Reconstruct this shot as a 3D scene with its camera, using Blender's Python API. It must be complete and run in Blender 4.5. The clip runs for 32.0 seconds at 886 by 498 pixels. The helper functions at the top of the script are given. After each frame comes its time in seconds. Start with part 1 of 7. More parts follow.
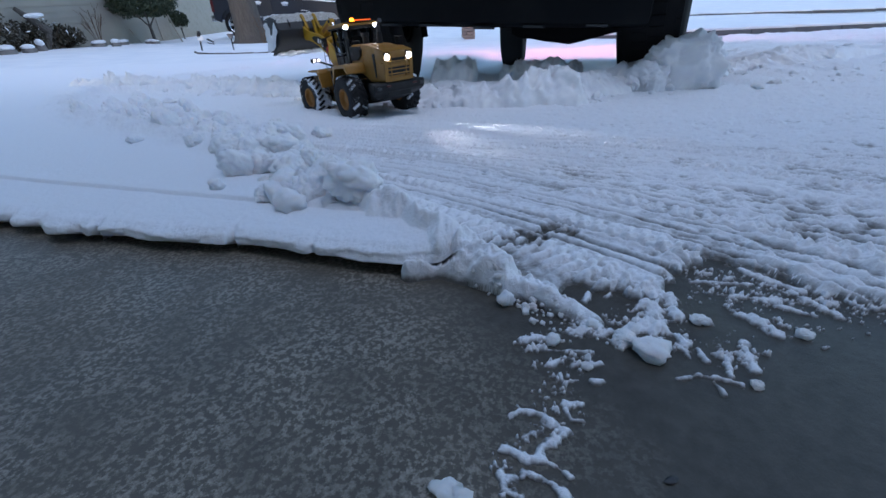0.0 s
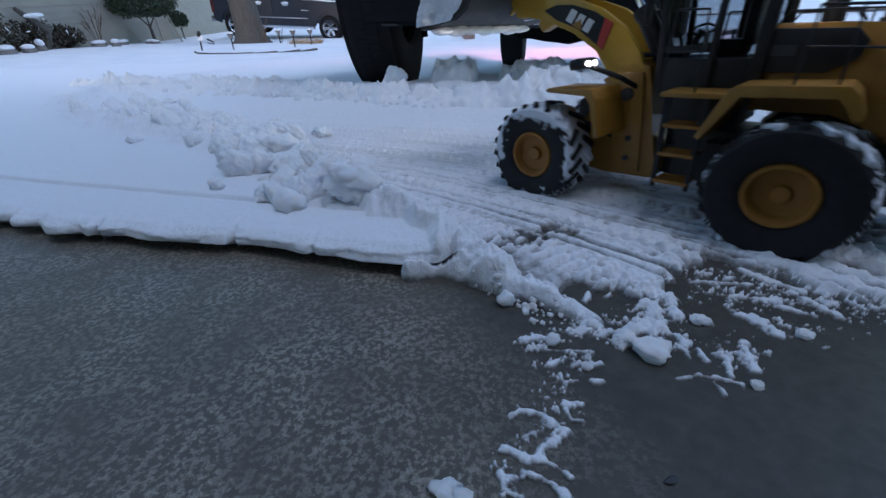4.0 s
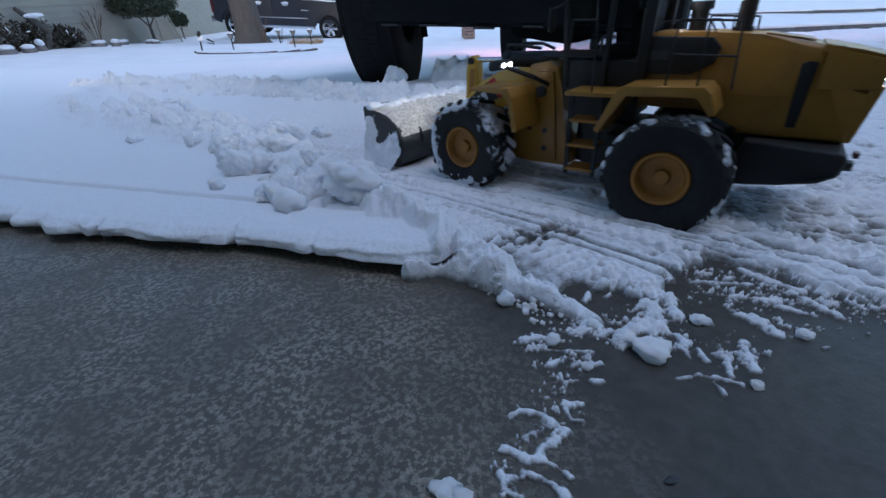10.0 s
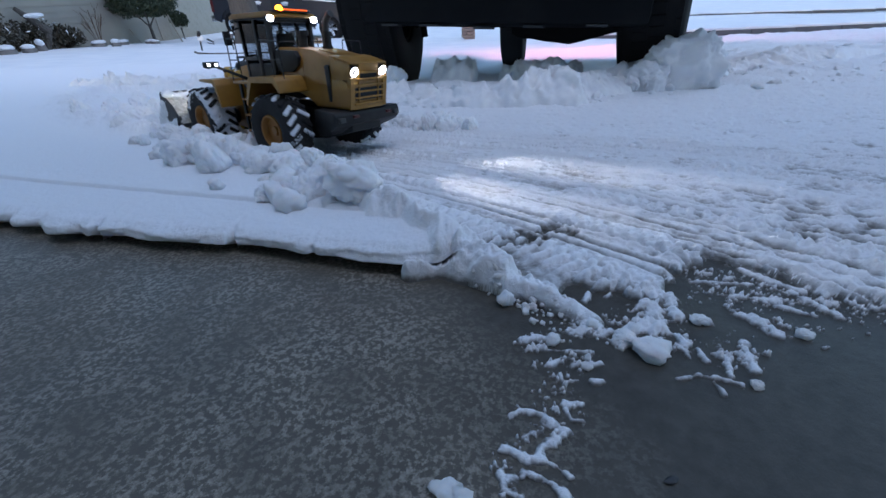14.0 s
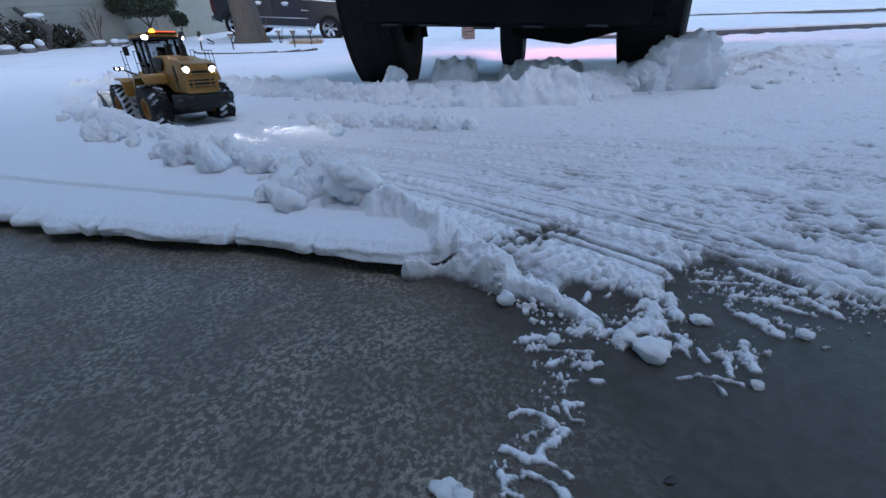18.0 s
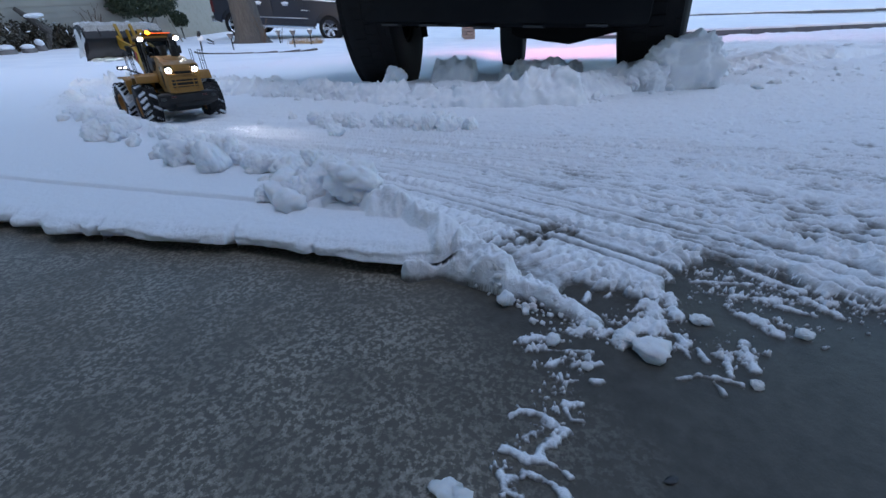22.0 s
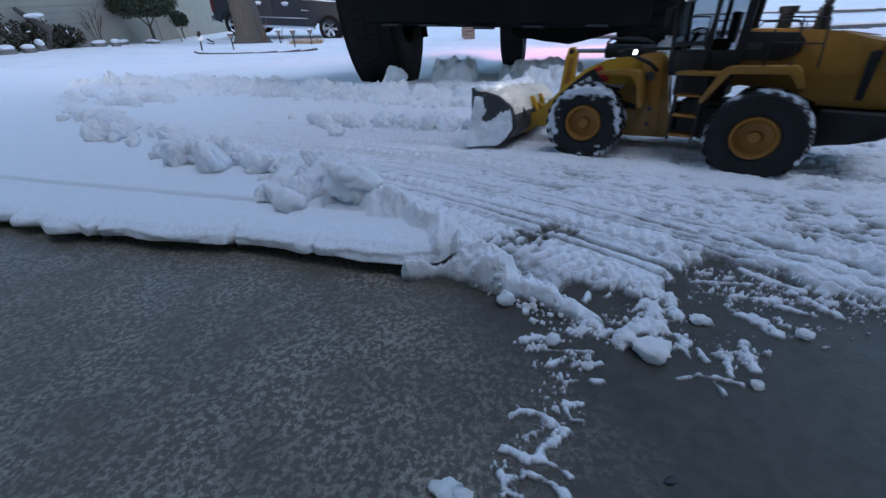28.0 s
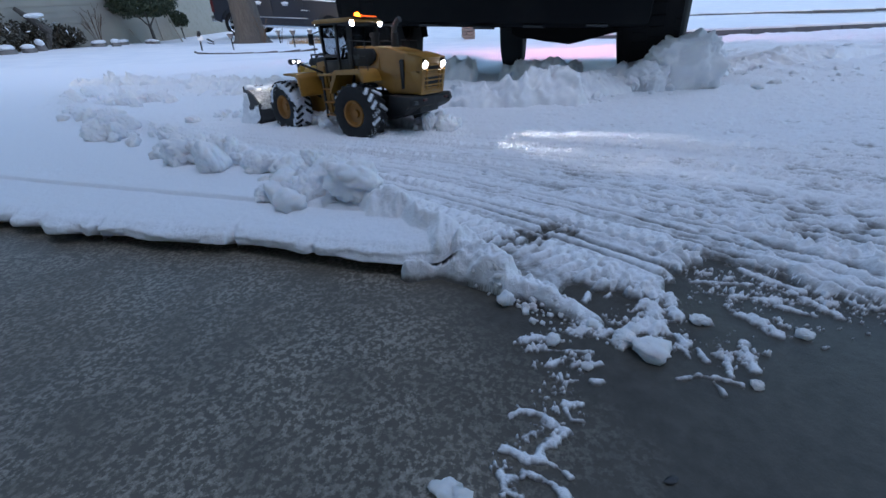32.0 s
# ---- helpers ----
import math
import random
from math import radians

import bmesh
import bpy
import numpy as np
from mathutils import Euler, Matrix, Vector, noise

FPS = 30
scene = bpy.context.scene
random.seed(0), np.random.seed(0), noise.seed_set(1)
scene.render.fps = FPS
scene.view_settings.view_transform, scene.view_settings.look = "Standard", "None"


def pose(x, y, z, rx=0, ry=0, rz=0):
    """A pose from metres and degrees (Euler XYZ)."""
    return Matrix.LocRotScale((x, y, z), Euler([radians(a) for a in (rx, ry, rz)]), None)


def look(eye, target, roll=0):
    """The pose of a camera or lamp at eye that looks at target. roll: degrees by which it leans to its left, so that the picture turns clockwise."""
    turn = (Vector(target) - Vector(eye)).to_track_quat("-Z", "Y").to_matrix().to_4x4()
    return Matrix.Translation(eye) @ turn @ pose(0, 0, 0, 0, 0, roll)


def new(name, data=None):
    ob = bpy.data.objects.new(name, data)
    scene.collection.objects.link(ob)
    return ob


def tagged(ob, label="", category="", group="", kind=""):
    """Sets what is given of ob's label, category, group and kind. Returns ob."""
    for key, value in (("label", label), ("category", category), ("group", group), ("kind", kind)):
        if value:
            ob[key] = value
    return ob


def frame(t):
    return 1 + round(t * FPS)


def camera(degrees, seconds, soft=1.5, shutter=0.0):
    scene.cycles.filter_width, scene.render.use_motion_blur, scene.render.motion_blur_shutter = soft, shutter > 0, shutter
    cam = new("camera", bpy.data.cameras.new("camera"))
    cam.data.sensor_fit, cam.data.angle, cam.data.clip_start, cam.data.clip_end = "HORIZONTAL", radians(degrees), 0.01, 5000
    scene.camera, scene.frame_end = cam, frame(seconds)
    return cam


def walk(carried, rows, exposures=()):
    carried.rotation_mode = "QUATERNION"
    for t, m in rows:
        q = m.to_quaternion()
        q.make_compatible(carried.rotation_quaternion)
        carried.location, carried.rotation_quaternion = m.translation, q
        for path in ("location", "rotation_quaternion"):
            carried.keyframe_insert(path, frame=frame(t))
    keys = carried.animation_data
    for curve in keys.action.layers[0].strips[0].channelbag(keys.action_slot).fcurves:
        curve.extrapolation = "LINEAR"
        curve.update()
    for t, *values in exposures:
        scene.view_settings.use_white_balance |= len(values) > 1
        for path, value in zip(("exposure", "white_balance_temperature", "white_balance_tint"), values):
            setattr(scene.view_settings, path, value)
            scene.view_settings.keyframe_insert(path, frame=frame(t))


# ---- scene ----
cam = camera(94.87, 32.0, soft=1.5, shutter=0.5)
EYE = pose(0, 0, 0.195, 57.47, 2.294, -1.462)
walk(cam, [(0.0, EYE), (32.0, EYE)], exposures=[(0.0, 1.24, 5780, 15), (32.0, 1.24, 5780, 15)])

# ---- light: blue dusk under a bright overcast sky ----
world = bpy.data.worlds.new("world")
scene.world = world
world.use_nodes = True
wn, wl = world.node_tree.nodes, world.node_tree.links
sky = wn.new("ShaderNodeTexSky")
sky.sky_type, sky.sun_disc = "NISHITA", False
sky.sun_elevation, sky.sun_rotation = radians(7), radians(200)
sky.dust_density, sky.ozone_density = 1.0, 2.0
wl.new(sky.outputs["Color"], wn["Background"].inputs["Color"])
wn["Background"].inputs["Strength"].default_value = 0.15

sun = new("sun", bpy.data.lights.new("sun", "SUN"))
sun.data.energy, sun.data.angle, sun.data.color = 0.5, radians(40), (0.86, 0.9, 1.0)
sun.matrix_world = look((2.2, 0.2, 9), (0, 2.2, 0))

# ---- small tools ----
SLOPE = -0.098          # fall of the driveway, metres a metre
GY = (-60, -3, 0, 5, 9, 12, 17, 25, 60, 400, 2500)
GZ = (0.3, 0.294, 0, -0.49, -0.76, -0.90, -1.18, -1.36, -1.7, -2.2, -4)


def smooth(a, b, x):
    t = np.clip((x - a) / (b - a), 0, 1)
    return t * t * (3 - 2 * t)


CAR = (0.395, 2.105, radians(-110.7))   # front axle's middle and heading of the parked car


def car_space(x, y):
    """Ahead of and to the left of the parked car's front axle."""
    c, d = math.cos(CAR[2]), math.sin(CAR[2])
    return (x - CAR[0]) * c + (y - CAR[1]) * d, (y - CAR[1]) * c - (x - CAR[0]) * d


def land(x, y):
    """Height of the bare ground; the drive sags under the parked car's rear wheels."""
    u, v = car_space(x, y)
    sag = 0.06 * smooth(-0.4, -2.3, u) * smooth(-4.6, -3.4, u) * smooth(1.5, 0.9, np.abs(v))
    return -sag + np.interp(y, GY, GZ) + 0.02 * np.maximum(-x - 2, 0) * smooth(4, 8, y) * (1 - smooth(20, 60, -x))


def lattice(ix, iy, seed):
    n = (ix.astype(np.int64) * 374761393 + iy.astype(np.int64) * 668265263 + seed * 2246822519) & 0xFFFFFFFF
    n = ((n ^ (n >> 13)) * 1274126177) & 0xFFFFFFFF
    return ((n ^ (n >> 16)) & 0xFFFF) / 65535.0


def vnoise(x, y, seed=0):
    x, y = np.asarray(x, float), np.asarray(y, float)
    ix, iy = np.floor(x), np.floor(y)
    fx, fy = x - ix, y - iy
    fx, fy = fx * fx * (3 - 2 * fx), fy * fy * (3 - 2 * fy)
    a, b = lattice(ix, iy, seed), lattice(ix + 1, iy, seed)
    c, d = lattice(ix, iy + 1, seed), lattice(ix + 1, iy + 1, seed)
    return (a + (b - a) * fx) * (1 - fy) + (c + (d - c) * fx) * fy


def fbm(x, y, seed=0, octaves=4):
    v, amp, tot = 0.0, 1.0, 0.0
    for i in range(octaves):
        v = v + amp * vnoise(x * 2 ** i + 17.3 * i, y * 2 ** i + 9.1 * i, seed + i)
        tot += amp
        amp *= 0.5
    return v / tot


def billow(x, y, seed=0, octaves=4):
    """Rounded lumps with creases between."""
    v, amp, tot = 0.0, 1.0, 0.0
    for i in range(octaves):
        v = v + amp * (1 - np.abs(2 * vnoise(x * 2 ** i + 5.7 * i, y * 2 ** i + 3.3 * i, seed + i) - 1) ** 1.0)
        tot += amp
        amp *= 0.5
    return v / tot


def finish(me, mat, shade=True):
    if mat:
        me.materials.append(mat)
    if shade:
        for p in me.polygons:
            p.use_smooth = True
    return me


def part(name, bm, mat, parent=None, label="", smooth_angle=0.6):
    """Links a bmesh as one mesh object under a thing or a part."""
    me = bpy.data.meshes.new(name)
    bmesh.ops.recalc_face_normals(bm, faces=bm.faces)
    for f in bm.faces:
        f.smooth = True
    for e in bm.edges:
        if len(e.link_faces) == 2 and e.calc_face_angle(0) > smooth_angle:
            e.smooth = False
    bm.to_mesh(me)
    bm.free()
    if mat:
        me.materials.append(mat)
    ob = new(name, me)
    if parent:
        ob.parent = parent
    if label:
        tagged(ob, label)
    return ob


def again(ob, parent=None, m=None):
    """The same part once more: an object of its own on the same mesh."""
    o = new(ob.name.split(".")[0], ob.data)
    o.parent = parent or ob.parent
    if m is not None:
        o.matrix_basis = m
    return o


def bevel(bm, r, seg=2):
    if r > 0:
        bmesh.ops.bevel(bm, geom=bm.edges[:], offset=r, segments=seg, affect="EDGES", profile=0.6, clamp_overlap=True)
    return bm


def box(c, s, r=0.0, seg=2, m=None, bm=None):
    """A bevelled block with its centre and sizes; joined to bm if one is given."""
    b = bmesh.new()
    bmesh.ops.create_cube(b, size=1)
    bmesh.ops.scale(b, vec=s, verts=b.verts)
    bevel(b, r, seg)
    bmesh.ops.translate(b, vec=c, verts=b.verts)
    if m is not None:
        bmesh.ops.transform(b, matrix=m, verts=b.verts)
    return join(bm, b)


def join(bm, b):
    if bm is None:
        return b
    me = bpy.data.meshes.new("join")
    b.to_mesh(me)
    b.free()
    bm.from_mesh(me)
    bpy.data.meshes.remove(me)
    return bm


def prism(pts, y0, y1, r=0.0, seg=2, bm=None, m=None):
    """A side outline in x and z, drawn out from y0 to y1."""
    b = bmesh.new()
    v0 = [b.verts.new((x, y0, z)) for x, z in pts]
    v1 = [b.verts.new((x, y1, z)) for x, z in pts]
    n = len(pts)
    b.faces.new(v0)
    b.faces.new(v1[::-1])
    for i in range(n):
        b.faces.new((v0[i], v1[i], v1[(i + 1) % n], v0[(i + 1) % n]))
    bevel(b, r, seg)
    if m is not None:
        bmesh.ops.transform(b, matrix=m, verts=b.verts)
    return join(bm, b)


def rod(a, b_, r, n=10, bm=None, r2=None):
    """A round bar from a to b_."""
    a, b_ = Vector(a), Vector(b_)
    d = b_ - a
    b = bmesh.new()
    bmesh.ops.create_cone(b, cap_ends=True, segments=n, radius1=r, radius2=r if r2 is None else r2, depth=d.length)
    bmesh.ops.transform(b, matrix=Matrix.Translation((a + b_) / 2) @ d.to_track_quat("Z", "Y").to_matrix().to_4x4(), verts=b.verts)
    return join(bm, b)


def pipe(pts, r, n=8, bm=None):
    for p, q in zip(pts, pts[1:]):
        bm = rod(p, q, r, n, bm)
    return bm


def lathe(profile, n=32, bm=None, m=None, closed=False):
    """Turns a profile of (radius, along) round the y axis."""
    b = bmesh.new()
    rings = []
    for rad, y in profile:
        rings.append([b.verts.new((rad * math.cos(2 * math.pi * i / n), y, rad * math.sin(2 * math.pi * i / n))) for i in range(n)])
    pairs = list(zip(rings, rings[1:])) + ([(rings[-1], rings[0])] if closed else [])
    for p, q in pairs:
        for i in range(n):
            b.faces.new((p[i], p[(i + 1) % n], q[(i + 1) % n], q[i]))
    if not closed:
        b.faces.new(rings[0])
        b.faces.new(rings[-1][::-1])
    if m is not None:
        bmesh.ops.transform(b, matrix=m, verts=b.verts)
    return join(bm, b)


def lump(seed, size=(1, 1, 1), rough=0.34, sub=3, flat=0.0):
    """A clod of snow or stone: uneven on the large scale, knobbly with creases on the small one."""
    b = bmesh.new()
    bmesh.ops.create_icosphere(b, subdivisions=sub, radius=1)
    off = Vector((seed * 3.7, seed * 1.9, -seed * 2.3))
    for v in b.verts:
        d = v.co.normalized()
        k = 1 + rough * (0.7 * noise.noise(d * 1.1 + off) + 0.85 * abs(noise.noise(d * 2.0 + off)) + 0.26 * abs(noise.noise(d * 4.3 + off)) + 0.09 * abs(noise.noise(d * 9.7 + off)) - 0.34)
        v.co = Vector((d.x * size[0], d.y * size[1], d.z * size[2])) * k
        if flat and v.co.z < -flat:
            v.co.z = -flat
    return b


# ---- materials ----
def material(name, base, rough=0.6, metal=0.0, spec=0.5, coat=0.0):
    m = bpy.data.materials.new(name)
    m.use_nodes = True
    p = m.node_tree.nodes["Principled BSDF"]
    p.inputs["Base Color"].default_value = (*base, 1)
    p.inputs["Roughness"].default_value = rough
    p.inputs["Metallic"].default_value = metal
    p.inputs["Specular IOR Level"].default_value = spec
    p.inputs["Coat Weight"].default_value = coat
    return m


def node(m, kind, **inputs):
    n = m.node_tree.nodes.new(kind)
    for k, v in inputs.items():
        n.inputs[k.replace("_", " ")].default_value = v
    return n


def link(m, a, b):
    m.node_tree.links.new(a, b)


def principled(m):
    return m.node_tree.nodes["Principled BSDF"]


def coords(m, space="Object"):
    return m.node_tree.nodes.new("ShaderNodeTexCoord").outputs[space]


def grain(m, scale, detail=4, rough=0.55, space="Object", stretch=None):
    src = coords(m, space)
    if stretch:
        mp = m.node_tree.nodes.new("ShaderNodeMapping")
        mp.inputs["Scale"].default_value = stretch
        link(m, src, mp.inputs["Vector"])
        src = mp.outputs["Vector"]
    n = node(m, "ShaderNodeTexNoise", Scale=scale, Detail=detail, Roughness=rough)
    link(m, src, n.inputs["Vector"])
    return n.outputs["Fac"]


def ramp(m, fac, stops):
    r = m.node_tree.nodes.new("ShaderNodeValToRGB")
    e = r.color_ramp.elements
    while len(e) < len(stops):
        e.new(0.5)
    for el, (pos, col) in zip(e, stops):
        el.position = pos
        el.color = (*col, 1) if not isinstance(col, (int, float)) else (col, col, col, 1)
    link(m, fac, r.inputs["Fac"])
    return r.outputs["Color"]


def mix(m, fac, a, b):
    n = m.node_tree.nodes.new("ShaderNodeMix")
    n.data_type = "RGBA"
    for sock, v in ((n.inputs[0], fac), (n.inputs[6], a), (n.inputs[7], b)):
        if isinstance(v, (int, float)):
            sock.default_value = v
        elif isinstance(v, tuple):
            sock.default_value = (*v, 1)
        else:
            link(m, v, sock)
    return n.outputs[2]


def bump(m, height, strength, distance, normal=None):
    n = node(m, "ShaderNodeBump", Strength=strength, Distance=distance)
    link(m, height, n.inputs["Height"])
    if normal is not None:
        link(m, normal, n.inputs["Normal"])
    link(m, n.outputs["Normal"], principled(m).inputs["Normal"])
    return n.outputs["Normal"]


def snow_material(name, scale=1.0, soft=0.0):
    m = material(name, (0.80, 0.82, 0.86), 0.75, spec=0.25)
    big, fine = grain(m, 9 * scale, 5, space="Object"), grain(m, 160 * scale, 4, 0.7)
    link(m, ramp(m, big, [(0.3, (0.80, 0.82, 0.86)), (0.7, (0.91, 0.915, 0.93))]), principled(m).inputs["Base Color"])
    n1 = bump(m, big, 0.2, 0.02)
    bump(m, fine, 0.4, 0.002, n1)
    p = principled(m)
    p.inputs["Subsurface Weight"].default_value = soft
    p.inputs["Subsurface Radius"].default_value = (0.8, 0.9, 1.0)
    p.inputs["Subsurface Scale"].default_value = 0.012
    return m


SNOW = snow_material("fresh_snow")
SNOW_CHUNK = snow_material("broken_snow", 0.14, 0.8)
SNOW_WALL = snow_material("craggy_snow", 2.0, 0.2)
SNOW_FAR = snow_material("far_snow", 0.2)


def dirty_snow_material():
    """Granular snow with grit in it."""
    m = material("gritty_snow", (0.5, 0.48, 0.44), 0.7, spec=0.3)
    grit, big = grain(m, 260, 4, 0.75), grain(m, 45, 4, 0.6)
    link(m, mix(m, ramp(m, grit, [(0.40, 0.0), (0.62, 1.0)]), mix(m, big, (0.30, 0.285, 0.25), (0.56, 0.54, 0.49)), (0.80, 0.79, 0.76)), principled(m).inputs["Base Color"])
    bump(m, grit, 0.9, 0.003)
    return m


SNOW_GRIT = dirty_snow_material()


def slush_material():
    """Snow that thins out to wet, see-through slush where little of it is left."""
    m = material("scraped_snow", (0.8, 0.82, 0.86), 0.7, spec=0.3)
    a = m.node_tree.nodes.new("ShaderNodeAttribute")
    a.attribute_name = "depth"
    fine, mid = grain(m, 220, 4, 0.7), grain(m, 70, 5, 0.7)
    s = node(m, "ShaderNodeMath")
    s.operation = "MULTIPLY_ADD"
    s.inputs[1].default_value = 0.8
    link(m, mid, s.inputs[0])
    link(m, a.outputs["Fac"], s.inputs[2])
    thick = ramp(m, s.outputs[0], [(0.56, 0.0), (0.98, 1.0)])
    link(m, mix(m, thick, (0.20, 0.195, 0.185), mix(m, fine, (0.82, 0.84, 0.88), (0.93, 0.935, 0.95))), principled(m).inputs["Base Color"])
    link(m, ramp(m, thick, [(0.0, 0.3), (0.6, 0.75)]), principled(m).inputs["Roughness"])
    n1 = bump(m, mid, 0.5, 0.006)
    n2 = bump(m, fine, 0.5, 0.0025, n1)
    bump(m, grain(m, 700, 3, 0.7), 0.35, 0.0008, n2)
    p = principled(m)
    p.inputs["Subsurface Weight"].default_value = 0.12
    p.inputs["Subsurface Radius"].default_value = (0.8, 0.9, 1.0)
    p.inputs["Subsurface Scale"].default_value = 0.012
    return m


SLUSH = slush_material()


def concrete_material():
    """Flecked, damp concrete; a soaked, darker and smoother patch lies where the lane's melt water runs out."""
    m = material("wet_concrete", (0.1, 0.1, 0.1), 0.4, spec=0.22)
    fleck, fleck2, big, fine = grain(m, 250, 5, 0.62), grain(m, 560, 3, 0.6), grain(m, 7, 5, 0.6), grain(m, 900, 3, 0.7)
    sep = m.node_tree.nodes.new("ShaderNodeSeparateXYZ")
    link(m, coords(m), sep.inputs[0])
    slant = node(m, "ShaderNodeMath")                     # runs across the drive, a little askew
    slant.operation = "MULTIPLY_ADD"
    slant.inputs[1].default_value = 0.35
    link(m, sep.outputs["Y"], slant.inputs[0])
    link(m, sep.outputs["X"], slant.inputs[2])
    ragged = node(m, "ShaderNodeMath")
    ragged.operation = "MULTIPLY_ADD"
    ragged.inputs[1].default_value = 0.16
    link(m, grain(m, 11, 5, 0.65), ragged.inputs[0])
    link(m, slant.outputs[0], ragged.inputs[2])
    wet = ramp(m, ragged.outputs[0], [(0.135, 0.0), (0.215, 1.0)])
    tone = ramp(m, big, [(0.3, (0.098, 0.086, 0.068)), (0.7, (0.132, 0.117, 0.094))])
    tone = mix(m, ramp(m, grain(m, 60, 4, 0.65), [(0.55, 0.0), (0.72, 0.6)]), tone, (0.085, 0.078, 0.066))
    light = mix(m, ramp(m, fleck2, [(0.4, 0.0), (0.6, 1.0)]), (0.215, 0.192, 0.155), (0.33, 0.30, 0.25))
    area = ramp(m, grain(m, 17, 4, 0.6), [(0.34, 0.25), (0.58, 1.0)])
    mask = mix(m, area, (0.0, 0.0, 0.0), ramp(m, fleck, [(0.47, 0.0), (0.56, 1.0)]))
    dry = mix(m, mask, tone, light)
    soaked = mix(m, ramp(m, grain(m, 90, 4, 0.6), [(0.35, 0.0), (0.75, 1.0)]), (0.066, 0.060, 0.050), (0.096, 0.088, 0.074))
    link(m, mix(m, wet, dry, soaked), principled(m).inputs["Base Color"])
    link(m, mix(m, wet, ramp(m, big, [(0.35, 0.34), (0.65, 0.58)]), (0.42, 0.42, 0.42)), principled(m).inputs["Roughness"])
    n1 = bump(m, fleck, 0.15, 0.002)
    bump(m, fine, 0.3, 0.0006, n1)
    return m


CONCRETE = concrete_material()


def paint_material(name, base, rough=0.35, dirt=(0.02, 0.018, 0.015), coat=0.3, scale=30):
    m = material(name, base, rough, coat=coat)
    big, fine = grain(m, scale, 5, 0.65), grain(m, scale * 9, 4)
    link(m, mix(m, ramp(m, big, [(0.5, 0.0), (0.85, 0.55)]), tuple(base), dirt), principled(m).inputs["Base Color"])
    link(m, ramp(m, big, [(0.3, rough), (0.8, min(rough + 0.3, 1))]), principled(m).inputs["Roughness"])
    bump(m, fine, 0.08, 0.001)
    return m


YELLOW = paint_material("yellow_plastic", (0.31, 0.150, 0.014), 0.42, (0.12, 0.062, 0.015))
BOOM_YELLOW = paint_material("bright_yellow_plastic", (0.50, 0.285, 0.010), 0.38, (0.26, 0.14, 0.015))
RIM_YELLOW = paint_material("orange_yellow_rim", (0.30, 0.125, 0.010), 0.5, (0.10, 0.05, 0.015), 0.1)
BLACK = paint_material("black_plastic", (0.007, 0.007, 0.008), 0.5, (0.018, 0.018, 0.018), 0.0)
STEEL = paint_material("dark_worn_steel", (0.05, 0.052, 0.055), 0.5, (0.11, 0.11, 0.115), 0.0)
STEEL.node_tree.nodes["Principled BSDF"].inputs["Metallic"].default_value = 0.3
CHROME = material("chrome", (0.75, 0.76, 0.78), 0.18, 1.0)
RED_LENS = material("unlit_red_lens", (0.10, 0.008, 0.008), 0.3)
RED_DULL = material("dull_red_plastic", (0.06, 0.006, 0.006), 0.4)
RED = material("red_decal", (0.45, 0.015, 0.012), 0.4)
WHITE = material("white_decal", (0.8, 0.8, 0.8), 0.4)
GLASS = material("smoked_glass", (0.55, 0.58, 0.6), 0.05)
GLASS.node_tree.nodes["Principled BSDF"].inputs["Transmission Weight"].default_value = 1.0
GLASS.node_tree.nodes["Principled BSDF"].inputs["IOR"].default_value = 1.02


def glow(name, colour, strength):
    m = material(name, colour, 0.3)
    p = principled(m)
    p.inputs["Emission Color"].default_value = (*colour, 1)
    p.inputs["Emission Strength"].default_value = strength
    return m


LAMP_WHITE = glow("white_led", (1.0, 0.97, 0.92), 45)
LAMP_FRONT = glow("white_front_led", (1.0, 0.93, 0.78), 800)
LAMP_REAR = glow("white_reversing_led", (1.0, 0.93, 0.82), 12500)
LAMP_RING = glow("white_lens_ring", (1.0, 0.97, 0.92), 14)
LAMP_SMALL = glow("small_white_led", (1.0, 0.96, 0.9), 12)
LAMP_AMBER = glow("amber_beacon", (1.0, 0.13, 0.0), 14)
# weak emission that stands in for the beacon's reflection on the roof bar
BAR_REFLECTION = glow("amber_bar", (1.0, 0.12, 0.0), 0.5)
LAMP_TAIL = glow("red_tail_lamp", (1.0, 0.28, 0.34), 85)


def rubber_material(name, cake):
    """Black rubber with snow caked onto it in patches, mostly on the tread and the shoulders."""
    m = material(name, (0.014, 0.014, 0.015), 0.8, spec=0.3)
    a, b = grain(m, 22, 4, 0.6), grain(m, 120, 4, 0.7)
    flat, far, lift = node(m, "ShaderNodeVectorMath"), node(m, "ShaderNodeVectorMath"), node(m, "ShaderNodeMath")
    flat.operation, far.operation, lift.operation = "MULTIPLY", "LENGTH", "MULTIPLY_ADD"     # distance from the hub
    flat.inputs[1].default_value = (1, 0, 1)
    link(m, coords(m), flat.inputs[0])
    link(m, flat.outputs[0], far.inputs[0])
    link(m, far.outputs["Value"], lift.inputs[0])
    lift.inputs[1].default_value = 9.0
    link(m, mix(m, 0.25, a, b), lift.inputs[2])
    mask = ramp(m, lift.outputs[0], [(cake + 0.45, 0.0), (cake + 0.52, 1.0)])
    link(m, mix(m, mask, mix(m, b, (0.010, 0.010, 0.011), (0.03, 0.03, 0.032)), (0.72, 0.75, 0.8)), principled(m).inputs["Base Color"])
    n1 = bump(m, mask, 0.6, 0.003)
    bump(m, b, 0.4, 0.001, n1)
    return m


RUBBER = rubber_material("snow_caked_rubber", 0.560)
RUBBER_CAKED = rubber_material("heavily_snow_caked_rubber", 0.515)


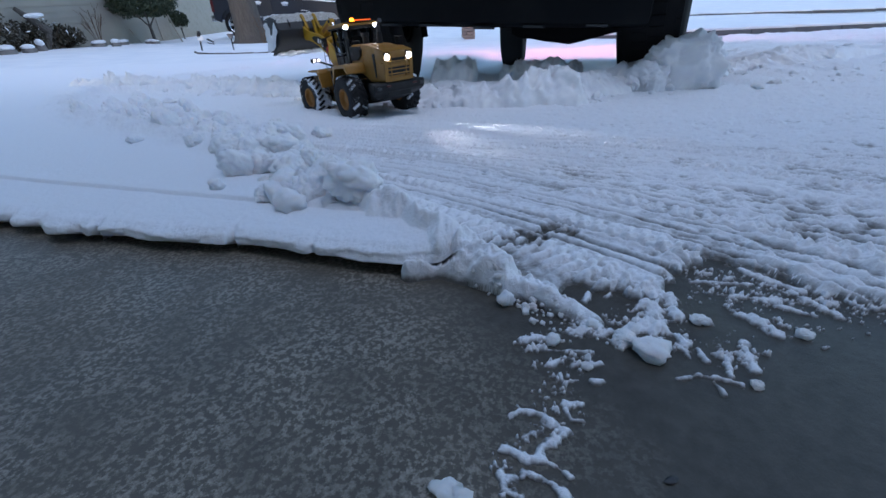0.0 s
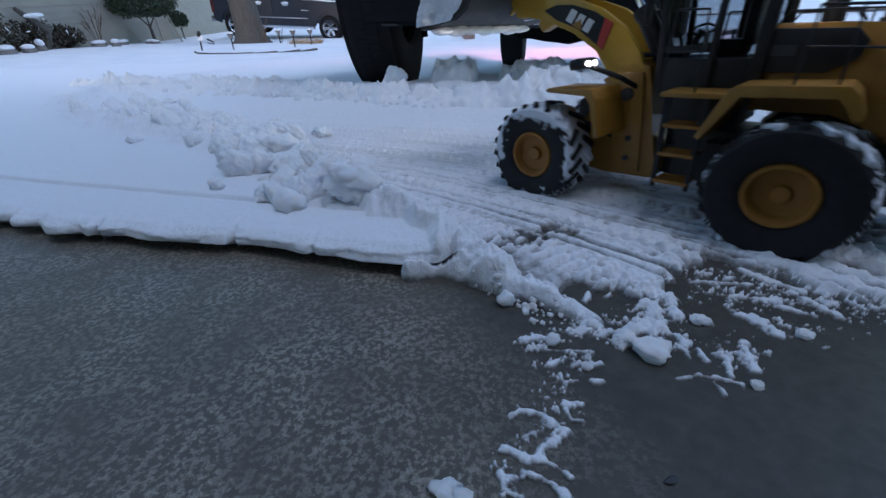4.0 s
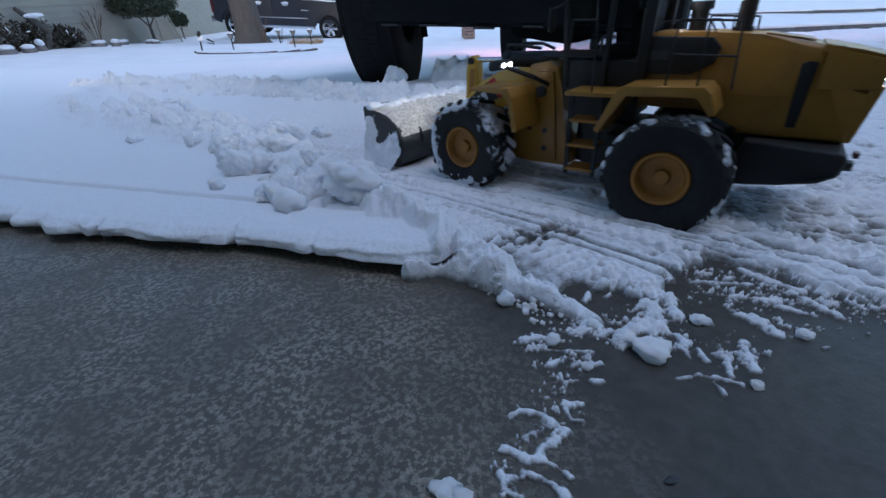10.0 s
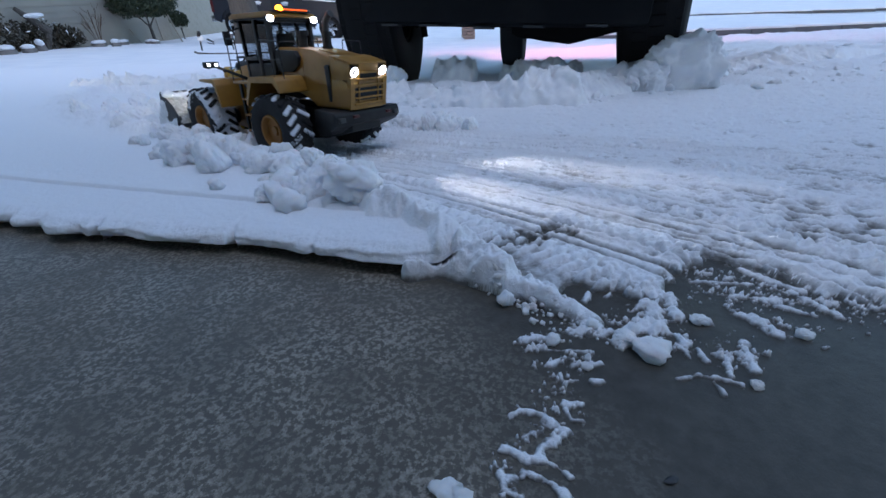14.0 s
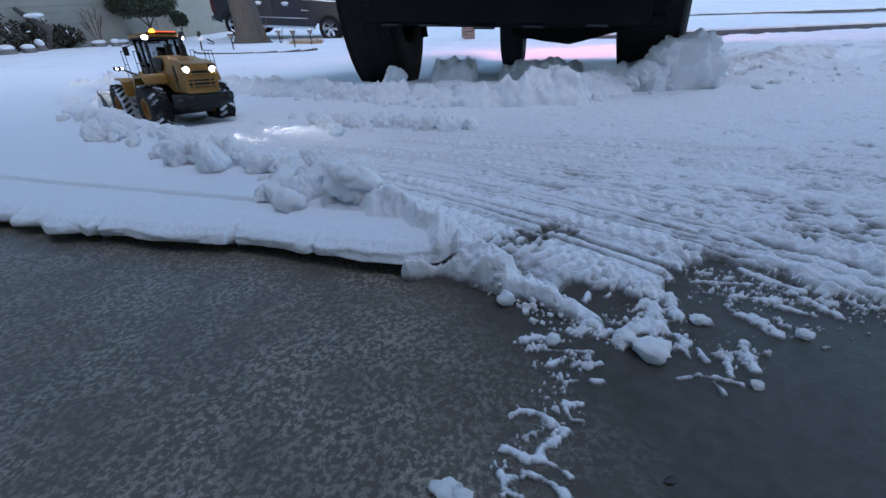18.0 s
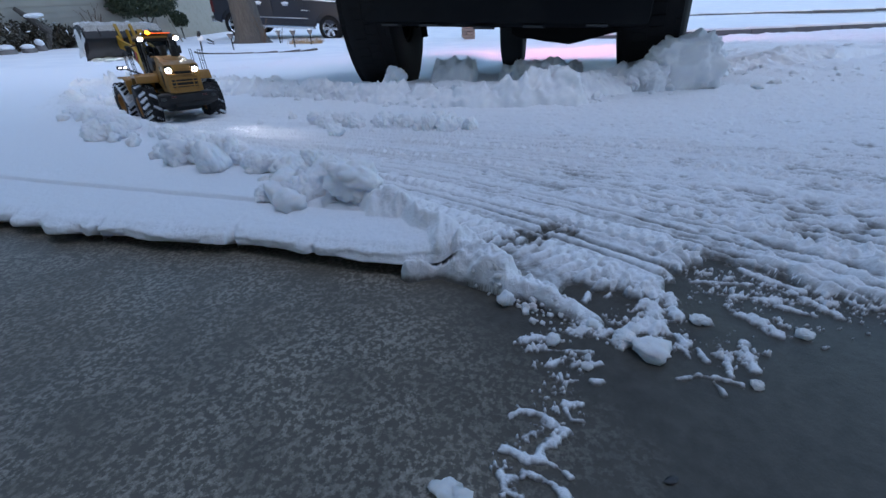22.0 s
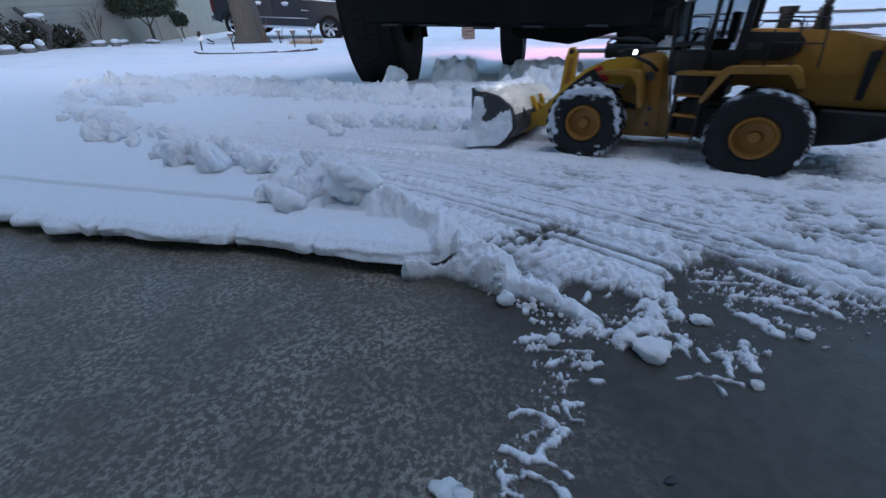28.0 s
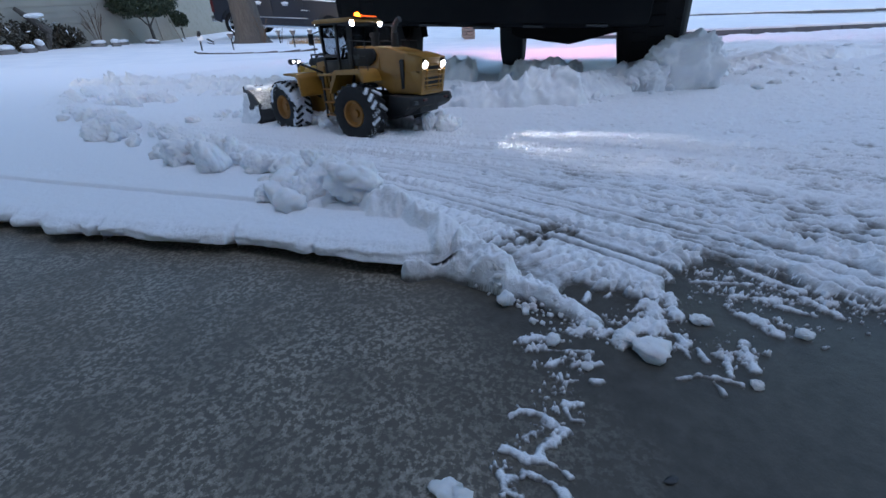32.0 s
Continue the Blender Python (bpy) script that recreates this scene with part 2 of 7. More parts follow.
def lug_material():
    """Tread lugs: bare black rubber, some of them packed with snow."""
    m = material("snowy_tread_rubber", (0.014, 0.014, 0.015), 0.8, spec=0.3)
    info = m.node_tree.nodes.new("ShaderNodeObjectInfo")
    g = grain(m, 260, 4, 0.7)
    s = node(m, "ShaderNodeMath")
    s.operation = "MULTIPLY_ADD"
    s.inputs[1].default_value = 0.9
    link(m, info.outputs["Random"], s.inputs[0])
    link(m, g, s.inputs[2])
    d = node(m, "ShaderNodeMath")
    d.operation = "MULTIPLY"
    d.inputs[1].default_value = 0.72
    link(m, s.outputs[0], d.inputs[0])
    mask = ramp(m, d.outputs[0], [(0.70, 0.0), (0.78, 1.0)])
    link(m, mix(m, mask, (0.013, 0.013, 0.014), (0.7, 0.73, 0.78)), principled(m).inputs["Base Color"])
    return m


LUG = lug_material()
TYRE = material("tyre_rubber", (0.008, 0.008, 0.009), 0.85, spec=0.3)
bump(TYRE, grain(TYRE, 60, 4), 0.4, 0.003)
DARK_PAINT = paint_material("black_truck_paint", (0.007, 0.008, 0.010), 0.5, (0.03, 0.03, 0.03), 0.5, 4)
CHASSIS = paint_material("rusty_black_chassis", (0.006, 0.006, 0.0065), 0.85, (0.010, 0.008, 0.007), 0.0, 14)
for _m in (DARK_PAINT, CHASSIS):
    principled(_m).inputs["Specular IOR Level"].default_value = 0.12
    principled(_m).inputs["Coat Weight"].default_value = 0.0

# ---- ground ----
def grid_mesh(name, X, Y, Z, mat, depth=None):
    r, c = X.shape
    me = bpy.data.meshes.new(name)
    co = np.stack([X, Y, Z], -1).reshape(-1, 3).astype(np.float32)
    i = (np.arange(r - 1)[:, None] * c + np.arange(c - 1)[None, :]).ravel()
    quads = np.stack([i, i + 1, i + 1 + c, i + c], -1).astype(np.int32)
    me.vertices.add(len(co))
    me.vertices.foreach_set("co", co.ravel())
    me.loops.add(quads.size)
    me.loops.foreach_set("vertex_index", quads.ravel())
    me.polygons.add(len(quads))
    me.polygons.foreach_set("loop_start", np.arange(0, quads.size, 4, dtype=np.int32))
    me.update(calc_edges=True)
    me.polygons.foreach_set("use_smooth", np.ones(len(quads), bool))
    if depth is not None:
        at = me.attributes.new("depth", "FLOAT", "POINT")
        at.data.foreach_set("value", depth.ravel().astype(np.float32))
    me.materials.append(mat)
    return new(name, me)


def build_ground():
    y = np.concatenate([np.linspace(-40, -3, 8), np.linspace(-2.5, 6, 18), np.linspace(6.3, 40, 90), np.geomspace(42, 2400, 40)])
    x = np.concatenate([-np.geomspace(2400, 31, 30), np.linspace(-30, 30, 160), np.geomspace(31, 2400, 30)])
    X, Y = np.meshgrid(x, y)
    Z = land(X, Y) - 0.03 + 0.042 * smooth(5.2, 6.2, Y)
    Z += smooth(6, 8, Y) * 0.05 * (fbm(X * 0.5, Y * 0.5, 3) - 0.5)
    # the street's ruts and kerb, buried in snow
    road = smooth(7.6, 8.0, Y - 0.035 * (X - 5)) * (1 - smooth(19, 20, Y)) * smooth(3, 5, X)
    Z -= 0.07 * road
    tagged(grid_mesh("ground", X, Y, Z, SNOW_FAR), "open snow-covered ground running off to the street", "ground", kind="structure")


build_ground()


def build_driveway():
    y = np.linspace(-2.5, 5.4, 60)
    X, Y = np.meshgrid(np.linspace(-6, 6, 60), y)
    tagged(grid_mesh("driveway", X, Y, land(X, Y), CONCRETE), "wet mottled grey concrete driveway", "driveway", kind="structure")


build_driveway()

# outline of the cleared lane: its near-hand side, and its far side, as x against y and y against x
LANE_Y = (0.20, 0.245, 0.29, 0.36, 0.44, 0.58, 0.70, 0.80, 1.00, 1.25, 1.6, 1.9, 2.3, 9)
LANE_X = (0.112, 0.092, 0.052, 0.006, -0.056, -0.150, -0.27, -0.40, -0.66, -0.98, -1.36, -1.56, -1.7, -2)
FAR_X = (-9, -2.2, -1.4, -0.45, 0.05, 0.4, 0.62, 0.9, 1.6, 3, 9)
FAR_Y = (2.6, 2.4, 2.15, 2.0, 1.55, 1.42, 1.45, 1.62, 1.95, 2.3, 3)


# slush left on the bare concrete: lines of points, half-width, height
SLUSH_LINES = (
    (((0.028, 0.124), (0.038, 0.118), (0.043, 0.117)), 0.0027),
    (((0.043, 0.117), (0.047, 0.124), (0.056, 0.128)), 0.0026),
    (((0.043, 0.118), (0.052, 0.113), (0.057, 0.107)), 0.0023),
    (((0.035, 0.110), (0.044, 0.107), (0.049, 0.103), (0.052, 0.097)), 0.0025),
    (((0.023, 0.110), (0.024, 0.102), (0.031, 0.098)), 0.0025),
    (((0.024, 0.109), (0.030, 0.108)), 0.0017),
    (((0.035, 0.144), (0.040, 0.149), (0.052, 0.145)), 0.0026),
    (((0.054, 0.141), (0.059, 0.137), (0.062, 0.133)), 0.0032),
    (((0.068, 0.152), (0.078, 0.151)), 0.0023),
    (((0.067, 0.148), (0.068, 0.140), (0.074, 0.139)), 0.0013),
    (((0.052, 0.210), (0.065, 0.212), (0.079, 0.210)), 0.0032),
    (((0.062, 0.200), (0.081, 0.197), (0.099, 0.194)), 0.0016),
    (((0.081, 0.183), (0.100, 0.183)), 0.0022),
    (((0.068, 0.184), (0.074, 0.188)), 0.0022),
    (((0.090, 0.168), (0.096, 0.168)), 0.0017),
    (((0.040, 0.131), (0.045, 0.133)), 0.0018),
    (((0.143, 0.167), (0.159, 0.169), (0.168, 0.165), (0.178, 0.160)), 0.0024),
    (((0.163, 0.164), (0.163, 0.153)), 0.0017),
    (((0.120, 0.201), (0.132, 0.212), (0.146, 0.219)), 0.0062),
    (((0.140, 0.216), (0.153, 0.212), (0.165, 0.208), (0.164, 0.199)), 0.0048),
    (((0.161, 0.242), (0.159, 0.224), (0.151, 0.212)), 0.0078),
    (((0.129, 0.323), (0.147, 0.299), (0.160, 0.281), (0.171, 0.262), (0.180, 0.253)), 0.0075),
    (((0.180, 0.253), (0.175, 0.230)), 0.0062),
    (((0.134, 0.259), (0.145, 0.273)), 0.0023),
    (((0.114, 0.254), (0.121, 0.266)), 0.0023),
    (((0.093, 0.216), (0.104, 0.220), (0.117, 0.214)), 0.0049),
    (((0.190, 0.226), (0.195, 0.220)), 0.0037),
    (((0.220, 0.230), (0.232, 0.222)), 0.0033),
    (((0.230, 0.219), (0.232, 0.206)), 0.0048),
    (((0.187, 0.194), (0.182, 0.181), (0.176, 0.166)), 0.0022),
    (((0.204, 0.196), (0.196, 0.180), (0.193, 0.170)), 0.0026),
    (((0.186, 0.161), (0.188, 0.158)), 0.0020),
    (((0.170, 0.192), (0.169, 0.181)), 0.0022),
    (((0.159, 0.196), (0.160, 0.187)), 0.0026),
    (((0.212, 0.276), (0.259, 0.267)), 0.0023),
    (((0.235, 0.252), (0.260, 0.242)), 0.0026),
    (((0.265, 0.290), (0.290, 0.252)), 0.0038),
    (((0.281, 0.252), (0.290, 0.221)), 0.0039),
    (((0.258, 0.235), (0.274, 0.222)), 0.0025),
)
# lacy crumbs of slush: centre, radii, how much is left
LACE = ((0.064, 0.205, 0.020, 0.012, 0.9), (0.078, 0.187, 0.026, 0.013, 0.9), (0.068, 0.165, 0.018, 0.014, 0.75), (0.060, 0.142, 0.016, 0.014, 0.8), (0.047, 0.128, 0.014, 0.010, 0.8), (0.028, 0.112, 0.012, 0.016, 0.6),
        (0.168, 0.200, 0.020, 0.012, 0.75), (0.184, 0.183, 0.014, 0.016, 0.7), (0.202, 0.190, 0.012, 0.018, 0.7), (0.25, 0.205, 0.03, 0.02, 0.5), (0.145, 0.226, 0.03, 0.02, 0.8), (0.26, 0.25, 0.06, 0.02, 0.9), (0.31, 0.24, 0.05, 0.03, 0.9), (0.23, 0.285, 0.05, 0.02, 0.8), (0.10, 0.225, 0.02, 0.012, 0.7))


def slush(x, y):
    """Thickness of the slush on the bare concrete: worm-like ridges and lacy crumbs."""
    best = np.full(x.shape, -0.02)
    fray = fbm(x * 300, y * 300, 81, 3) - 0.5
    tone = fbm(x * 110, y * 110, 85, 3) - 0.5
    for pts, w in SLUSH_LINES:
        d = np.full(x.shape, 9.0)
        for (ax, ay), (bx, by) in zip(pts, pts[1:]):
            k = np.clip(((x - ax) * (bx - ax) + (y - ay) * (by - ay)) / ((bx - ax) ** 2 + (by - ay) ** 2), 0, 1)
            d = np.minimum(d, np.hypot(x - ax - k * (bx - ax), y - ay - k * (by - ay)))
        h = 0.0008 + 0.55 * w
        q = d / w + 1.9 * fray + 1.8 * tone
        best = np.maximum(best, np.where(d < 3 * w, np.where(q < 1, h * np.clip(1 - q, 0, 1.3) ** 0.7 + 0.0006, -0.004 * np.clip(q - 1, 0, 4)), -0.02))
    lace = fbm(x * 420, y * 420, 87, 3) * 0.6 + fbm(x * 150, y * 150, 89, 2) * 0.4
    for cx, cy, rx, ry, left in LACE:
        e = np.hypot((x - cx) / rx, (y - cy) / ry)
        best = np.maximum(best, np.where(e < 1.6, 0.024 * (lace - 0.64 + 0.14 * left - 0.13 * e * e), -0.02))
    return best


# front edge of the untouched sheet, y against x, and the grooves of the tyres: place across the tracks, half-width, depth
EDGE = ((-3, -0.607, -0.480, -0.397, -0.310, -0.240, -0.171, -0.106, -0.058, -0.030, 0.0, 0.04, 0.06, 0.10, 0.14), (1.30, 0.504, 0.455, 0.427, 0.396, 0.382, 0.365, 0.343, 0.328, 0.322, 0.318, 0.308, 0.285, 0.240, 0.20))
GROOVES = ((0.266, 0.0036, 0.0062), (0.290, 0.0024, 0.0040), (0.306, 0.0036, 0.0060), (0.329, 0.0024, 0.0045), (0.377, 0.0030, 0.0050), (0.401, 0.0034, 0.0058), (0.426, 0.0034, 0.0056), (0.440, 0.0024, 0.0040), (0.476, 0.0030, 0.0048), (0.495, 0.0030, 0.0048), (0.512, 0.0026, 0.0044), (0.556, 0.0034, 0.0052), (0.580, 0.0032, 0.0048), (0.600, 0.0028, 0.0044), (0.648, 0.0034, 0.0050), (0.675, 0.0030, 0.0046), (0.700, 0.003, 0.0044), (0.750, 0.0034, 0.0048), (0.785, 0.003, 0.0044), (0.815, 0.003, 0.0044), (0.87, 0.004, 0.005), (0.91, 0.004, 0.005), (0.95, 0.004, 0.005))
# the berm that the wheels pressed up along the lane: x, y, height, half-width
BERM = ((-0.150, 0.505, 0.036, 0.024), (-0.088, 0.447, 0.038, 0.024), (-0.054, 0.412, 0.038, 0.024), (-0.024, 0.372, 0.037, 0.024), (0.002, 0.342, 0.034, 0.025), (0.026, 0.314, 0.029, 0.022), (0.048, 0.290, 0.022, 0.017), (0.069, 0.266, 0.014, 0.013), (0.088, 0.242, 0.008, 0.010), (0.103, 0.218, 0.005, 0.009))
TOE = ((-0.024, 0.303, 0.013, 0.008), (-0.012, 0.309, 0.018, 0.012), (0.006, 0.314, 0.023, 0.018), (0.028, 0.306, 0.022, 0.018), (0.048, 0.295, 0.017, 0.013))


def berm(x, y):
    """Height of the puffy ridge beside the lane and of the toe in which the sheet ends."""
    u = x + 0.022 * (fbm(x * 26, y * 26, 101, 2) - 0.5) + 0.0016 * (fbm(x * 90, y * 90, 102, 2) - 0.5)
    v = y + 0.022 * (fbm(x * 26, y * 26, 103, 2) - 0.5) + 0.0016 * (fbm(x * 90, y * 90, 104, 2) - 0.5)
    best = np.full(x.shape, -0.02)
    for line in (BERM, TOE):
        for (ax, ay, ah, aw), (bx, by, bh, bw) in zip(line, line[1:]):
            k = np.clip(((u - ax) * (bx - ax) + (v - ay) * (by - ay)) / ((bx - ax) ** 2 + (by - ay) ** 2), 0, 1)
            q = np.hypot(u - ax - k * (bx - ax), v - ay - k * (by - ay)) / (aw + k * (bw - aw))
            h = ah + k * (bh - ah)
            best = np.maximum(best, np.where(q < 1, h * np.clip(1 - q ** 2.1, 0, 1) ** 0.64, -0.02 * np.clip(q - 1, 0, 1)))
    puff = 0.66 + 0.36 * fbm(x * 40, y * 40, 105, 2) + 0.50 * billow(x * 44, y * 44, 107, 2)
    best = best + smooth(0.002, 0.01, best) * (0.0075 * (billow(x * 75, y * 75, 108, 3) - 0.4) + 0.006 * smooth(0.0, 0.06, x) * (fbm(x * 110, y * 110, 109, 3) - 0.5))
    return np.where(best > 0, best * puff + 0.0018 * (fbm(x * 150, y * 150, 106, 3) - 0.5), best)


def snow_depth(x, y):
    """How much snow lies on the concrete (negative: bare)."""
    wob = 0.02 * (fbm(x * 14, y * 14, 5) - 0.5)
    inside = (x - np.interp(y, LANE_Y, LANE_X)) * 0.78 + 2 * wob          # into the lane from its near side
    beyond = (y - np.interp(x, FAR_X, FAR_Y)) + 4 * wob                    # past its far side
    # untouched sheet
    sheet = 0.030 + 0.003 * (fbm(x * 3, y * 3, 8) - 0.5) + 0.02 * smooth(0.8, 2.5, y)
    crack = np.interp(x, (-0.75, -0.04), (0.655, 0.40))
    sheet = sheet - 0.005 * np.exp(-((y - crack - 0.004 * (fbm(x * 30, x * 0, 75) - 0.5)) / 0.003) ** 2) * smooth(-0.01, -0.06, x) - 0.003 * smooth(0.004, -0.004, y - crack) * smooth(-0.01, -0.06, x)
    # scraped lane: streaks along the wheel tracks, crumbs, tread marks
    d = np.clip(y, 0.1, 1.1) - 0.3
    a, b = x * 0.58 - y * 0.81, 0.82 * (x + 0.18 + 0.75 * d + 1.1 * d * d + 2.5 * np.maximum(y - 1.1, 0))
    warp = 0.005 * (fbm(a * 4, b * 4, 2) - 0.5)
    streak = fbm((b + warp) * 95, a * 3, 11, 3) - 0.5
    wide = fbm((b + warp) * 24, a * 1.5, 13, 2) - 0.5
    crumbs = billow(x * 45, y * 45, 21, 4) - 0.55
    fine = billow(x * 110, y * 110, 23, 3) - 0.55
    rough = smooth(0.15, 0.45, x + 0.2 * (fbm(x * 5, y * 5, 4) - 0.5))
    calm = fbm(x * 9, y * 9, 14, 3)
    lane = 0.0066 + 0.0022 * smooth(0.36, 0.9, y) - 0.0018 * smooth(0.52, 0.62, fbm(x * 15, y * 15, 17, 3)) * smooth(1.2, 0.7, y) + 0.0050 * streak * (1 - 0.4 * rough) + 0.0034 * wide + (0.0012 + 0.004 * smooth(0.42, 0.6, y) + 0.0075 * rough * smooth(0.5, 0.35, y) + 0.003 * rough) * crumbs + (0.0020 + 0.0016 * rough) * fine + 0.0042 * (calm - 0.5) + 0.0012 * smooth(0.42, 0.5, y) - 0.0013 * smooth(0.2, 0.36, x) * smooth(0.62, 0.4, y)
    # long narrow grooves along the wheel tracks, nearly down to the concrete, between paler ribs
    for k, (b0, w, d) in enumerate(GROOVES):
        g = (b - b0 + 1.5 * warp + 0.006 * (fbm(a * 7, a * 0 + b0 * 50, 15) - 0.5)) / w
        held = smooth(0.36, 0.52, fbm(a * 5 + 9 * k, b * 3, 34, 2) + 0.06) * smooth(1.3, 0.9, y)
        lane = lane + (0.45 * np.exp(-((np.abs(g) - 2.0) / 0.9) ** 2) - 1.25 * np.exp(-np.abs(g) ** 3)) * d * held * (1 - 0.5 * rough * smooth(0.7, 0.5, y)) * (1 + 1.1 * smooth(0.45, 0.9, y))
    # lumps pressed out of the treads, lying askew
    p, q2 = x * 0.64 - y * 0.77, x * 0.77 + y * 0.64
    pressed = billow(q2 * 62, p * 26, 25, 2) - 0.5
    lane = lane + 0.0085 * pressed * rough * smooth(0.62, 0.40, y)
    # bare, dark patches
    for cx, cy, rx, ry in ((0.225, 0.290, 0.03, 0.026), (0.25, 0.265, 0.035, 0.02), (0.082, 0.367, 0.030, 0.016), (0.125, 0.384, 0.02, 0.010), (0.14, 0.262, 0.02, 0.014)):
        e = np.hypot((x - cx) / rx, (y - cy) / ry)
        lane = lane - 0.0075 * smooth(1.3, 0.5, e + 3.0 * (fbm(x * 85, y * 85, 43, 3) - 0.5))
    for b0, w, deep in ((0.250, 0.026, 0.0062), (0.345, 0.020, 0.0048), (0.455, 0.018, 0.0042), (0.53, 0.018, 0.0042), (0.62, 0.02, 0.0042), (0.72, 0.02, 0.0042), (0.84, 0.02, 0.0042)):
        off = b - b0 - 0.010 * (fbm(a * 6, a * 0 + b0 * 9, 31) - 0.5)
        band = np.exp(-(off / w) ** 4)
        tread = np.tanh(2.2 * np.sin(a * 2 * math.pi / 0.0165 + 2.0 * np.abs(off) / w + 1.5 * np.sign(off)))
        rib = 0.6 * np.exp(-(off / (0.16 * w)) ** 2)
        lane = lane + band * (deep * np.maximum(tread, rib) + 0.3 * deep) * smooth(0.38, 0.50, fbm(a * 4 + b0 * 30, b * 2, 33, 2) + 0.1 * (b0 < 0.3))
    lane = np.where(lane > 0.03, 0.03 + (lane - 0.03) * 0.4, lane)
    lane = lane + 0.004 * smooth(0.8, 1.4, y)
    # the near end of the lane thins out into bare wet concrete
    near = np.interp(x, (-0.1, 0.05, 0.095, 0.112, 0.142, 0.166, 0.178, 0.196, 0.22, 0.25, 0.265, 0.288, 0.31, 0.36, 0.6), (0.31, 0.27, 0.250, 0.272, 0.252, 0.240, 0.244, 0.275, 0.300, 0.306, 0.292, 0.265, 0.235, 0.205, 0.15))
    gone = smooth(0.018, -0.014, y - near + 0.035 * (fbm(x * 40, y * 40, 41) - 0.5))
    lane = lane - 0.022 * gone
    # banks thrown up along both sides
    lumps = fbm(x * 26, y * 26, 51, 5)
    lumps2 = fbm(x * 13, y * 13, 57, 5)
    w1 = 0.024 + 0.05 * smooth(0.45, 1.2, y)
    bank = np.exp(-((inside + 0.01) / w1) ** 2) * (0.004 + 0.022 * lumps + 0.004 * fine) * smooth(0.42, 0.52, y) * (1 + 0.6 * smooth(0.6, 1.2, y))
    bank2 = np.exp(-((beyond - 0.05) / 0.11) ** 2) * (0.0 + 0.04 * lumps2) * smooth(-2.4, -1.6, x)
    heap = np.exp(-(((x - 0.94) / 0.17) ** 2 + ((y - 1.80) / 0.17) ** 2) ** 2) * (0.10 + 0.06 * lumps2)
    heap2 = np.exp(-(((x - 0.25) / 0.36) ** 2 + ((y - 1.90) / 0.14) ** 2) ** 2) * (0.03 + 0.06 * lumps2)
    right = smooth(0.9, 1.4, x) * smooth(1.1, 1.7, y) * (0.01 + 0.05 * fbm(x * 9, y * 9, 61, 5))
    out = np.maximum(smooth(0.004, -0.02, inside), smooth(0.0, 0.05, beyond))
    s = lane * (1 - out) + sheet * out + np.maximum.reduce([bank, bank2, heap, heap2, right])
    ridge = (y < 0.60) & (x > -0.22) & (x < 0.16)
    if ridge.any():
        s = np.where((y < np.interp(x, *EDGE)) & (x > 0.02), -0.02, s)
        f = np.full(x.shape, -0.02)
        f[ridge] = berm(x[ridge], y[ridge])
        s = np.where(f > 0, np.maximum(s, f), s)
    near_by = (y < 0.36) & (x > -0.02) & (x < 0.42)
    if near_by.any():
        f = np.full(x.shape, -0.02)
        f[near_by] = slush(x[near_by], y[near_by])
        s = np.where(near_by, np.maximum(s, f), s)
    # front edge of the sheet
    edge = np.interp(x, *EDGE)
    edge = edge + 0.007 * (fbm(x * 30, x * 0, 71) - 0.5) + 0.006 * (vnoise(x * 11, x * 0, 72) - 0.5)
    for x0, w, d in ((-0.40, 0.006, 0.012), (-0.225, 0.004, 0.010), (-0.55, 0.01, 0.012), (-0.13, 0.004, 0.005)):
        edge = edge + d * np.exp(-((x - x0) / w) ** 2)
    edge = edge - 0.009 * np.abs(np.sin(x * 52 + 2 * vnoise(x * 9, x * 0, 73))) * smooth(-0.36, -0.42, x)
    e = y - edge
    # little snow lies where the car has driven in
    u, v = car_space(x, y)
    bay = smooth(0.50, 0.20, u) * smooth(-5.0, -3.6, u) * smooth(1.15, 0.85, np.abs(v)) * smooth(1.72, 1.9, y)
    s = s * (1 - bay) + np.minimum(s, 0.010 + 0.004 * (fbm(x * 9, y * 9, 63, 3) - 0.5)) * bay
    return s, e, inside


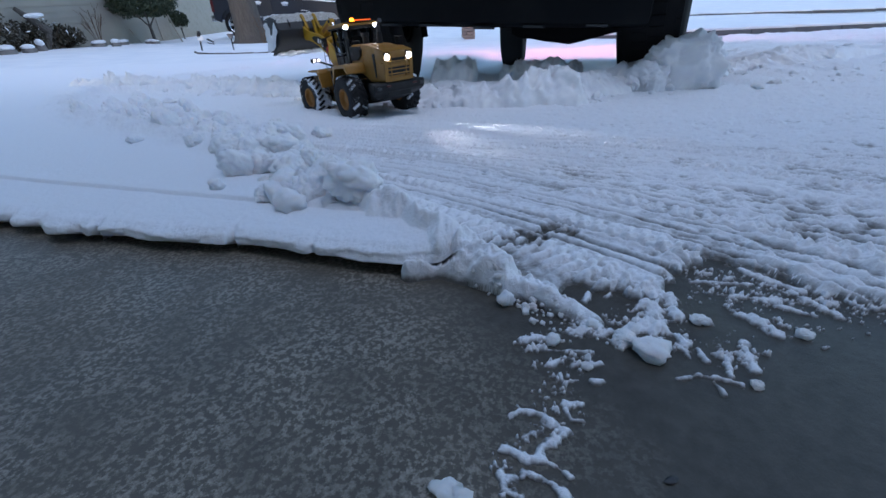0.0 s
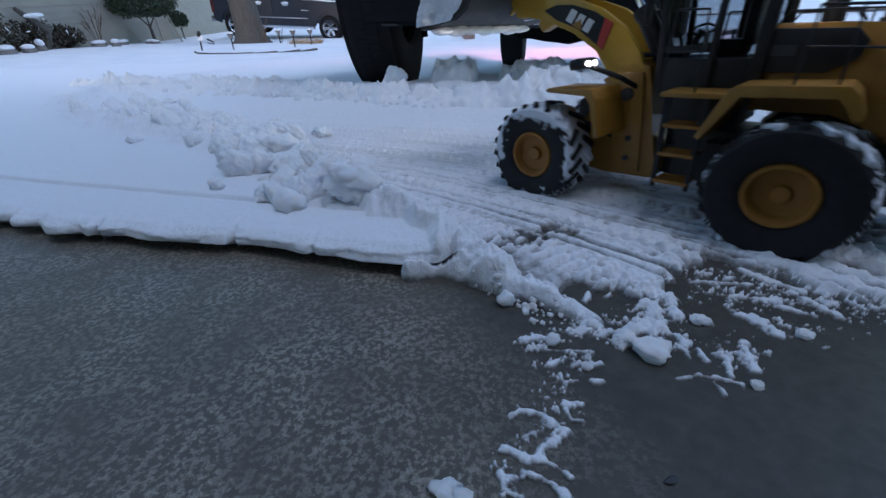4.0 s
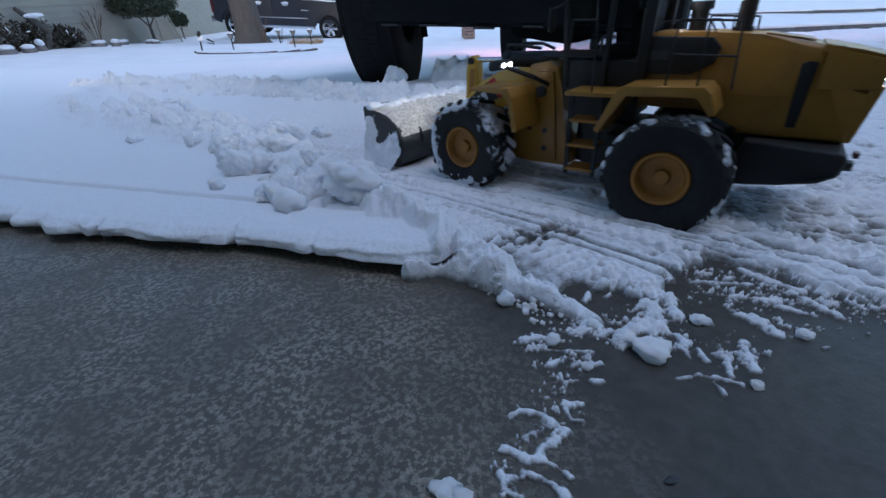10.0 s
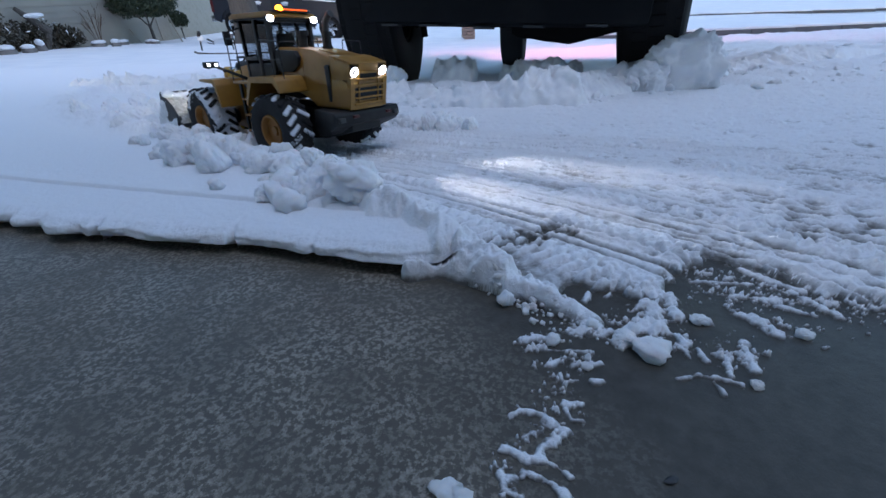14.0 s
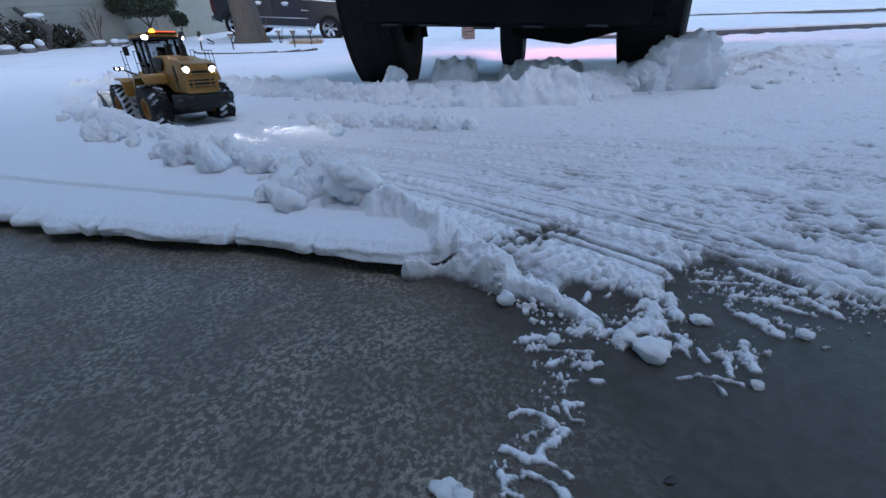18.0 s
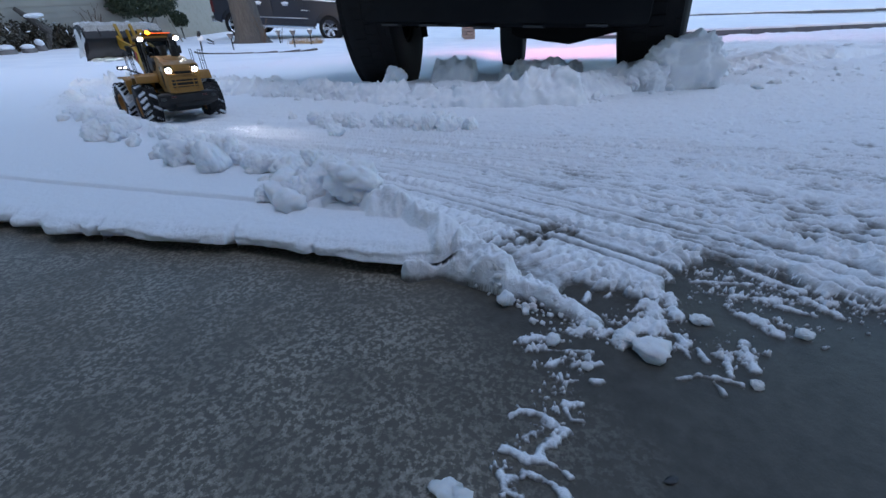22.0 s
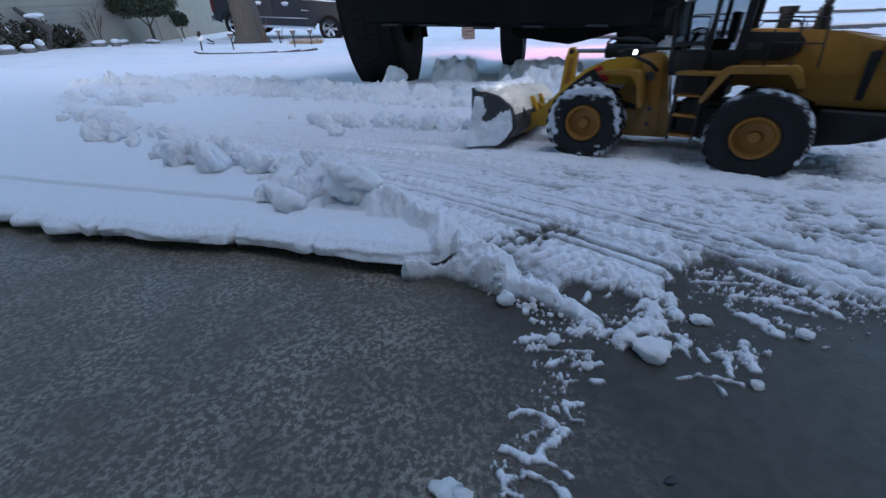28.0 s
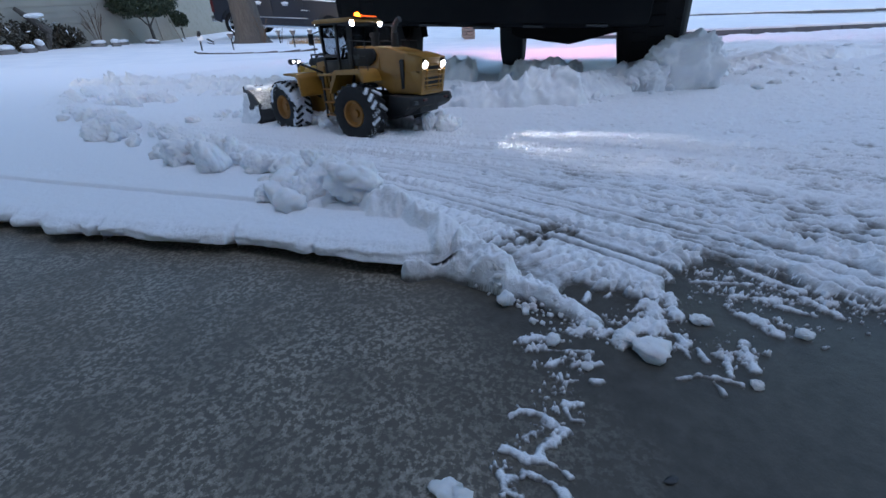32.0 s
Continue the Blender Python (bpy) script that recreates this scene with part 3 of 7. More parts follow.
def build_snow():
    n, m = 960, 1200
    y = np.geomspace(0.085, 6.6, n)
    u = np.linspace(-1.06, 1.06, m)
    U, Y = np.meshgrid(u, y)
    X = np.clip(U, -1, 1) * (0.2 + 1.15 * Y) + np.sign(U) * (np.maximum(np.abs(U) - 1, 0) / 0.06) ** 2 * 5
    s, e, inside = snow_depth(X, Y)
    # the sheet's melted front edge: bulging above, undercut below
    left = (X < 0.02) & (e > -0.014) & (e < 0.030)
    full = smooth(0.02, -0.005, X)
    p = np.clip((e + 0.014) / 0.044, 0, 1)
    stops = (0, 0.14, 0.36, 0.6, 0.82, 1)
    ed = np.interp(p, stops, (0.026, 0.001, -0.010, -0.007, 0.008, 0.030)) + (0.012 * (fbm(X * 26, p * 3, 77, 3) - 0.5) + 0.0015 * (billow(X * 90, p * 4, 78, 3) - 0.5)) * np.sin(math.pi * np.clip(p * 1.1, 0, 1))
    rise = np.interp(p, stops, (-0.15, 0.30, 0.46, 0.76, 0.95, 1))
    sl = np.where(left, s + full * (s * (rise - 1) + 0.003 * (billow(X * 50, Y * 50, 79, 3) - 0.5) * smooth(0.3, 0.7, p) * smooth(1, 0.8, p)), s)
    loose = np.full(X.shape, -0.02)
    pick = (Y < 0.36) & (X > -0.02) & (X < 0.42)
    loose[pick] = slush(X[pick], Y[pick])
    sl = np.where((X < 0.02) & (e <= -0.014), np.maximum(loose, berm(X, Y)), sl)
    Yd = np.where(left, Y + full * (ed - e), Y)
    # blurred rim at the far end and sides sinks into the open ground
    sl = sl - 0.12 * smooth(6.0, 6.5, Y)
    Z = land(X, Yd) + sl
    depth0 = np.clip(np.where(Y < 0.3, sl / 0.0045, 0), 0, 1) * (loose > 0)
    depth = np.where((X < 0.02) & (e < 0.03) & (e > -0.012), 1, np.maximum(np.clip(sl / 0.015, 0, 1), depth0))
    ob = grid_mesh("snow_cover", X, Yd, Z, SLUSH, depth)
    tagged(ob, "fresh snow sheet with a scraped, tyre-marked lane and ploughed banks", "snow", kind="structure")


build_snow()

# ---- snow chunks ----
CHUNKS = []
for k in range(12):
    bm = lump(k + 1, (1, 0.92, 0.85), 0.40 if k < 5 else 0.60, 5 if k < 5 else 3)
    me = bpy.data.meshes.new("snow_chunk")
    for f in bm.faces:
        f.smooth = True
    bm.to_mesh(me)
    bm.free()
    me.materials.append(SNOW_CHUNK)
    CHUNKS.append(me)


def chunk(x, y, r, lift=0.25, label="broken lump of ploughed white snow", squash=1.0, base=None, heap=None):
    """A lump of snow as a thing of its own, or laid into a heap of them."""
    me = random.choice(CHUNKS[5:] if heap is not None else CHUNKS if r < 0.02 else CHUNKS[:5])
    s = float(snow_depth(np.array([x]), np.array([y]))[0][0]) if base is None else base
    z = float(land(np.array(x), np.array(y))) + max(s, 0) * 0.8 + r * lift
    m = Matrix.LocRotScale((x, y, z), Euler((random.uniform(-0.5, 0.5), random.uniform(-0.5, 0.5), random.uniform(0, 6.28))), (r * random.uniform(0.8, 1.25), r * random.uniform(0.8, 1.25), r * squash * random.uniform(0.8, 1.15)))
    if heap is not None:
        heap.append((me, m))
        return None
    ob = new("snow_chunk", me)
    ob.matrix_basis = m
    return tagged(ob, label, "snow chunk", "snow chunks along the cleared lane")


def pour(name, heap, label, mat):
    """Joins a heap of lumps into one mesh."""
    co, fa, n = [], [], 0
    cache = {}
    for me, m in heap:
        if me.name not in cache:
            v = np.empty(len(me.vertices) * 3)
            me.vertices.foreach_get("co", v)
            t = np.empty(len(me.loops), np.int32)
            me.loops.foreach_get("vertex_index", t)
            cache[me.name] = v.reshape(-1, 3), t.reshape(-1, 3)
        v, t = cache[me.name]
        k = np.array(m)
        co.append(v @ k[:3, :3].T + k[:3, 3])
        fa.append(t + n)
        n += len(v)
    co, fa = np.concatenate(co), np.concatenate(fa)
    me = bpy.data.meshes.new(name)
    me.vertices.add(len(co))
    me.vertices.foreach_set("co", co.ravel())
    me.loops.add(fa.size)
    me.loops.foreach_set("vertex_index", fa.ravel().astype(np.int32))
    me.polygons.add(len(fa))
    me.polygons.foreach_set("loop_start", np.arange(0, fa.size, 3, dtype=np.int32))
    me.update(calc_edges=True)
    me.polygons.foreach_set("use_smooth", np.ones(len(fa), bool))
    me.materials.append(mat)
    return tagged(new(name, me), label, "snow", kind="stuff")


def along(points, spread, rnd=random):
    """A random place near a line of points, and how far along the line it is."""
    seg = [math.dist(p, q) for p, q in zip(points, points[1:])]
    d = u = rnd.uniform(0, sum(seg))
    i = 0
    while d > seg[i] and i < len(seg) - 1:
        d -= seg[i]
        i += 1
    p, q = points[i], points[i + 1]
    k = d / seg[i]
    return p[0] + (q[0] - p[0]) * k + rnd.gauss(0, spread), p[1] + (q[1] - p[1]) * k + rnd.gauss(0, spread), u / sum(seg)


def scatter(points, count, spread, r0, r1, **kw):
    """Chunks along a line of points, thickest at its middle."""
    for _ in range(count):
        x, y, _u = along(points, spread)
        chunk(x, y, r0 * (r1 / r0) ** (random.random() ** 1.7), **kw)


random.seed(4)
# heap on the near side of the lane
scatter([(-0.085, 0.465), (-0.14, 0.49), (-0.22, 0.56), (-0.27, 0.63)], 34, 0.024, 0.006, 0.014, lift=0.45)
for cx, cy, r in ((-0.100, 0.455, 0.027), (-0.112, 0.474, 0.019), (-0.086, 0.468, 0.017), (-0.142, 0.500, 0.024), (-0.120, 0.492, 0.020), (-0.178, 0.438, 0.017), (-0.165, 0.470, 0.021), (-0.186, 0.466, 0.016), (-0.218, 0.565, 0.022), (-0.277, 0.606, 0.022), (-0.187, 0.590, 0.02), (-0.092, 0.486, 0.018), (-0.128, 0.492, 0.018), (-0.20, 0.462, 0.016), (-0.222, 0.474, 0.013), (-0.185, 0.470, 0.012), (-0.215, 0.53, 0.018), (-0.25, 0.60, 0.02), (-0.16, 0.52, 0.015)):
    chunk(cx, cy, r * 1.08, 0.6)
BANK, CRUMBS = [], []
scatter([(0.040, 0.290), (0.066, 0.262), (0.090, 0.232), (0.108, 0.212)], 90, 0.0075, 0.0010, 0.0042, lift=0.3, heap=CRUMBS)
scatter([(-0.06, 0.44), (-0.01, 0.375), (0.03, 0.335), (0.07, 0.285)], 70, 0.010, 0.0012, 0.0045, lift=0.2, heap=CRUMBS)
for cx, cy, r in ((0.050, 0.2575, 0.0075), (0.064, 0.250, 0.0035), (0.066, 0.231, 0.003)):
    chunk(cx, cy, r, 0.5, base=0.0)
# bank along the far side, and the heaps before the parked car
scatter([(-1.75, 2.35), (-1.2, 2.20), (-0.78, 1.97), (-0.45, 1.74)], 120, 0.05, 0.008, 0.024, lift=0.4, heap=BANK)
scatter([(-0.45, 1.74), (-0.12, 1.45), (0.1, 1.33), (0.4, 1.30), (0.6, 1.40)], 130, 0.04, 0.006, 0.020, lift=0.35, heap=BANK)
scatter([(0.62, 1.44), (0.9, 1.56), (1.3, 1.8)], 70, 0.05, 0.007, 0.022, lift=0.4, heap=BANK)
scatter([(1.1, 1.35), (1.5, 1.6), (2.4, 2.0)], 90, 0.14, 0.006, 0.020, heap=BANK)
for cx, cy, r in ((-0.165, 1.79, 0.05), (0.66, 1.44, 0.035), (0.58, 1.46, 0.03), (0.83, 1.62, 0.045), (0.80, 1.66, 0.05), (0.90, 1.62, 0.03), (1.10, 1.66, 0.03), (1.16, 1.70, 0.025)):
    chunk(cx, cy, r, 0.6)
# small pieces, ridges and tyre prints of snow on the wet concrete
WET = "small melting lump of snow on wet concrete"
for cx, cy, r in ((0.137, 0.191, 0.0115), (0.145, 0.194, 0.008), (0.126, 0.206, 0.0075), (0.134, 0.213, 0.006), (0.158, 0.228, 0.005), (0.188, 0.222, 0.006), (0.249, 0.201, 0.005), (0.186, 0.158, 0.004), (-0.004, 0.103, 0.007), (0.002, 0.098, 0.006), (0.090, 0.181, 0.004), (0.074, 0.208, 0.006)):
    chunk(cx, cy, r, 0.35, WET, 0.75, base=0.0)


def crag(line, height, width, seed, label, flat=0.0, dip=0.0):
    """A wall of ploughed snow with a craggy crest: steep before, ragged above."""
    pts = np.array(line)
    seg = np.hypot(*np.diff(pts, axis=0).T)
    run = np.concatenate([[0], np.cumsum(seg)])
    u = np.linspace(0, run[-1], max(40, int(run[-1] / 0.007)))
    v = np.linspace(0, 1, 40)
    px, py = np.interp(u, run, pts[:, 0]), np.interp(u, run, pts[:, 1])
    k = max(3, int(0.10 / 0.007))
    soft = np.ones(2 * k + 1) / (2 * k + 1)
    px, py = np.convolve(np.pad(px, k, mode="edge"), soft, "valid"), np.convolve(np.pad(py, k, mode="edge"), soft, "valid")
    tx, ty = np.gradient(px), np.gradient(py)
    n = np.hypot(tx, ty)
    nx, ny = -ty / n, tx / n
    V, U = np.meshgrid(v, u)
    end = smooth(0, 0.05, U) * smooth(run[-1], run[-1] - 0.05, U)
    peaks = 1.5 * (fbm(U * 4.5, V * 0.4, seed, 2) - 0.5) + 0.9 * (billow(U * 15, V * 1.3, seed + 7, 3) - 0.5)
    tall = height * end * np.clip(0.66 + 0.75 * peaks * (1 - 0.5 * flat) + 0.4 * flat, 0.35, 1.25) * (1 - dip * np.exp(-((px[:, None] + 0.30) / 0.16) ** 2))
    shape = np.interp(V, (0, 0.10, 0.26, 0.40, 0.50, 0.62, 1), (-0.25, 0.22, 0.62, 0.92, 1.0, 0.70, -0.25))
    s = width * (V - 0.15) + 0.5 * width * (fbm(U * 17, V * 3, seed + 1, 3) - 0.5)
    X, Y = px[:, None] + nx[:, None] * s, py[:, None] + ny[:, None] * s
    Z = land(X, Y) + 0.016 + tall * shape + 0.55 * height * (billow(U * 24, V * 5.5, seed + 2, 4) - 0.5) * np.sin(math.pi * V) + 0.35 * height * (billow(U * 60, V * 14, seed + 5, 3) - 0.5) * np.sin(math.pi * V) + 0.10 * height * (fbm(U * 130, V * 30, seed + 3, 2) - 0.5)
    tagged(grid_mesh("snow_wall", X, Y, Z, SNOW_WALL), label, "snow", kind="stuff")


crag([(-2.3, 2.75), (-1.75, 2.30), (-1.2, 2.16), (-0.744, 1.93), (-0.408, 1.67), (-0.15, 1.44), (0.05, 1.30), (0.25, 1.25), (0.48, 1.24)], 0.082, 0.16, 101, "craggy wall of ploughed snow along the cleared lane", 0.0, 0.5)
crag([(-0.06, 1.79), (0.19, 1.70)], 0.088, 0.15, 111, "shaded block of ploughed snow before the parked car", 1.2)
crag([(0.21, 1.72), (0.38, 1.68), (0.60, 1.62)], 0.076, 0.15, 121, "shaded block of ploughed snow before the parked car", 1.0)
crag([(0.44, 1.30), (0.60, 1.42), (0.74, 1.52), (0.95, 1.60)], 0.08, 0.22, 131, "slumped heap of ploughed snow before the parked car", 0.2)
crag([(0.98, 1.62), (1.25, 1.72), (1.7, 1.92), (2.5, 2.35), (3.4, 2.7)], 0.075, 0.34, 141, "low craggy bank of ploughed snow beside the lane", 0.1)


def block(x, y, z, size, turn, seed, label):
    """A large squarish clod, as the plough leaves it."""
    bm = lump(seed, (1, 1, 1), 0.16, 5)
    off = Vector((seed, 2.0 * seed, 0))
    for v in bm.verts:
        c = v.co
        k = 1 + 0.24 * noise.noise(c * 2.6 + off) + 0.24 * abs(noise.noise(c * 4.5 + off)) + 0.10 * abs(noise.noise(c * 10 + off)) + 0.04 * noise.noise(c * 22 + off)
        v.co = Vector([math.copysign(abs(a) ** 0.72, a) * s * k for a, s in zip(c, size)])
    ob = part("snow_block", bm, SNOW_WALL, None, "", 3)
    ob.matrix_basis = pose(x, y, z, 4, -5, turn)
    tagged(ob, label, "snow block")


block(0.86, 1.50, -0.070, (0.104, 0.070, 0.096), -14, 5, "large squarish clod of ploughed snow before the car")
block(0.725, 1.47, -0.105, (0.062, 0.06, 0.058), 20, 8, "squarish clod of ploughed snow beside a larger one")
pour("snow_crumbs", CRUMBS, "crumbs of snow along the ridge beside the lane", SNOW_CHUNK)
pour("snow_bank", BANK, "long bank of ploughed snow lumps", SNOW_WALL)


def leaf_bit(x, y):
    bm = lump(23, (0.0042, 0.0022, 0.0009), 0.4, 2)
    ob = part("dead_leaf", bm, STEEL)
    ob.matrix_basis = pose(x, y, float(land(np.array(x), np.array(y))) + 0.001, 0, 4, 20)
    tagged(ob, "tiny dark dead leaf on wet concrete", "leaf")


leaf_bit(0.105, 0.103)

# ---- radio-controlled wheel loader ----
WB = 0.252              # wheelbase
TR = 0.0625             # tyre radius
TY = 0.088              # middle of a wheel, out from the centre line
PIVOT = (WB / 2 + 0.045, 0.132)
ARM = 0.218             # boom, from its pivot to the bucket's hinge

loader = tagged(new("toy_wheel_loader"), "yellow and black toy wheel loader with lit lamps and snow-caked tyres", "toy loader")


def lug_mesh():
    """One tread lug: a slanted bar that bends down over the tyre's shoulder."""
    bm = box((0, 0, 0), (0.0050, 0.0230, 0.0068), 0.0010, 1)
    for v in bm.verts:
        out = max(v.co.y - 0.004, 0)
        v.co.x -= 22 * out * out
        v.co.z *= 1 + 18 * out
    return bm


def build_wheel(front):
    w = 0.0255
    prof = [(0.029, -w * 0.80), (0.034, -w * 0.95), (0.046, -w), (0.0555, -w * 0.97), (0.0595, -w * 0.80), (0.0598, 0.0), (0.0595, w * 0.80), (0.0555, w * 0.97), (0.046, w), (0.034, w * 0.95), (0.029, w * 0.80)]
    bm = lathe(prof, 48, closed=True)
    tyre = part("wheel", bm, RUBBER_CAKED if front else RUBBER, loader, "black lugged tyre caked with snow" if front else "black lugged tyre with patches of snow")
    lug = None
    for i in range(22):
        for side in (-1, 1):
            an = 2 * math.pi * (i + (0.5 if side > 0 else 0)) / 22
            turn = Matrix.Identity(4) if side > 0 else Matrix.Rotation(math.pi, 4, "X")
            m = Matrix.Rotation(an, 4, "Y") @ Matrix.Translation((0.0603, side * 0.0135, 0)) @ Matrix.Rotation(side * 0.62, 4, "X") @ turn
            if lug is None:
                lug = part("lug", lug_mesh(), LUG, tyre)
                lug.matrix_basis = m
            else:
                again(lug, tyre, m)
    prof = [(0.0040, 0.0165), (0.0075, 0.0165), (0.0090, 0.0120), (0.0150, 0.0085), (0.0205, 0.0100), (0.0232, 0.0205), (0.0252, 0.0232), (0.0280, 0.0232), (0.0292, 0.0205), (0.0292, -0.016), (0.018, -0.012)]
    for side in (1, -1):
        bm = lathe([(r, y * side) for r, y in prof], 36)
        for i in range(8):
            an = 2 * math.pi * i / 8
            lathe([(0.0013, 0.006 * side), (0.0013, 0.0115 * side)], 6, bm, Matrix.Rotation(an, 4, "Y") @ Matrix.Translation((0.0125, 0, 0)))
        part("rim", bm, RIM_YELLOW, tyre, "yellow wheel rim")
    return tyre


WHEELS = {}
for fr in (0, 1):
    for side in (1, -1):
        WHEELS[fr, side] = build_wheel(fr)

# rear frame and body
part("rear_frame", prism([(-0.13, 0.062), (-0.06, 0.045), (0.02, 0.038), (0.112, 0.045), (0.112, 0.100), (-0.13, 0.100)], -0.036, 0.036, 0.003), BLACK, loader, "black rear chassis")
part("axle", rod((0, -0.075, TR), (0, 0.075, TR), 0.015, 14), BLACK, loader)
bm = prism([(-0.137, 0.1005), (-0.141, 0.128), (-0.143, 0.147), (-0.104, 0.149), (-0.104, 0.172), (-0.100, 0.1830), (-0.05, 0.1925), (0.0, 0.1965), (0.052, 0.198), (0.052, 0.120), (0.030, 0.128), (-0.012, 0.128), (-0.038, 0.118), (-0.050, 0.1005)], -0.0435, 0.0435, 0.005, 3)
for v in bm.verts:                                     # the bonnet narrows towards its top
    v.co.y *= 1 - 0.20 * float(smooth(0.150, 0.198, v.co.z))
part("bonnet", bm, YELLOW, loader, "yellow engine bonnet")
for side in (1, -1):
    part("side_vent", prism([(-0.0965, 0.111), (-0.0975, 0.169), (-0.0915, 0.1705), (-0.0855, 0.168), (-0.0885, 0.111)], side * 0.0415, side * 0.0442, 0.001), BLACK, loader, "black upright vent strip")
    part("decal", prism([(0.053, 0.194), (-0.010, 0.1915), (-0.019, 0.182), (-0.016, 0.168), (0.002, 0.157), (0.053, 0.157)], side * 0.034, side * 0.0446, 0.0012), BLACK, loader, "black decal panel")
    part("marker_bar", box((0.036, side * 0.0448, 0.1755), (0.018, 0.001, 0.009), 0.0), STEEL, loader, "grey lettering bar")
    part("seam", box((-0.060, side * 0.0436, 0.139), (0.066, 0.0008, 0.0010)), RIM_YELLOW, loader)
    part("seam", box((-0.030, side * 0.0436, 0.150), (0.0010, 0.0008, 0.046)), RIM_YELLOW, loader)
# grille: a yellow surround, a dark panel and yellow bars
part("grille_panel", prism([(-0.1375, 0.106), (-0.1415, 0.128), (-0.1420, 0.150), (-0.1450, 0.168), (-0.130, 0.168), (-0.130, 0.106)], -0.0335, 0.0335, 0.001), BLACK, loader, "black grille panel")
for i in range(6):
    z = 0.1085 + 0.0098 * i
    x = -0.1400 - 0.0065 * (z - 0.105) / 0.05
    part("grille_bar", box((x, 0, z), (0.004, 0.068 - 0.018 * max(0, i - 4), 0.0030), 0.0008, 1), YELLOW, loader)
for y in (-0.0225, 0.0225):
    part("grille_bar", prism([(-0.1405, 0.106), (-0.1465, 0.158), (-0.1435, 0.158), (-0.1375, 0.106)], y - 0.0012, y + 0.0012), YELLOW, loader)
for side in (1, -1):
    part("grille_surround", prism([(-0.1395, 0.1005), (-0.1475, 0.150), (-0.138, 0.150), (-0.132, 0.1005)], side * 0.0330, side * 0.0430, 0.0012), YELLOW, loader, "yellow grille surround")
part("grille_sill", prism([(-0.1395, 0.0995), (-0.1410, 0.1065), (-0.134, 0.1065), (-0.132, 0.0995)], -0.0335, 0.0335, 0.001), YELLOW, loader, "yellow sill under the grille")
# counterweight
bm = prism([(-0.148, 0.078), (-0.150, 0.094), (-0.146, 0.0985), (-0.060, 0.0985), (-0.054, 0.070), (-0.066, 0.052), (-0.100, 0.057), (-0.136, 0.070)], -0.079, 0.079, 0.004, 3)
for v in bm.verts:
    if v.co.x < -0.11:
        v.co.x += 0.012 * (abs(v.co.y) / 0.079) ** 3
    elif abs(v.co.y) > 0.05:
        v.co.y *= 0.72
part("counterweight", bm, BLACK, loader, "black rounded rear counterweight")
for side in (1, -1):
    part("weight_recess", box((-0.1395, side * 0.066, 0.0865), (0.010, 0.012, 0.0075), 0.001), STEEL, loader, "dark sunk socket")
    part("tail_reflector", box((-0.1475, side * 0.040, 0.0905), (0.004, 0.012, 0.005), 0.001), RED_DULL, loader, "dull red reflector")
    # rear working lamps: a bright diode deep in a dark tube, and a lit outer ring
    at_lamp = Matrix.Translation((-0.1435, side * 0.0331, 0.1600)) @ Matrix.Rotation(radians(90), 4, "Z") @ Matrix.Rotation(radians(-22.5), 4, "X")
    cup = part("headlight", lathe([(0.0075, 0.003), (0.0085, 0.003), (0.0085, -0.031), (0.0030, -0.031), (0.0030, -0.0245), (0.0075, -0.0205)], 24, m=at_lamp, closed=True), BLACK, loader, "round lamp housing")
    part("diode", lathe([(0.0001, -0.0225), (0.0028, -0.0230), (0.0028, -0.0245), (0.0001, -0.0245)], 14, m=at_lamp), LAMP_REAR, cup, "bright white diode")
    part("lens_ring", lathe([(0.0062, 0.0036), (0.0070, 0.0042), (0.0076, 0.003), (0.0076, 0.0), (0.0062, 0.002)], 24, m=at_lamp, closed=True), LAMP_RING, cup, "lit white lens ring")
    part("lamp_side", prism([(-0.1445, 0.147), (-0.1465, 0.171), (-0.103, 0.180), (-0.103, 0.147)], side * 0.0420, side * 0.0440, 0.0006), YELLOW, loader)
part("lamp_cover", prism([(-0.1475, 0.1700), (-0.1485, 0.1730), (-0.125, 0.1790), (-0.098, 0.1845), (-0.098, 0.1775), (-0.130, 0.1722)], -0.0415, 0.0415, 0.0012), YELLOW, loader, "yellow cover over the lamps")
part("lamp_middle", prism([(-0.1435, 0.156), (-0.1470, 0.1715), (-0.103, 0.178), (-0.103, 0.149)], -0.0235, 0.0235, 0.001), YELLOW, loader)
part("lamp_back", box((-0.1065, 0, 0.1645), (0.010, 0.0860, 0.036), 0.001), YELLOW, loader)
part("service_hatch", prism([(-0.092, 0.1860), (-0.088, 0.1875), (-0.052, 0.1935), (-0.050, 0.1915)], -0.022, 0.022, 0.0006), YELLOW, loader, "flat hatch on the bonnet")
# exhaust, air intake, rails
part("exhaust_pipe", pipe([(-0.028, -0.018, 0.190), (-0.028, -0.018, 0.226), (-0.031, -0.018, 0.238), (-0.038, -0.018, 0.246), (-0.046, -0.018, 0.249)], 0.0058, 14), STEEL, loader, "dark upright exhaust pipe")
part("exhaust_collar", rod((-0.028, -0.018, 0.190), (-0.028, -0.018, 0.222), 0.0080, 16, rod((-0.028, -0.018, 0.190), (-0.028, -0.018, 0.198), 0.0098, 16)), BLACK, loader)
part("air_intake", rod((0.012, 0.004, 0.194), (0.012, 0.004, 0.218), 0.0085, 16, rod((0.012, 0.004, 0.216), (0.012, 0.004, 0.224), 0.0115, 16)), BLACK, loader)
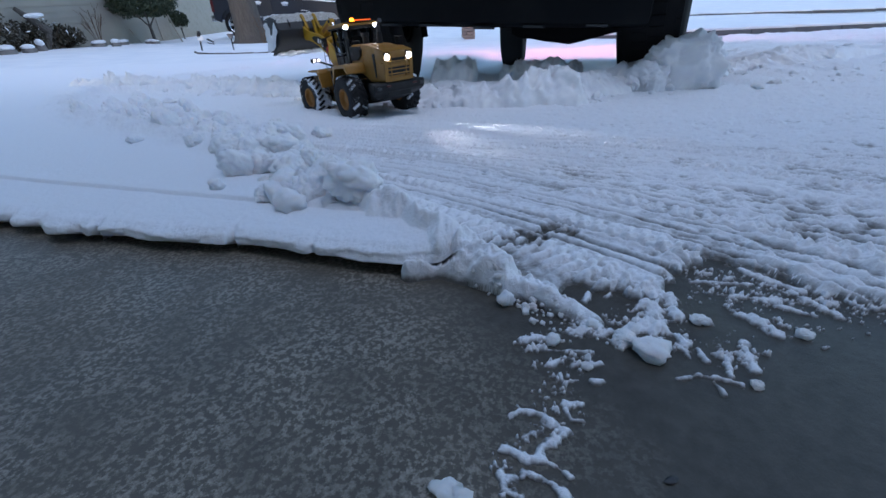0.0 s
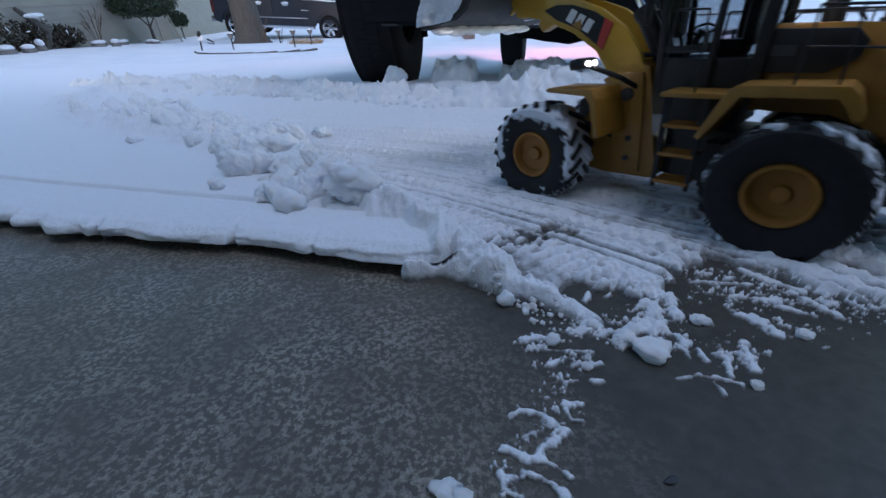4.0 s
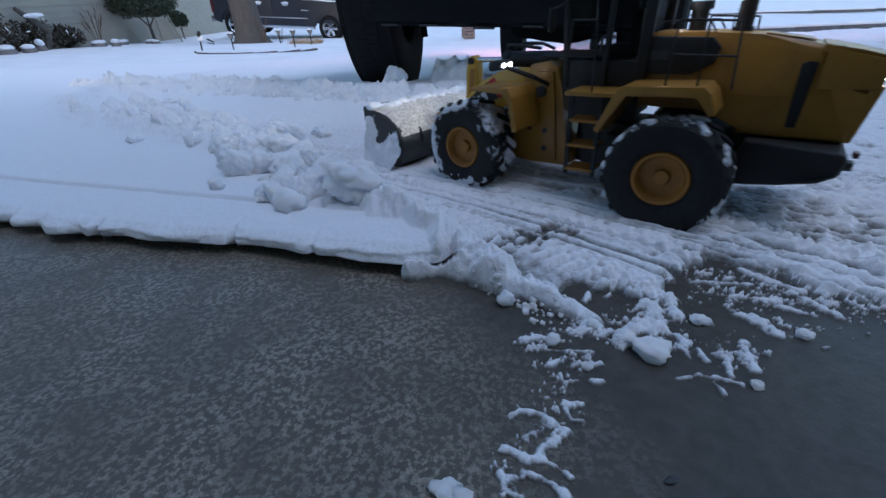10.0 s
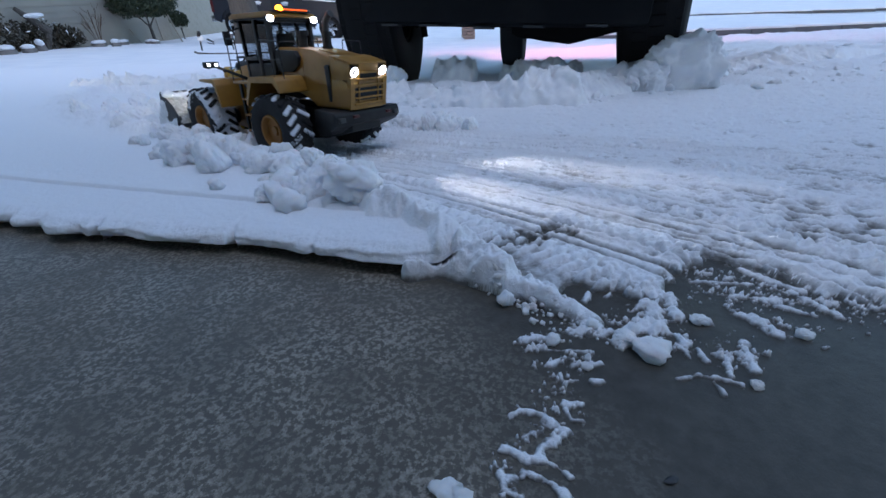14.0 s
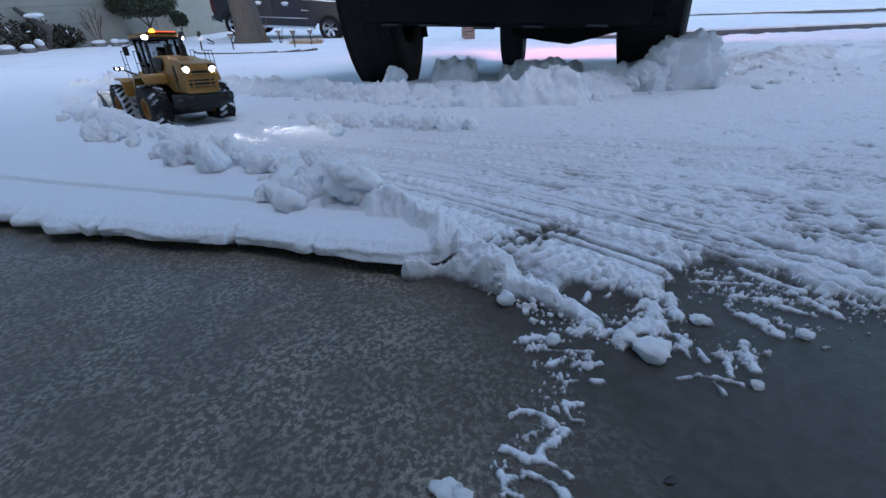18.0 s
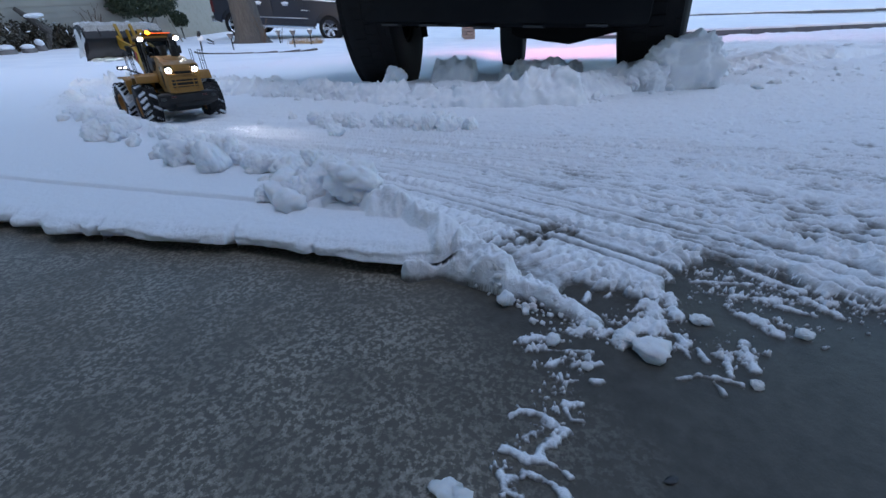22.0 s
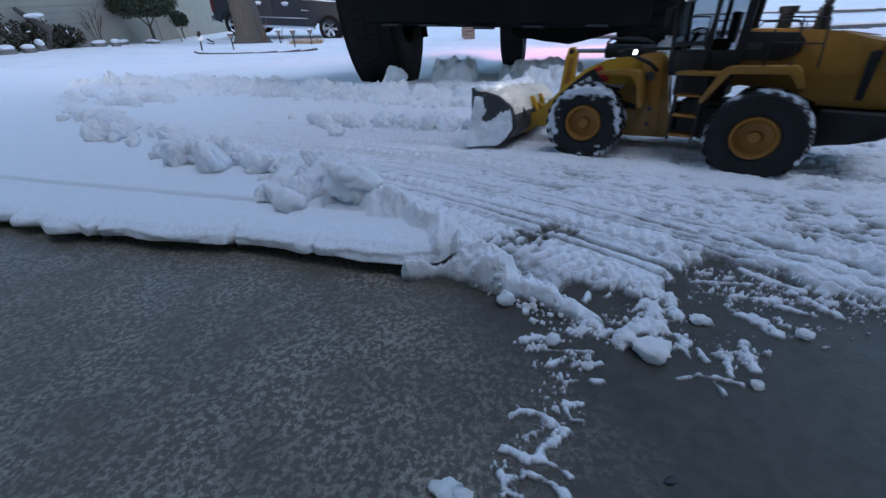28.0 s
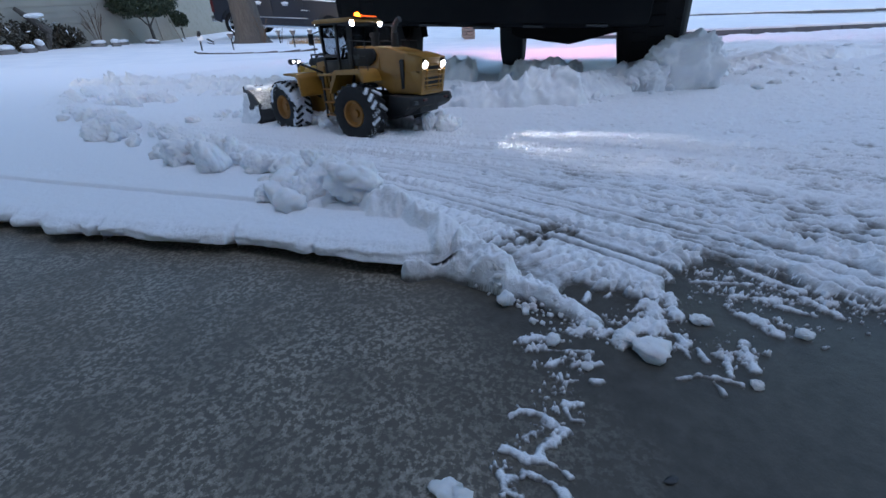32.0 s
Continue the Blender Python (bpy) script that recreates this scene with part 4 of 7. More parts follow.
for side in (1, -1):
    y = side * 0.092
    bm = pipe([(-0.040, y, 0.150), (-0.036, y, 0.206), (0.014, y, 0.209), (0.016, y, 0.150)], 0.0010, 6)
    pipe([(-0.038, y, 0.178), (0.015, y, 0.180)], 0.0009, 6, bm)
    pipe([(-0.012, y, 0.150), (-0.011, y, 0.207)], 0.0009, 6, bm)
    part("handrail", bm, BLACK, loader, "thin black handrail")
    bm = pipe([(0.088, y, 0.142), (0.090, y, 0.212), (0.116, y, 0.213), (0.120, y, 0.140)], 0.0010, 6)
    pipe([(0.089, y, 0.178), (0.118, y, 0.178)], 0.0009, 6, bm)
    part("handrail", bm, BLACK, loader, "thin black handrail")
    y = side * 0.034
    part("bonnet_rail", pipe([(0.046, y, 0.197), (0.040, y, 0.207), (-0.004, y, 0.206), (-0.010, y, 0.196)], 0.0009, 6), BLACK, loader, "thin black grab rail")
    bm = prism([(-0.034, 0.128), (-0.027, 0.146), (-0.020, 0.1525), (0.054, 0.1510), (0.060, 0.146), (0.079, 0.104), (0.073, 0.101), (0.050, 0.143), (-0.016, 0.1445), (-0.028, 0.126)], side * 0.043, side * 0.101, 0.0015)
    part("rear_fender", bm, YELLOW, loader, "yellow rear wheel fender")
    for i in range(3):
        part("step", box((0.095, side * 0.074, 0.052 + 0.029 * i), (0.034, 0.030, 0.0035), 0.0008, 1), RIM_YELLOW, loader)
    for x in (0.0785, 0.112):
        part("step_rail", prism([(x - 0.002, 0.045), (x - 0.003, 0.140), (x + 0.003, 0.140), (x + 0.002, 0.045)], side * 0.083, side * 0.087), BLACK, loader)
    part("side_shelf", box((0.086, side * 0.070, 0.1405), (0.062, 0.052, 0.0045), 0.001), YELLOW, loader, "yellow walkway shelf")
    part("side_tank", box((0.060, side * 0.054, 0.070), (0.030, 0.030, 0.048), 0.004), BLACK, loader)
# cab
part("cab_base", box((0.095, 0, 0.152), (0.090, 0.090, 0.036), 0.003), BLACK, loader, "black cab base")
part("cab_floor", box((0.092, 0, 0.120), (0.070, 0.086, 0.030), 0.002), BLACK, loader)
for x0, x1, y, w in ((0.053, 0.050, 0.0445, 0.0055), (0.092, 0.090, 0.0455, 0.0030), (0.138, 0.144, 0.0435, 0.0032)):
    for side in (1, -1):
        part("cab_pillar", prism([(x0 - w, 0.140), (x1 - w, 0.247), (x1 + w, 0.247), (x0 + w, 0.140)], side * y - 0.0032, side * y + 0.0032, 0.001), BLACK, loader)
for z, h in ((0.170, 0.010), (0.2425, 0.008)):
    part("cab_sill", box((0.052, 0, z), (0.006, 0.086, h), 0.001), BLACK, loader)
    part("cab_sill", box((0.140, 0, z), (0.005, 0.084, h), 0.001), BLACK, loader)
for side in (1, -1):
    part("door_frame", prism([(0.092, 0.176), (0.092, 0.182), (0.136, 0.182), (0.136, 0.176)], side * 0.0425, side * 0.0475), BLACK, loader)
    part("door_handle", box((0.098, side * 0.0485, 0.186), (0.003, 0.002, 0.018), 0.0006, 1), STEEL, loader)
    for x0, x1 in ((0.0585, 0.0875), (0.0945, 0.139)):
        part("side_window", prism([(x0, 0.171), (x0 - 0.002, 0.242), (x1 + 0.002, 0.242), (x1, 0.171)], side * 0.0450 - 0.0006, side * 0.0450 + 0.0006), GLASS, loader, "clear cab glass").visible_shadow = False
part("windscreen", prism([(0.1385, 0.171), (0.1435, 0.242), (0.1450, 0.242), (0.1400, 0.171)], -0.040, 0.040), GLASS, loader, "clear cab glass").visible_shadow = False
part("rear_window", box((0.0515, 0, 0.207), (0.0014, 0.080, 0.062), 0.0), GLASS, loader, "clear cab glass").visible_shadow = False
part("seat", box((0.086, 0, 0.178), (0.030, 0.034, 0.016), 0.004, bm=box((0.071, 0, 0.200), (0.011, 0.032, 0.042), 0.004)), BLACK, loader, "black driver's seat")
part("steering_wheel", lathe([(0.009, -0.001), (0.011, -0.001), (0.011, 0.001), (0.009, 0.001)], 20, closed=True, m=Matrix.Translation((0.116, 0, 0.196)) @ Matrix.Rotation(radians(60), 4, "X")), BLACK, loader)
part("steering_column", rod((0.128, 0, 0.172), (0.117, 0, 0.195), 0.0035, 10), BLACK, loader)
bm = prism([(0.038, 0.2455), (0.036, 0.2495), (0.044, 0.2545), (0.150, 0.2545), (0.162, 0.2500), (0.161, 0.2460)], -0.0525, 0.0525, 0.003, 2)
part("cab_roof", bm, YELLOW, loader, "yellow cab roof")
part("roof_lining", box((0.098, 0, 0.2445), (0.112, 0.098, 0.003), 0.001), BLACK, loader)
for side in (1, -1):
    for x, mat, d, k in ((0.0435, LAMP_WHITE, -1, 1.25), (0.1485, LAMP_SMALL, 1, 0.62)):
        m = Matrix.Translation((x + 0.001 * d, side * 0.0468, 0.2435)) @ Matrix.Rotation(radians(-90 * d), 4, "Z") @ Matrix.Diagonal((k, 1, 0.78 * k, 1))
        h = part("roof_lamp", lathe([(0.0058, -0.004), (0.0066, 0.004), (0.0058, 0.005)], 18, m=m), BLACK, loader, "small round roof lamp")
        part("lens", lathe([(0.0001, 0.0066), (0.0055, 0.0056), (0.0055, 0.0045), (0.0001, 0.0045)], 18, m=m), mat, h, "lit white lens")
part("beacon_base", box((0.043, 0, 0.2555), (0.013, 0.078, 0.003), 0.001), BLACK, loader)
# the bar's faint amber glow is the beacon's reflection put into its material
part("light_bar", box((0.042, -0.010, 0.2578), (0.009, 0.052, 0.0038), 0.0012), BAR_REFLECTION, loader, "light bar with a faint glow for the beacon's amber reflection")
part("beacon", lathe([(0.0001, 0.0090), (0.004, 0.0082), (0.0060, 0.005), (0.0064, 0.0), (0.0001, 0.0)], 20, m=Matrix.Translation((0.042, 0.0225, 0.2560)) @ Matrix.Rotation(radians(90), 4, "X")), LAMP_AMBER, loader, "glowing amber beacon dome")
for side in (1, -1):
    part("mirror", box((0.150, side * 0.070, 0.214), (0.004, 0.014, 0.024), 0.002), BLACK, loader, "black wing mirror")
    part("mirror_arm", pipe([(0.142, side * 0.045, 0.232), (0.150, side * 0.070, 0.224)], 0.0014, 6), BLACK, loader)

# front frame, in its own space: the hitch is the origin, x forward
FH = WB / 2
front = part("front_frame", prism([(0.004, 0.036), (-0.002, 0.056), (0.014, 0.088), (0.020, 0.140), (0.026, 0.162), (0.040, 0.168), (0.066, 0.164), (0.078, 0.146), (0.080, 0.112), (0.104, 0.092), (0.150, 0.085), (0.165, 0.055), (0.135, 0.040), (0.062, 0.035)], -0.034, 0.034, 0.004), YELLOW, loader, "yellow front frame")
part("hitch", box((-0.022, 0, 0.062), (0.044, 0.030, 0.030), 0.004, bm=rod((-0.006, 0, 0.040), (-0.006, 0, 0.092), 0.012, 14)), BLACK, front, "black steering hitch")
part("axle", rod((FH, -0.075, TR), (FH, 0.075, TR), 0.015, 14), BLACK, front)
for side in (1, -1):
    bm = prism([(FH - 0.083, 0.092), (FH - 0.075, 0.132), (FH - 0.068, 0.1430), (FH - 0.012, 0.1420), (FH - 0.009, 0.1385), (FH - 0.014, 0.1370), (FH - 0.062, 0.1368), (FH - 0.070, 0.128), (FH - 0.076, 0.090)], side * 0.036, side * 0.101, 0.0015)
    part("front_fender", bm, YELLOW, front, "yellow front wheel fender")
    part("frame_plate", prism([(0.018, 0.042), (0.024, 0.110), (0.030, 0.156), (0.056, 0.156), (0.062, 0.110), (0.052, 0.042)], side * 0.034, side * 0.0385, 0.0015), YELLOW, front, "yellow side plate")
    part("pivot_pin", rod((0.045, side * 0.024, 0.132), (0.045, side * 0.042, 0.132), 0.0075, 14), STEEL, front)
    for z in (0.058, 0.082):
        part("bolt", rod((0.036, side * 0.038, z), (0.036, side * 0.0405, z), 0.0035, 8), STEEL, front)
    wx, wy, wz = FH - 0.052, side * 0.089, 0.1685
    st = part("lamp_stalk", pipe([(0.036, side * 0.036, 0.140), (0.046, side * 0.060, 0.152), (wx + 0.002, wy - side * 0.006, wz - 0.002)], 0.0028, 8), BLACK, front, "black lamp stalk")
    part("work_lamp", box((wx, wy, wz), (0.013, 0.028, 0.011), 0.003), BLACK, front, "black work lamp housing")
    for k in (-1, 1):
        part("lens", lathe([(0.0001, 0.0012), (0.0026, 0.0009), (0.0026, -0.001), (0.0001, -0.001)], 12, m=Matrix.Translation((wx - 0.0075, wy + k * 0.007, wz)) @ Matrix.Rotation(radians(90), 4, "Z")), LAMP_SMALL, st, "lit white lens")
    part("front_lens", lathe([(0.0001, 0.0012), (0.0042, 0.0008), (0.0042, -0.001), (0.0001, -0.001)], 14, m=Matrix.Translation((wx + 0.0068, wy, wz - 0.001)) @ Matrix.Rotation(radians(-90), 4, "Z") @ Matrix.Rotation(radians(-8), 4, "X")), LAMP_FRONT, st, "bright white forward lamp")
    part("hood", lathe([(0.0046, -0.001), (0.0056, -0.001), (0.0056, 0.010), (0.0046, 0.010)], 14, m=Matrix.Translation((wx + 0.0068, wy, wz - 0.001)) @ Matrix.Rotation(radians(-90), 4, "Z") @ Matrix.Rotation(radians(-8), 4, "X"), closed=True), BLACK, st, "black lamp hood")
    part("lift_cylinder", rod((0.030, side * 0.028, 0.075), (0.125, side * 0.028, 0.100), 0.0075, 12), BLACK, front, "black hydraulic cylinder")
for k in range(4):
    part("hose", pipe([(-0.05, -0.018 + 0.012 * k, 0.10), (-0.01, -0.016 + 0.011 * k, 0.145), (0.02, -0.014 + 0.010 * k, 0.172), (0.06, -0.012 + 0.008 * k, 0.172)], 0.0022, 6), BLACK, front, "black hydraulic hose")

# boom, in its own space: x runs from the pivot to the bucket's hinge
SIDE = [(-0.016, 0.012), (-0.004, 0.026), (0.022, 0.040), (0.056, 0.049), (0.092, 0.048), (0.124, 0.039), (0.156, 0.024), (0.186, 0.010), (ARM, 0.007), (ARM + 0.010, 0.002), (ARM + 0.010, -0.006), (ARM + 0.002, -0.011), (0.204, -0.017), (0.193, -0.024), (0.183, -0.020), (0.176, -0.012), (0.146, -0.001), (0.106, 0.010), (0.066, 0.012), (0.030, 0.000), (0.004, -0.016), (-0.012, -0.010)]
boom = part("boom", prism(SIDE, 0.026, 0.034, 0.0015, bm=prism(SIDE, -0.034, -0.026, 0.0015)), BOOM_YELLOW, loader, "yellow lift arms")
part("cross_tube", rod((0.131, -0.03, 0.012), (0.131, 0.03, 0.012), 0.011, 14), BOOM_YELLOW, boom)
for side in (1, -1):
    y = side * 0.0346
    part("decal", prism([(0.062, 0.0165), (0.070, 0.0440), (0.096, 0.0415), (0.126, 0.0320), (0.146, 0.0200), (0.158, 0.0060), (0.136, 0.0070), (0.104, 0.0155)], y - 0.0006, y + 0.0006), BLACK, boom, "black decal panel")
    part("stripe", prism([(0.060, 0.0160), (0.068, 0.0445), (0.080, 0.0435), (0.070, 0.0170)], y - 0.0009, y + 0.0009), RED, boom, "red stripe")
    for x in (0.088, 0.101, 0.114):
        z0 = 0.0195 - 0.16 * (x - 0.088)
        part("marker_bar", prism([(x, z0), (x + 0.001, z0 + 0.0145), (x + 0.0100, z0 + 0.0130), (x + 0.0095, z0 - 0.0012)], y - 0.001, y + 0.001), WHITE, boom, "white logo bar")
    part("emblem", prism([(0.0975, 0.0172), (0.1055, 0.0262), (0.1135, 0.0148)], y - 0.0011, y + 0.0011), YELLOW, boom, "yellow triangle")
    part("pin", rod((ARM, side * 0.020, 0), (ARM, side * 0.040, 0), 0.006, 12), STEEL, boom)
# tilt lever, its links and ram
part("tilt_lever", prism([(0.160, -0.026), (0.146, 0.0), (0.130, 0.030), (0.107, 0.080), (0.110, 0.092), (0.120, 0.094), (0.129, 0.080), (0.152, 0.034), (0.172, 0.004), (0.173, -0.022)], -0.0085, 0.0085, 0.0030, 3), BOOM_YELLOW, boom, "yellow upright tilt lever")
for side in (1, -1):
    # no hollow here: a thin darker panel gives the recess its shade by colour
    part("lever_recess", prism([(0.115, 0.074), (0.122, 0.077), (0.144, 0.038), (0.134, 0.034)], side * 0.0088 - 0.0006, side * 0.0088 + 0.0006, 0.0), RIM_YELLOW, boom, "flat panel in darker yellow for the shade of a recess")
    part("lever_pin", rod((0.116, side * 0.0080, 0.086), (0.116, side * 0.0110, 0.086), 0.0048, 12), BLACK, boom)
    part("lever_pin", rod((0.150, side * 0.0080, 0.016), (0.150, side * 0.0120, 0.016), 0.0048, 12), RIM_YELLOW, boom)
part("tilt_link", rod((0.166, 0, -0.018), (ARM - 0.004, 0, 0.030), 0.005, 10), BOOM_YELLOW, boom)
part("tilt_ram", rod((-0.012, 0, 0.034), (0.058, 0, 0.0635), 0.0105, 16, rod((0.052, 0, 0.0610), (0.062, 0, 0.0652), 0.0118, 16)), BLACK, boom, "black hydraulic ram")
part("ram_rod", rod((0.058, 0, 0.0635), (0.114, 0, 0.086), 0.0036, 10), CHROME, boom, "chrome ram rod")
part("ram_hose", pipe([(0.0, 0.008, 0.054), (0.02, 0.010, 0.066), (0.048, 0.006, 0.080), (0.058, 0.0, 0.075)], 0.0022, 6), BLACK, boom)
part("ram_hose", pipe([(-0.010, -0.008, 0.048), (0.006, -0.011, 0.062), (0.032, -0.008, 0.074), (0.048, -0.004, 0.071)], 0.0022, 6), BLACK, boom)

# bucket, in its own space: the hinge is the origin, x forward
BW = 0.116
OUT = [(0.095, -0.034), (0.028, -0.032), (0.008, -0.023), (-0.006, -0.004), (-0.006, 0.018), (0.003, 0.036), (0.022, 0.052), (0.075, 0.070)]
INN = [(x + 0.0035, z + 0.003) if i < 5 else (x + 0.003, z - 0.0035) for i, (x, z) in enumerate(OUT)]
INN[0] = (0.095, -0.0325)
bucket = part("bucket", prism(OUT + INN[::-1], -BW, BW, 0.0), STEEL, loader, "dark worn steel loading bucket")
for side in (1, -1):
    part("side_plate", prism([(0.092, -0.032), (0.028, -0.030), (0.008, -0.021), (-0.004, -0.003), (-0.0045, 0.018), (0.004, 0.035), (0.023, 0.050), (0.075, 0.068), (0.080, 0.022)], side * BW - 0.002, side * BW + 0.002, 0.0006, 1), STEEL, bucket)
    part("hinge_plate", prism([(-0.016, -0.008), (-0.004, -0.020), (0.014, -0.030), (0.004, 0.0), (0.006, 0.036), (-0.008, 0.042), (-0.014, 0.030)], side * 0.022 - 0.004, side * 0.022 + 0.004, 0.001), BOOM_YELLOW, bucket, "yellow bucket hinge plate")
part("cutting_edge", box((0.093, 0, -0.0335), (0.016, 2 * BW + 0.004, 0.004), 0.0008, 1), BLACK, bucket)
for k in range(4):
    y = -0.075 + 0.05 * k
    part("rib", prism([(-0.0045, 0.0), (-0.014, 0.012), (-0.006, 0.028)], y - 0.0015, y + 0.0015), STEEL, bucket)


def crust(name, spots, parent, label):
    bm = None
    for i, (c, s) in enumerate(spots):
        b = lump(40 + i, s, 0.3, 3)
        bmesh.ops.translate(b, vec=c, verts=b.verts)
        bm = join(bm, b)
    return part(name, bm, SNOW, parent, label, 3)


crust("top_snow", [((0.062 - 0.012 * abs(math.sin(2.3 * k)), -0.104 + 0.0139 * k, 0.0670 - 0.005 * abs(math.sin(2.3 * k))), (0.015 + 0.004 * (k % 3), 0.014, 0.0060 + 0.0022 * (k % 2))) for k in range(16)], bucket, "loose snow heaped along the bucket's top")["kind"] = "stuff"
crust("snow_load", [((0.042, -0.055, 0.002), (0.042, 0.050, 0.032)), ((0.044, 0.055, 0.004), (0.044, 0.050, 0.034)), ((0.042, 0.0, 0.012), (0.038, 0.06, 0.032)), ((0.068, 0.065, -0.012), (0.026, 0.040, 0.020)), ((0.070, -0.06, -0.012), (0.026, 0.040, 0.020))], bucket, "packed white snow heaped in the bucket")

for i in range(7):
    crust("lip_snow", [((0.086, -0.09 + 0.03 * i, -0.0385), (0.011 + 0.003 * (i % 3), 0.021, 0.0055 + 0.002 * (i % 2)))], bucket, "ragged snow clinging under the lip")


def side_snow(side):
    """Snow smeared over the lower part of a side plate."""
    bm = bmesh.new()
    n, w = 34, 52
    rows = []
    for i in range(n):
        z = -0.033 + 0.088 * i / (n - 1)
        row = []
        for j in range(w):
            x = -0.002 + 0.106 * j / (w - 1)
            x = min(x, 0.091 - 0.26 * max(z + 0.030, 0))
            x = max(x, float(np.interp(z, (-0.033, -0.021, -0.003, 0.018, 0.035, 0.050, 0.068), (0.026, 0.009, -0.003, -0.003, 0.006, 0.026, 0.077))))
            q = Vector((x * 45, side * 9, z * 45))
            h = 0.010 * (0.90 + 0.75 * float(smooth(0.045, 0.085, x)) + 0.8 * noise.noise(q * 0.55) + 0.45 * noise.noise(q * 1.5) + 0.3 * abs(noise.noise(q * 3.1)) - i / (n - 1) * 1.6) + 0.0020 * noise.noise(q * 6)
            row.append(bm.verts.new((x, side * (BW + 0.002 + max(h, -0.002)), z)))
        rows.append(row)
    for p, q in zip(rows, rows[1:]):
        for j in range(w - 1):
            bm.faces.new((p[j], p[j + 1], q[j + 1], q[j]))
    part("snow_crust", bm, SNOW, bucket, "white snow stuck to the bucket's side", 3)


side_snow(1)
side_snow(-1)


def shell_snow():
    """A granular sheet of snow lying on the bucket's rounded back."""
    prof = [(0.077, 0.0705), (0.022, 0.0525), (0.003, 0.0365), (-0.006, 0.0185)]
    n, w = 34, 90
    bm = bmesh.new()
    rows = []
    for i in range(n):
        u = i / (n - 1) * (len(prof) - 1)
        k = min(int(u), len(prof) - 2)
        x = prof[k][0] + (prof[k + 1][0] - prof[k][0]) * (u - k)
        z = prof[k][1] + (prof[k + 1][1] - prof[k][1]) * (u - k)
        row = []
        for j in range(w):
            y = (j / (w - 1) * 2 - 1) * (BW - 0.001)
            q = Vector((x * 40, y * 40, z * 40))
            h = 0.0055 * min(1, 6 * i / n, 5 * (w - 1 - j) / w + 0.15, 5 * j / w + 0.15) * (1 - smooth(0.62, 1.0, i / (n - 1) + 0.25 * noise.noise(q * 0.5)))
            h = float(h) * 1.15 - 0.0004 + 0.0032 * noise.noise(q * 0.7) + 0.0022 * abs(noise.noise(q * 2)) + 0.0012 * noise.noise(q * 5)
            row.append(bm.verts.new((x - h * 0.75, y, z + h * 0.8 - 0.0005)))
        rows.append(row)
    for p, q in zip(rows, rows[1:]):
        for j in range(w - 1):
            bm.faces.new((p[j], p[j + 1], q[j + 1], q[j]))
    part("snow_sheet", bm, SNOW_GRIT, bucket, "granular gritty snow on the bucket's back", 3)


shell_snow()

# ---- the yard beyond ----
def siding_material():
    m = material("grey_beige_siding", (0.27, 0.25, 0.215), 0.6)
    big, fine = grain(m, 1.5, 4), grain(m, 40, 3, stretch=(1, 1, 8))
    link(m, mix(m, big, (0.31, 0.285, 0.24), (0.40, 0.365, 0.305)), principled(m).inputs["Base Color"])
    bump(m, fine, 0.2, 0.004)
    return m


SIDING = siding_material()
TRIM = paint_material("cream_trim", (0.42, 0.38, 0.31), 0.6, (0.25, 0.22, 0.18), 0.0, 6)
BARK = material("grey_brown_bark", (0.11, 0.085, 0.068), 0.9, spec=0.2)
_v = node(BARK, "ShaderNodeTexVoronoi", Scale=9.0)
_mp = BARK.node_tree.nodes.new("ShaderNodeMapping")
_mp.inputs["Scale"].default_value = (2.4, 2.4, 0.5)
link(BARK, coords(BARK), _mp.inputs["Vector"])
link(BARK, _mp.outputs["Vector"], _v.inputs["Vector"])
_b = grain(BARK, 12, 5, stretch=(2, 2, 0.4))
link(BARK, mix(BARK, _b, (0.062, 0.055, 0.048), (0.17, 0.152, 0.135)), principled(BARK).inputs["Base Color"])
_n = bump(BARK, _v.outputs["Distance"], 0.7, 0.03)
bump(BARK, _b, 0.6, 0.02, _n)
TWIG = material("brown_twig", (0.13, 0.085, 0.06), 0.85, spec=0.2)
link(TWIG, mix(TWIG, grain(TWIG, 30, 3), (0.08, 0.05, 0.035), (0.19, 0.13, 0.09)), principled(TWIG).inputs["Base Color"])


def leaf_material(name, a, b):
    m = material(name, a, 0.6, spec=0.3)
    g = m.node_tree.nodes.new("ShaderNodeNewGeometry")
    link(m, mix(m, g.outputs["Random Per Island"], a, b), principled(m).inputs["Base Color"])
    return m


LEAF = leaf_material("evergreen_leaf", (0.030, 0.045, 0.026), (0.085, 0.105, 0.062))
LEAF_BROWN = leaf_material("winter_brown_leaf", (0.028, 0.024, 0.016), (0.07, 0.058, 0.036))
GRASS_DRY = leaf_material("dry_grass", (0.26, 0.17, 0.08), (0.42, 0.3, 0.17))
STONE = material("garden_stone", (0.2, 0.19, 0.18), 0.85, spec=0.2)
link(STONE, mix(STONE, grain(STONE, 14, 5), (0.13, 0.12, 0.115), (0.30, 0.28, 0.26)), principled(STONE).inputs["Base Color"])
bump(STONE, grain(STONE, 25, 5), 0.6, 0.01)
BRICK = paint_material("grey_brown_brick", (0.24, 0.19, 0.16), 0.8, (0.14, 0.11, 0.10), 0.0, 12)
KERB = paint_material("dark_wet_kerb", (0.10, 0.10, 0.105), 0.7, (0.05, 0.05, 0.05), 0.0, 5)


def at(x, y, up=0.0):
    return float(land(np.array(x), np.array(y))) + 0.012 * float(smooth(5.2, 6.2, np.array(y))) + up


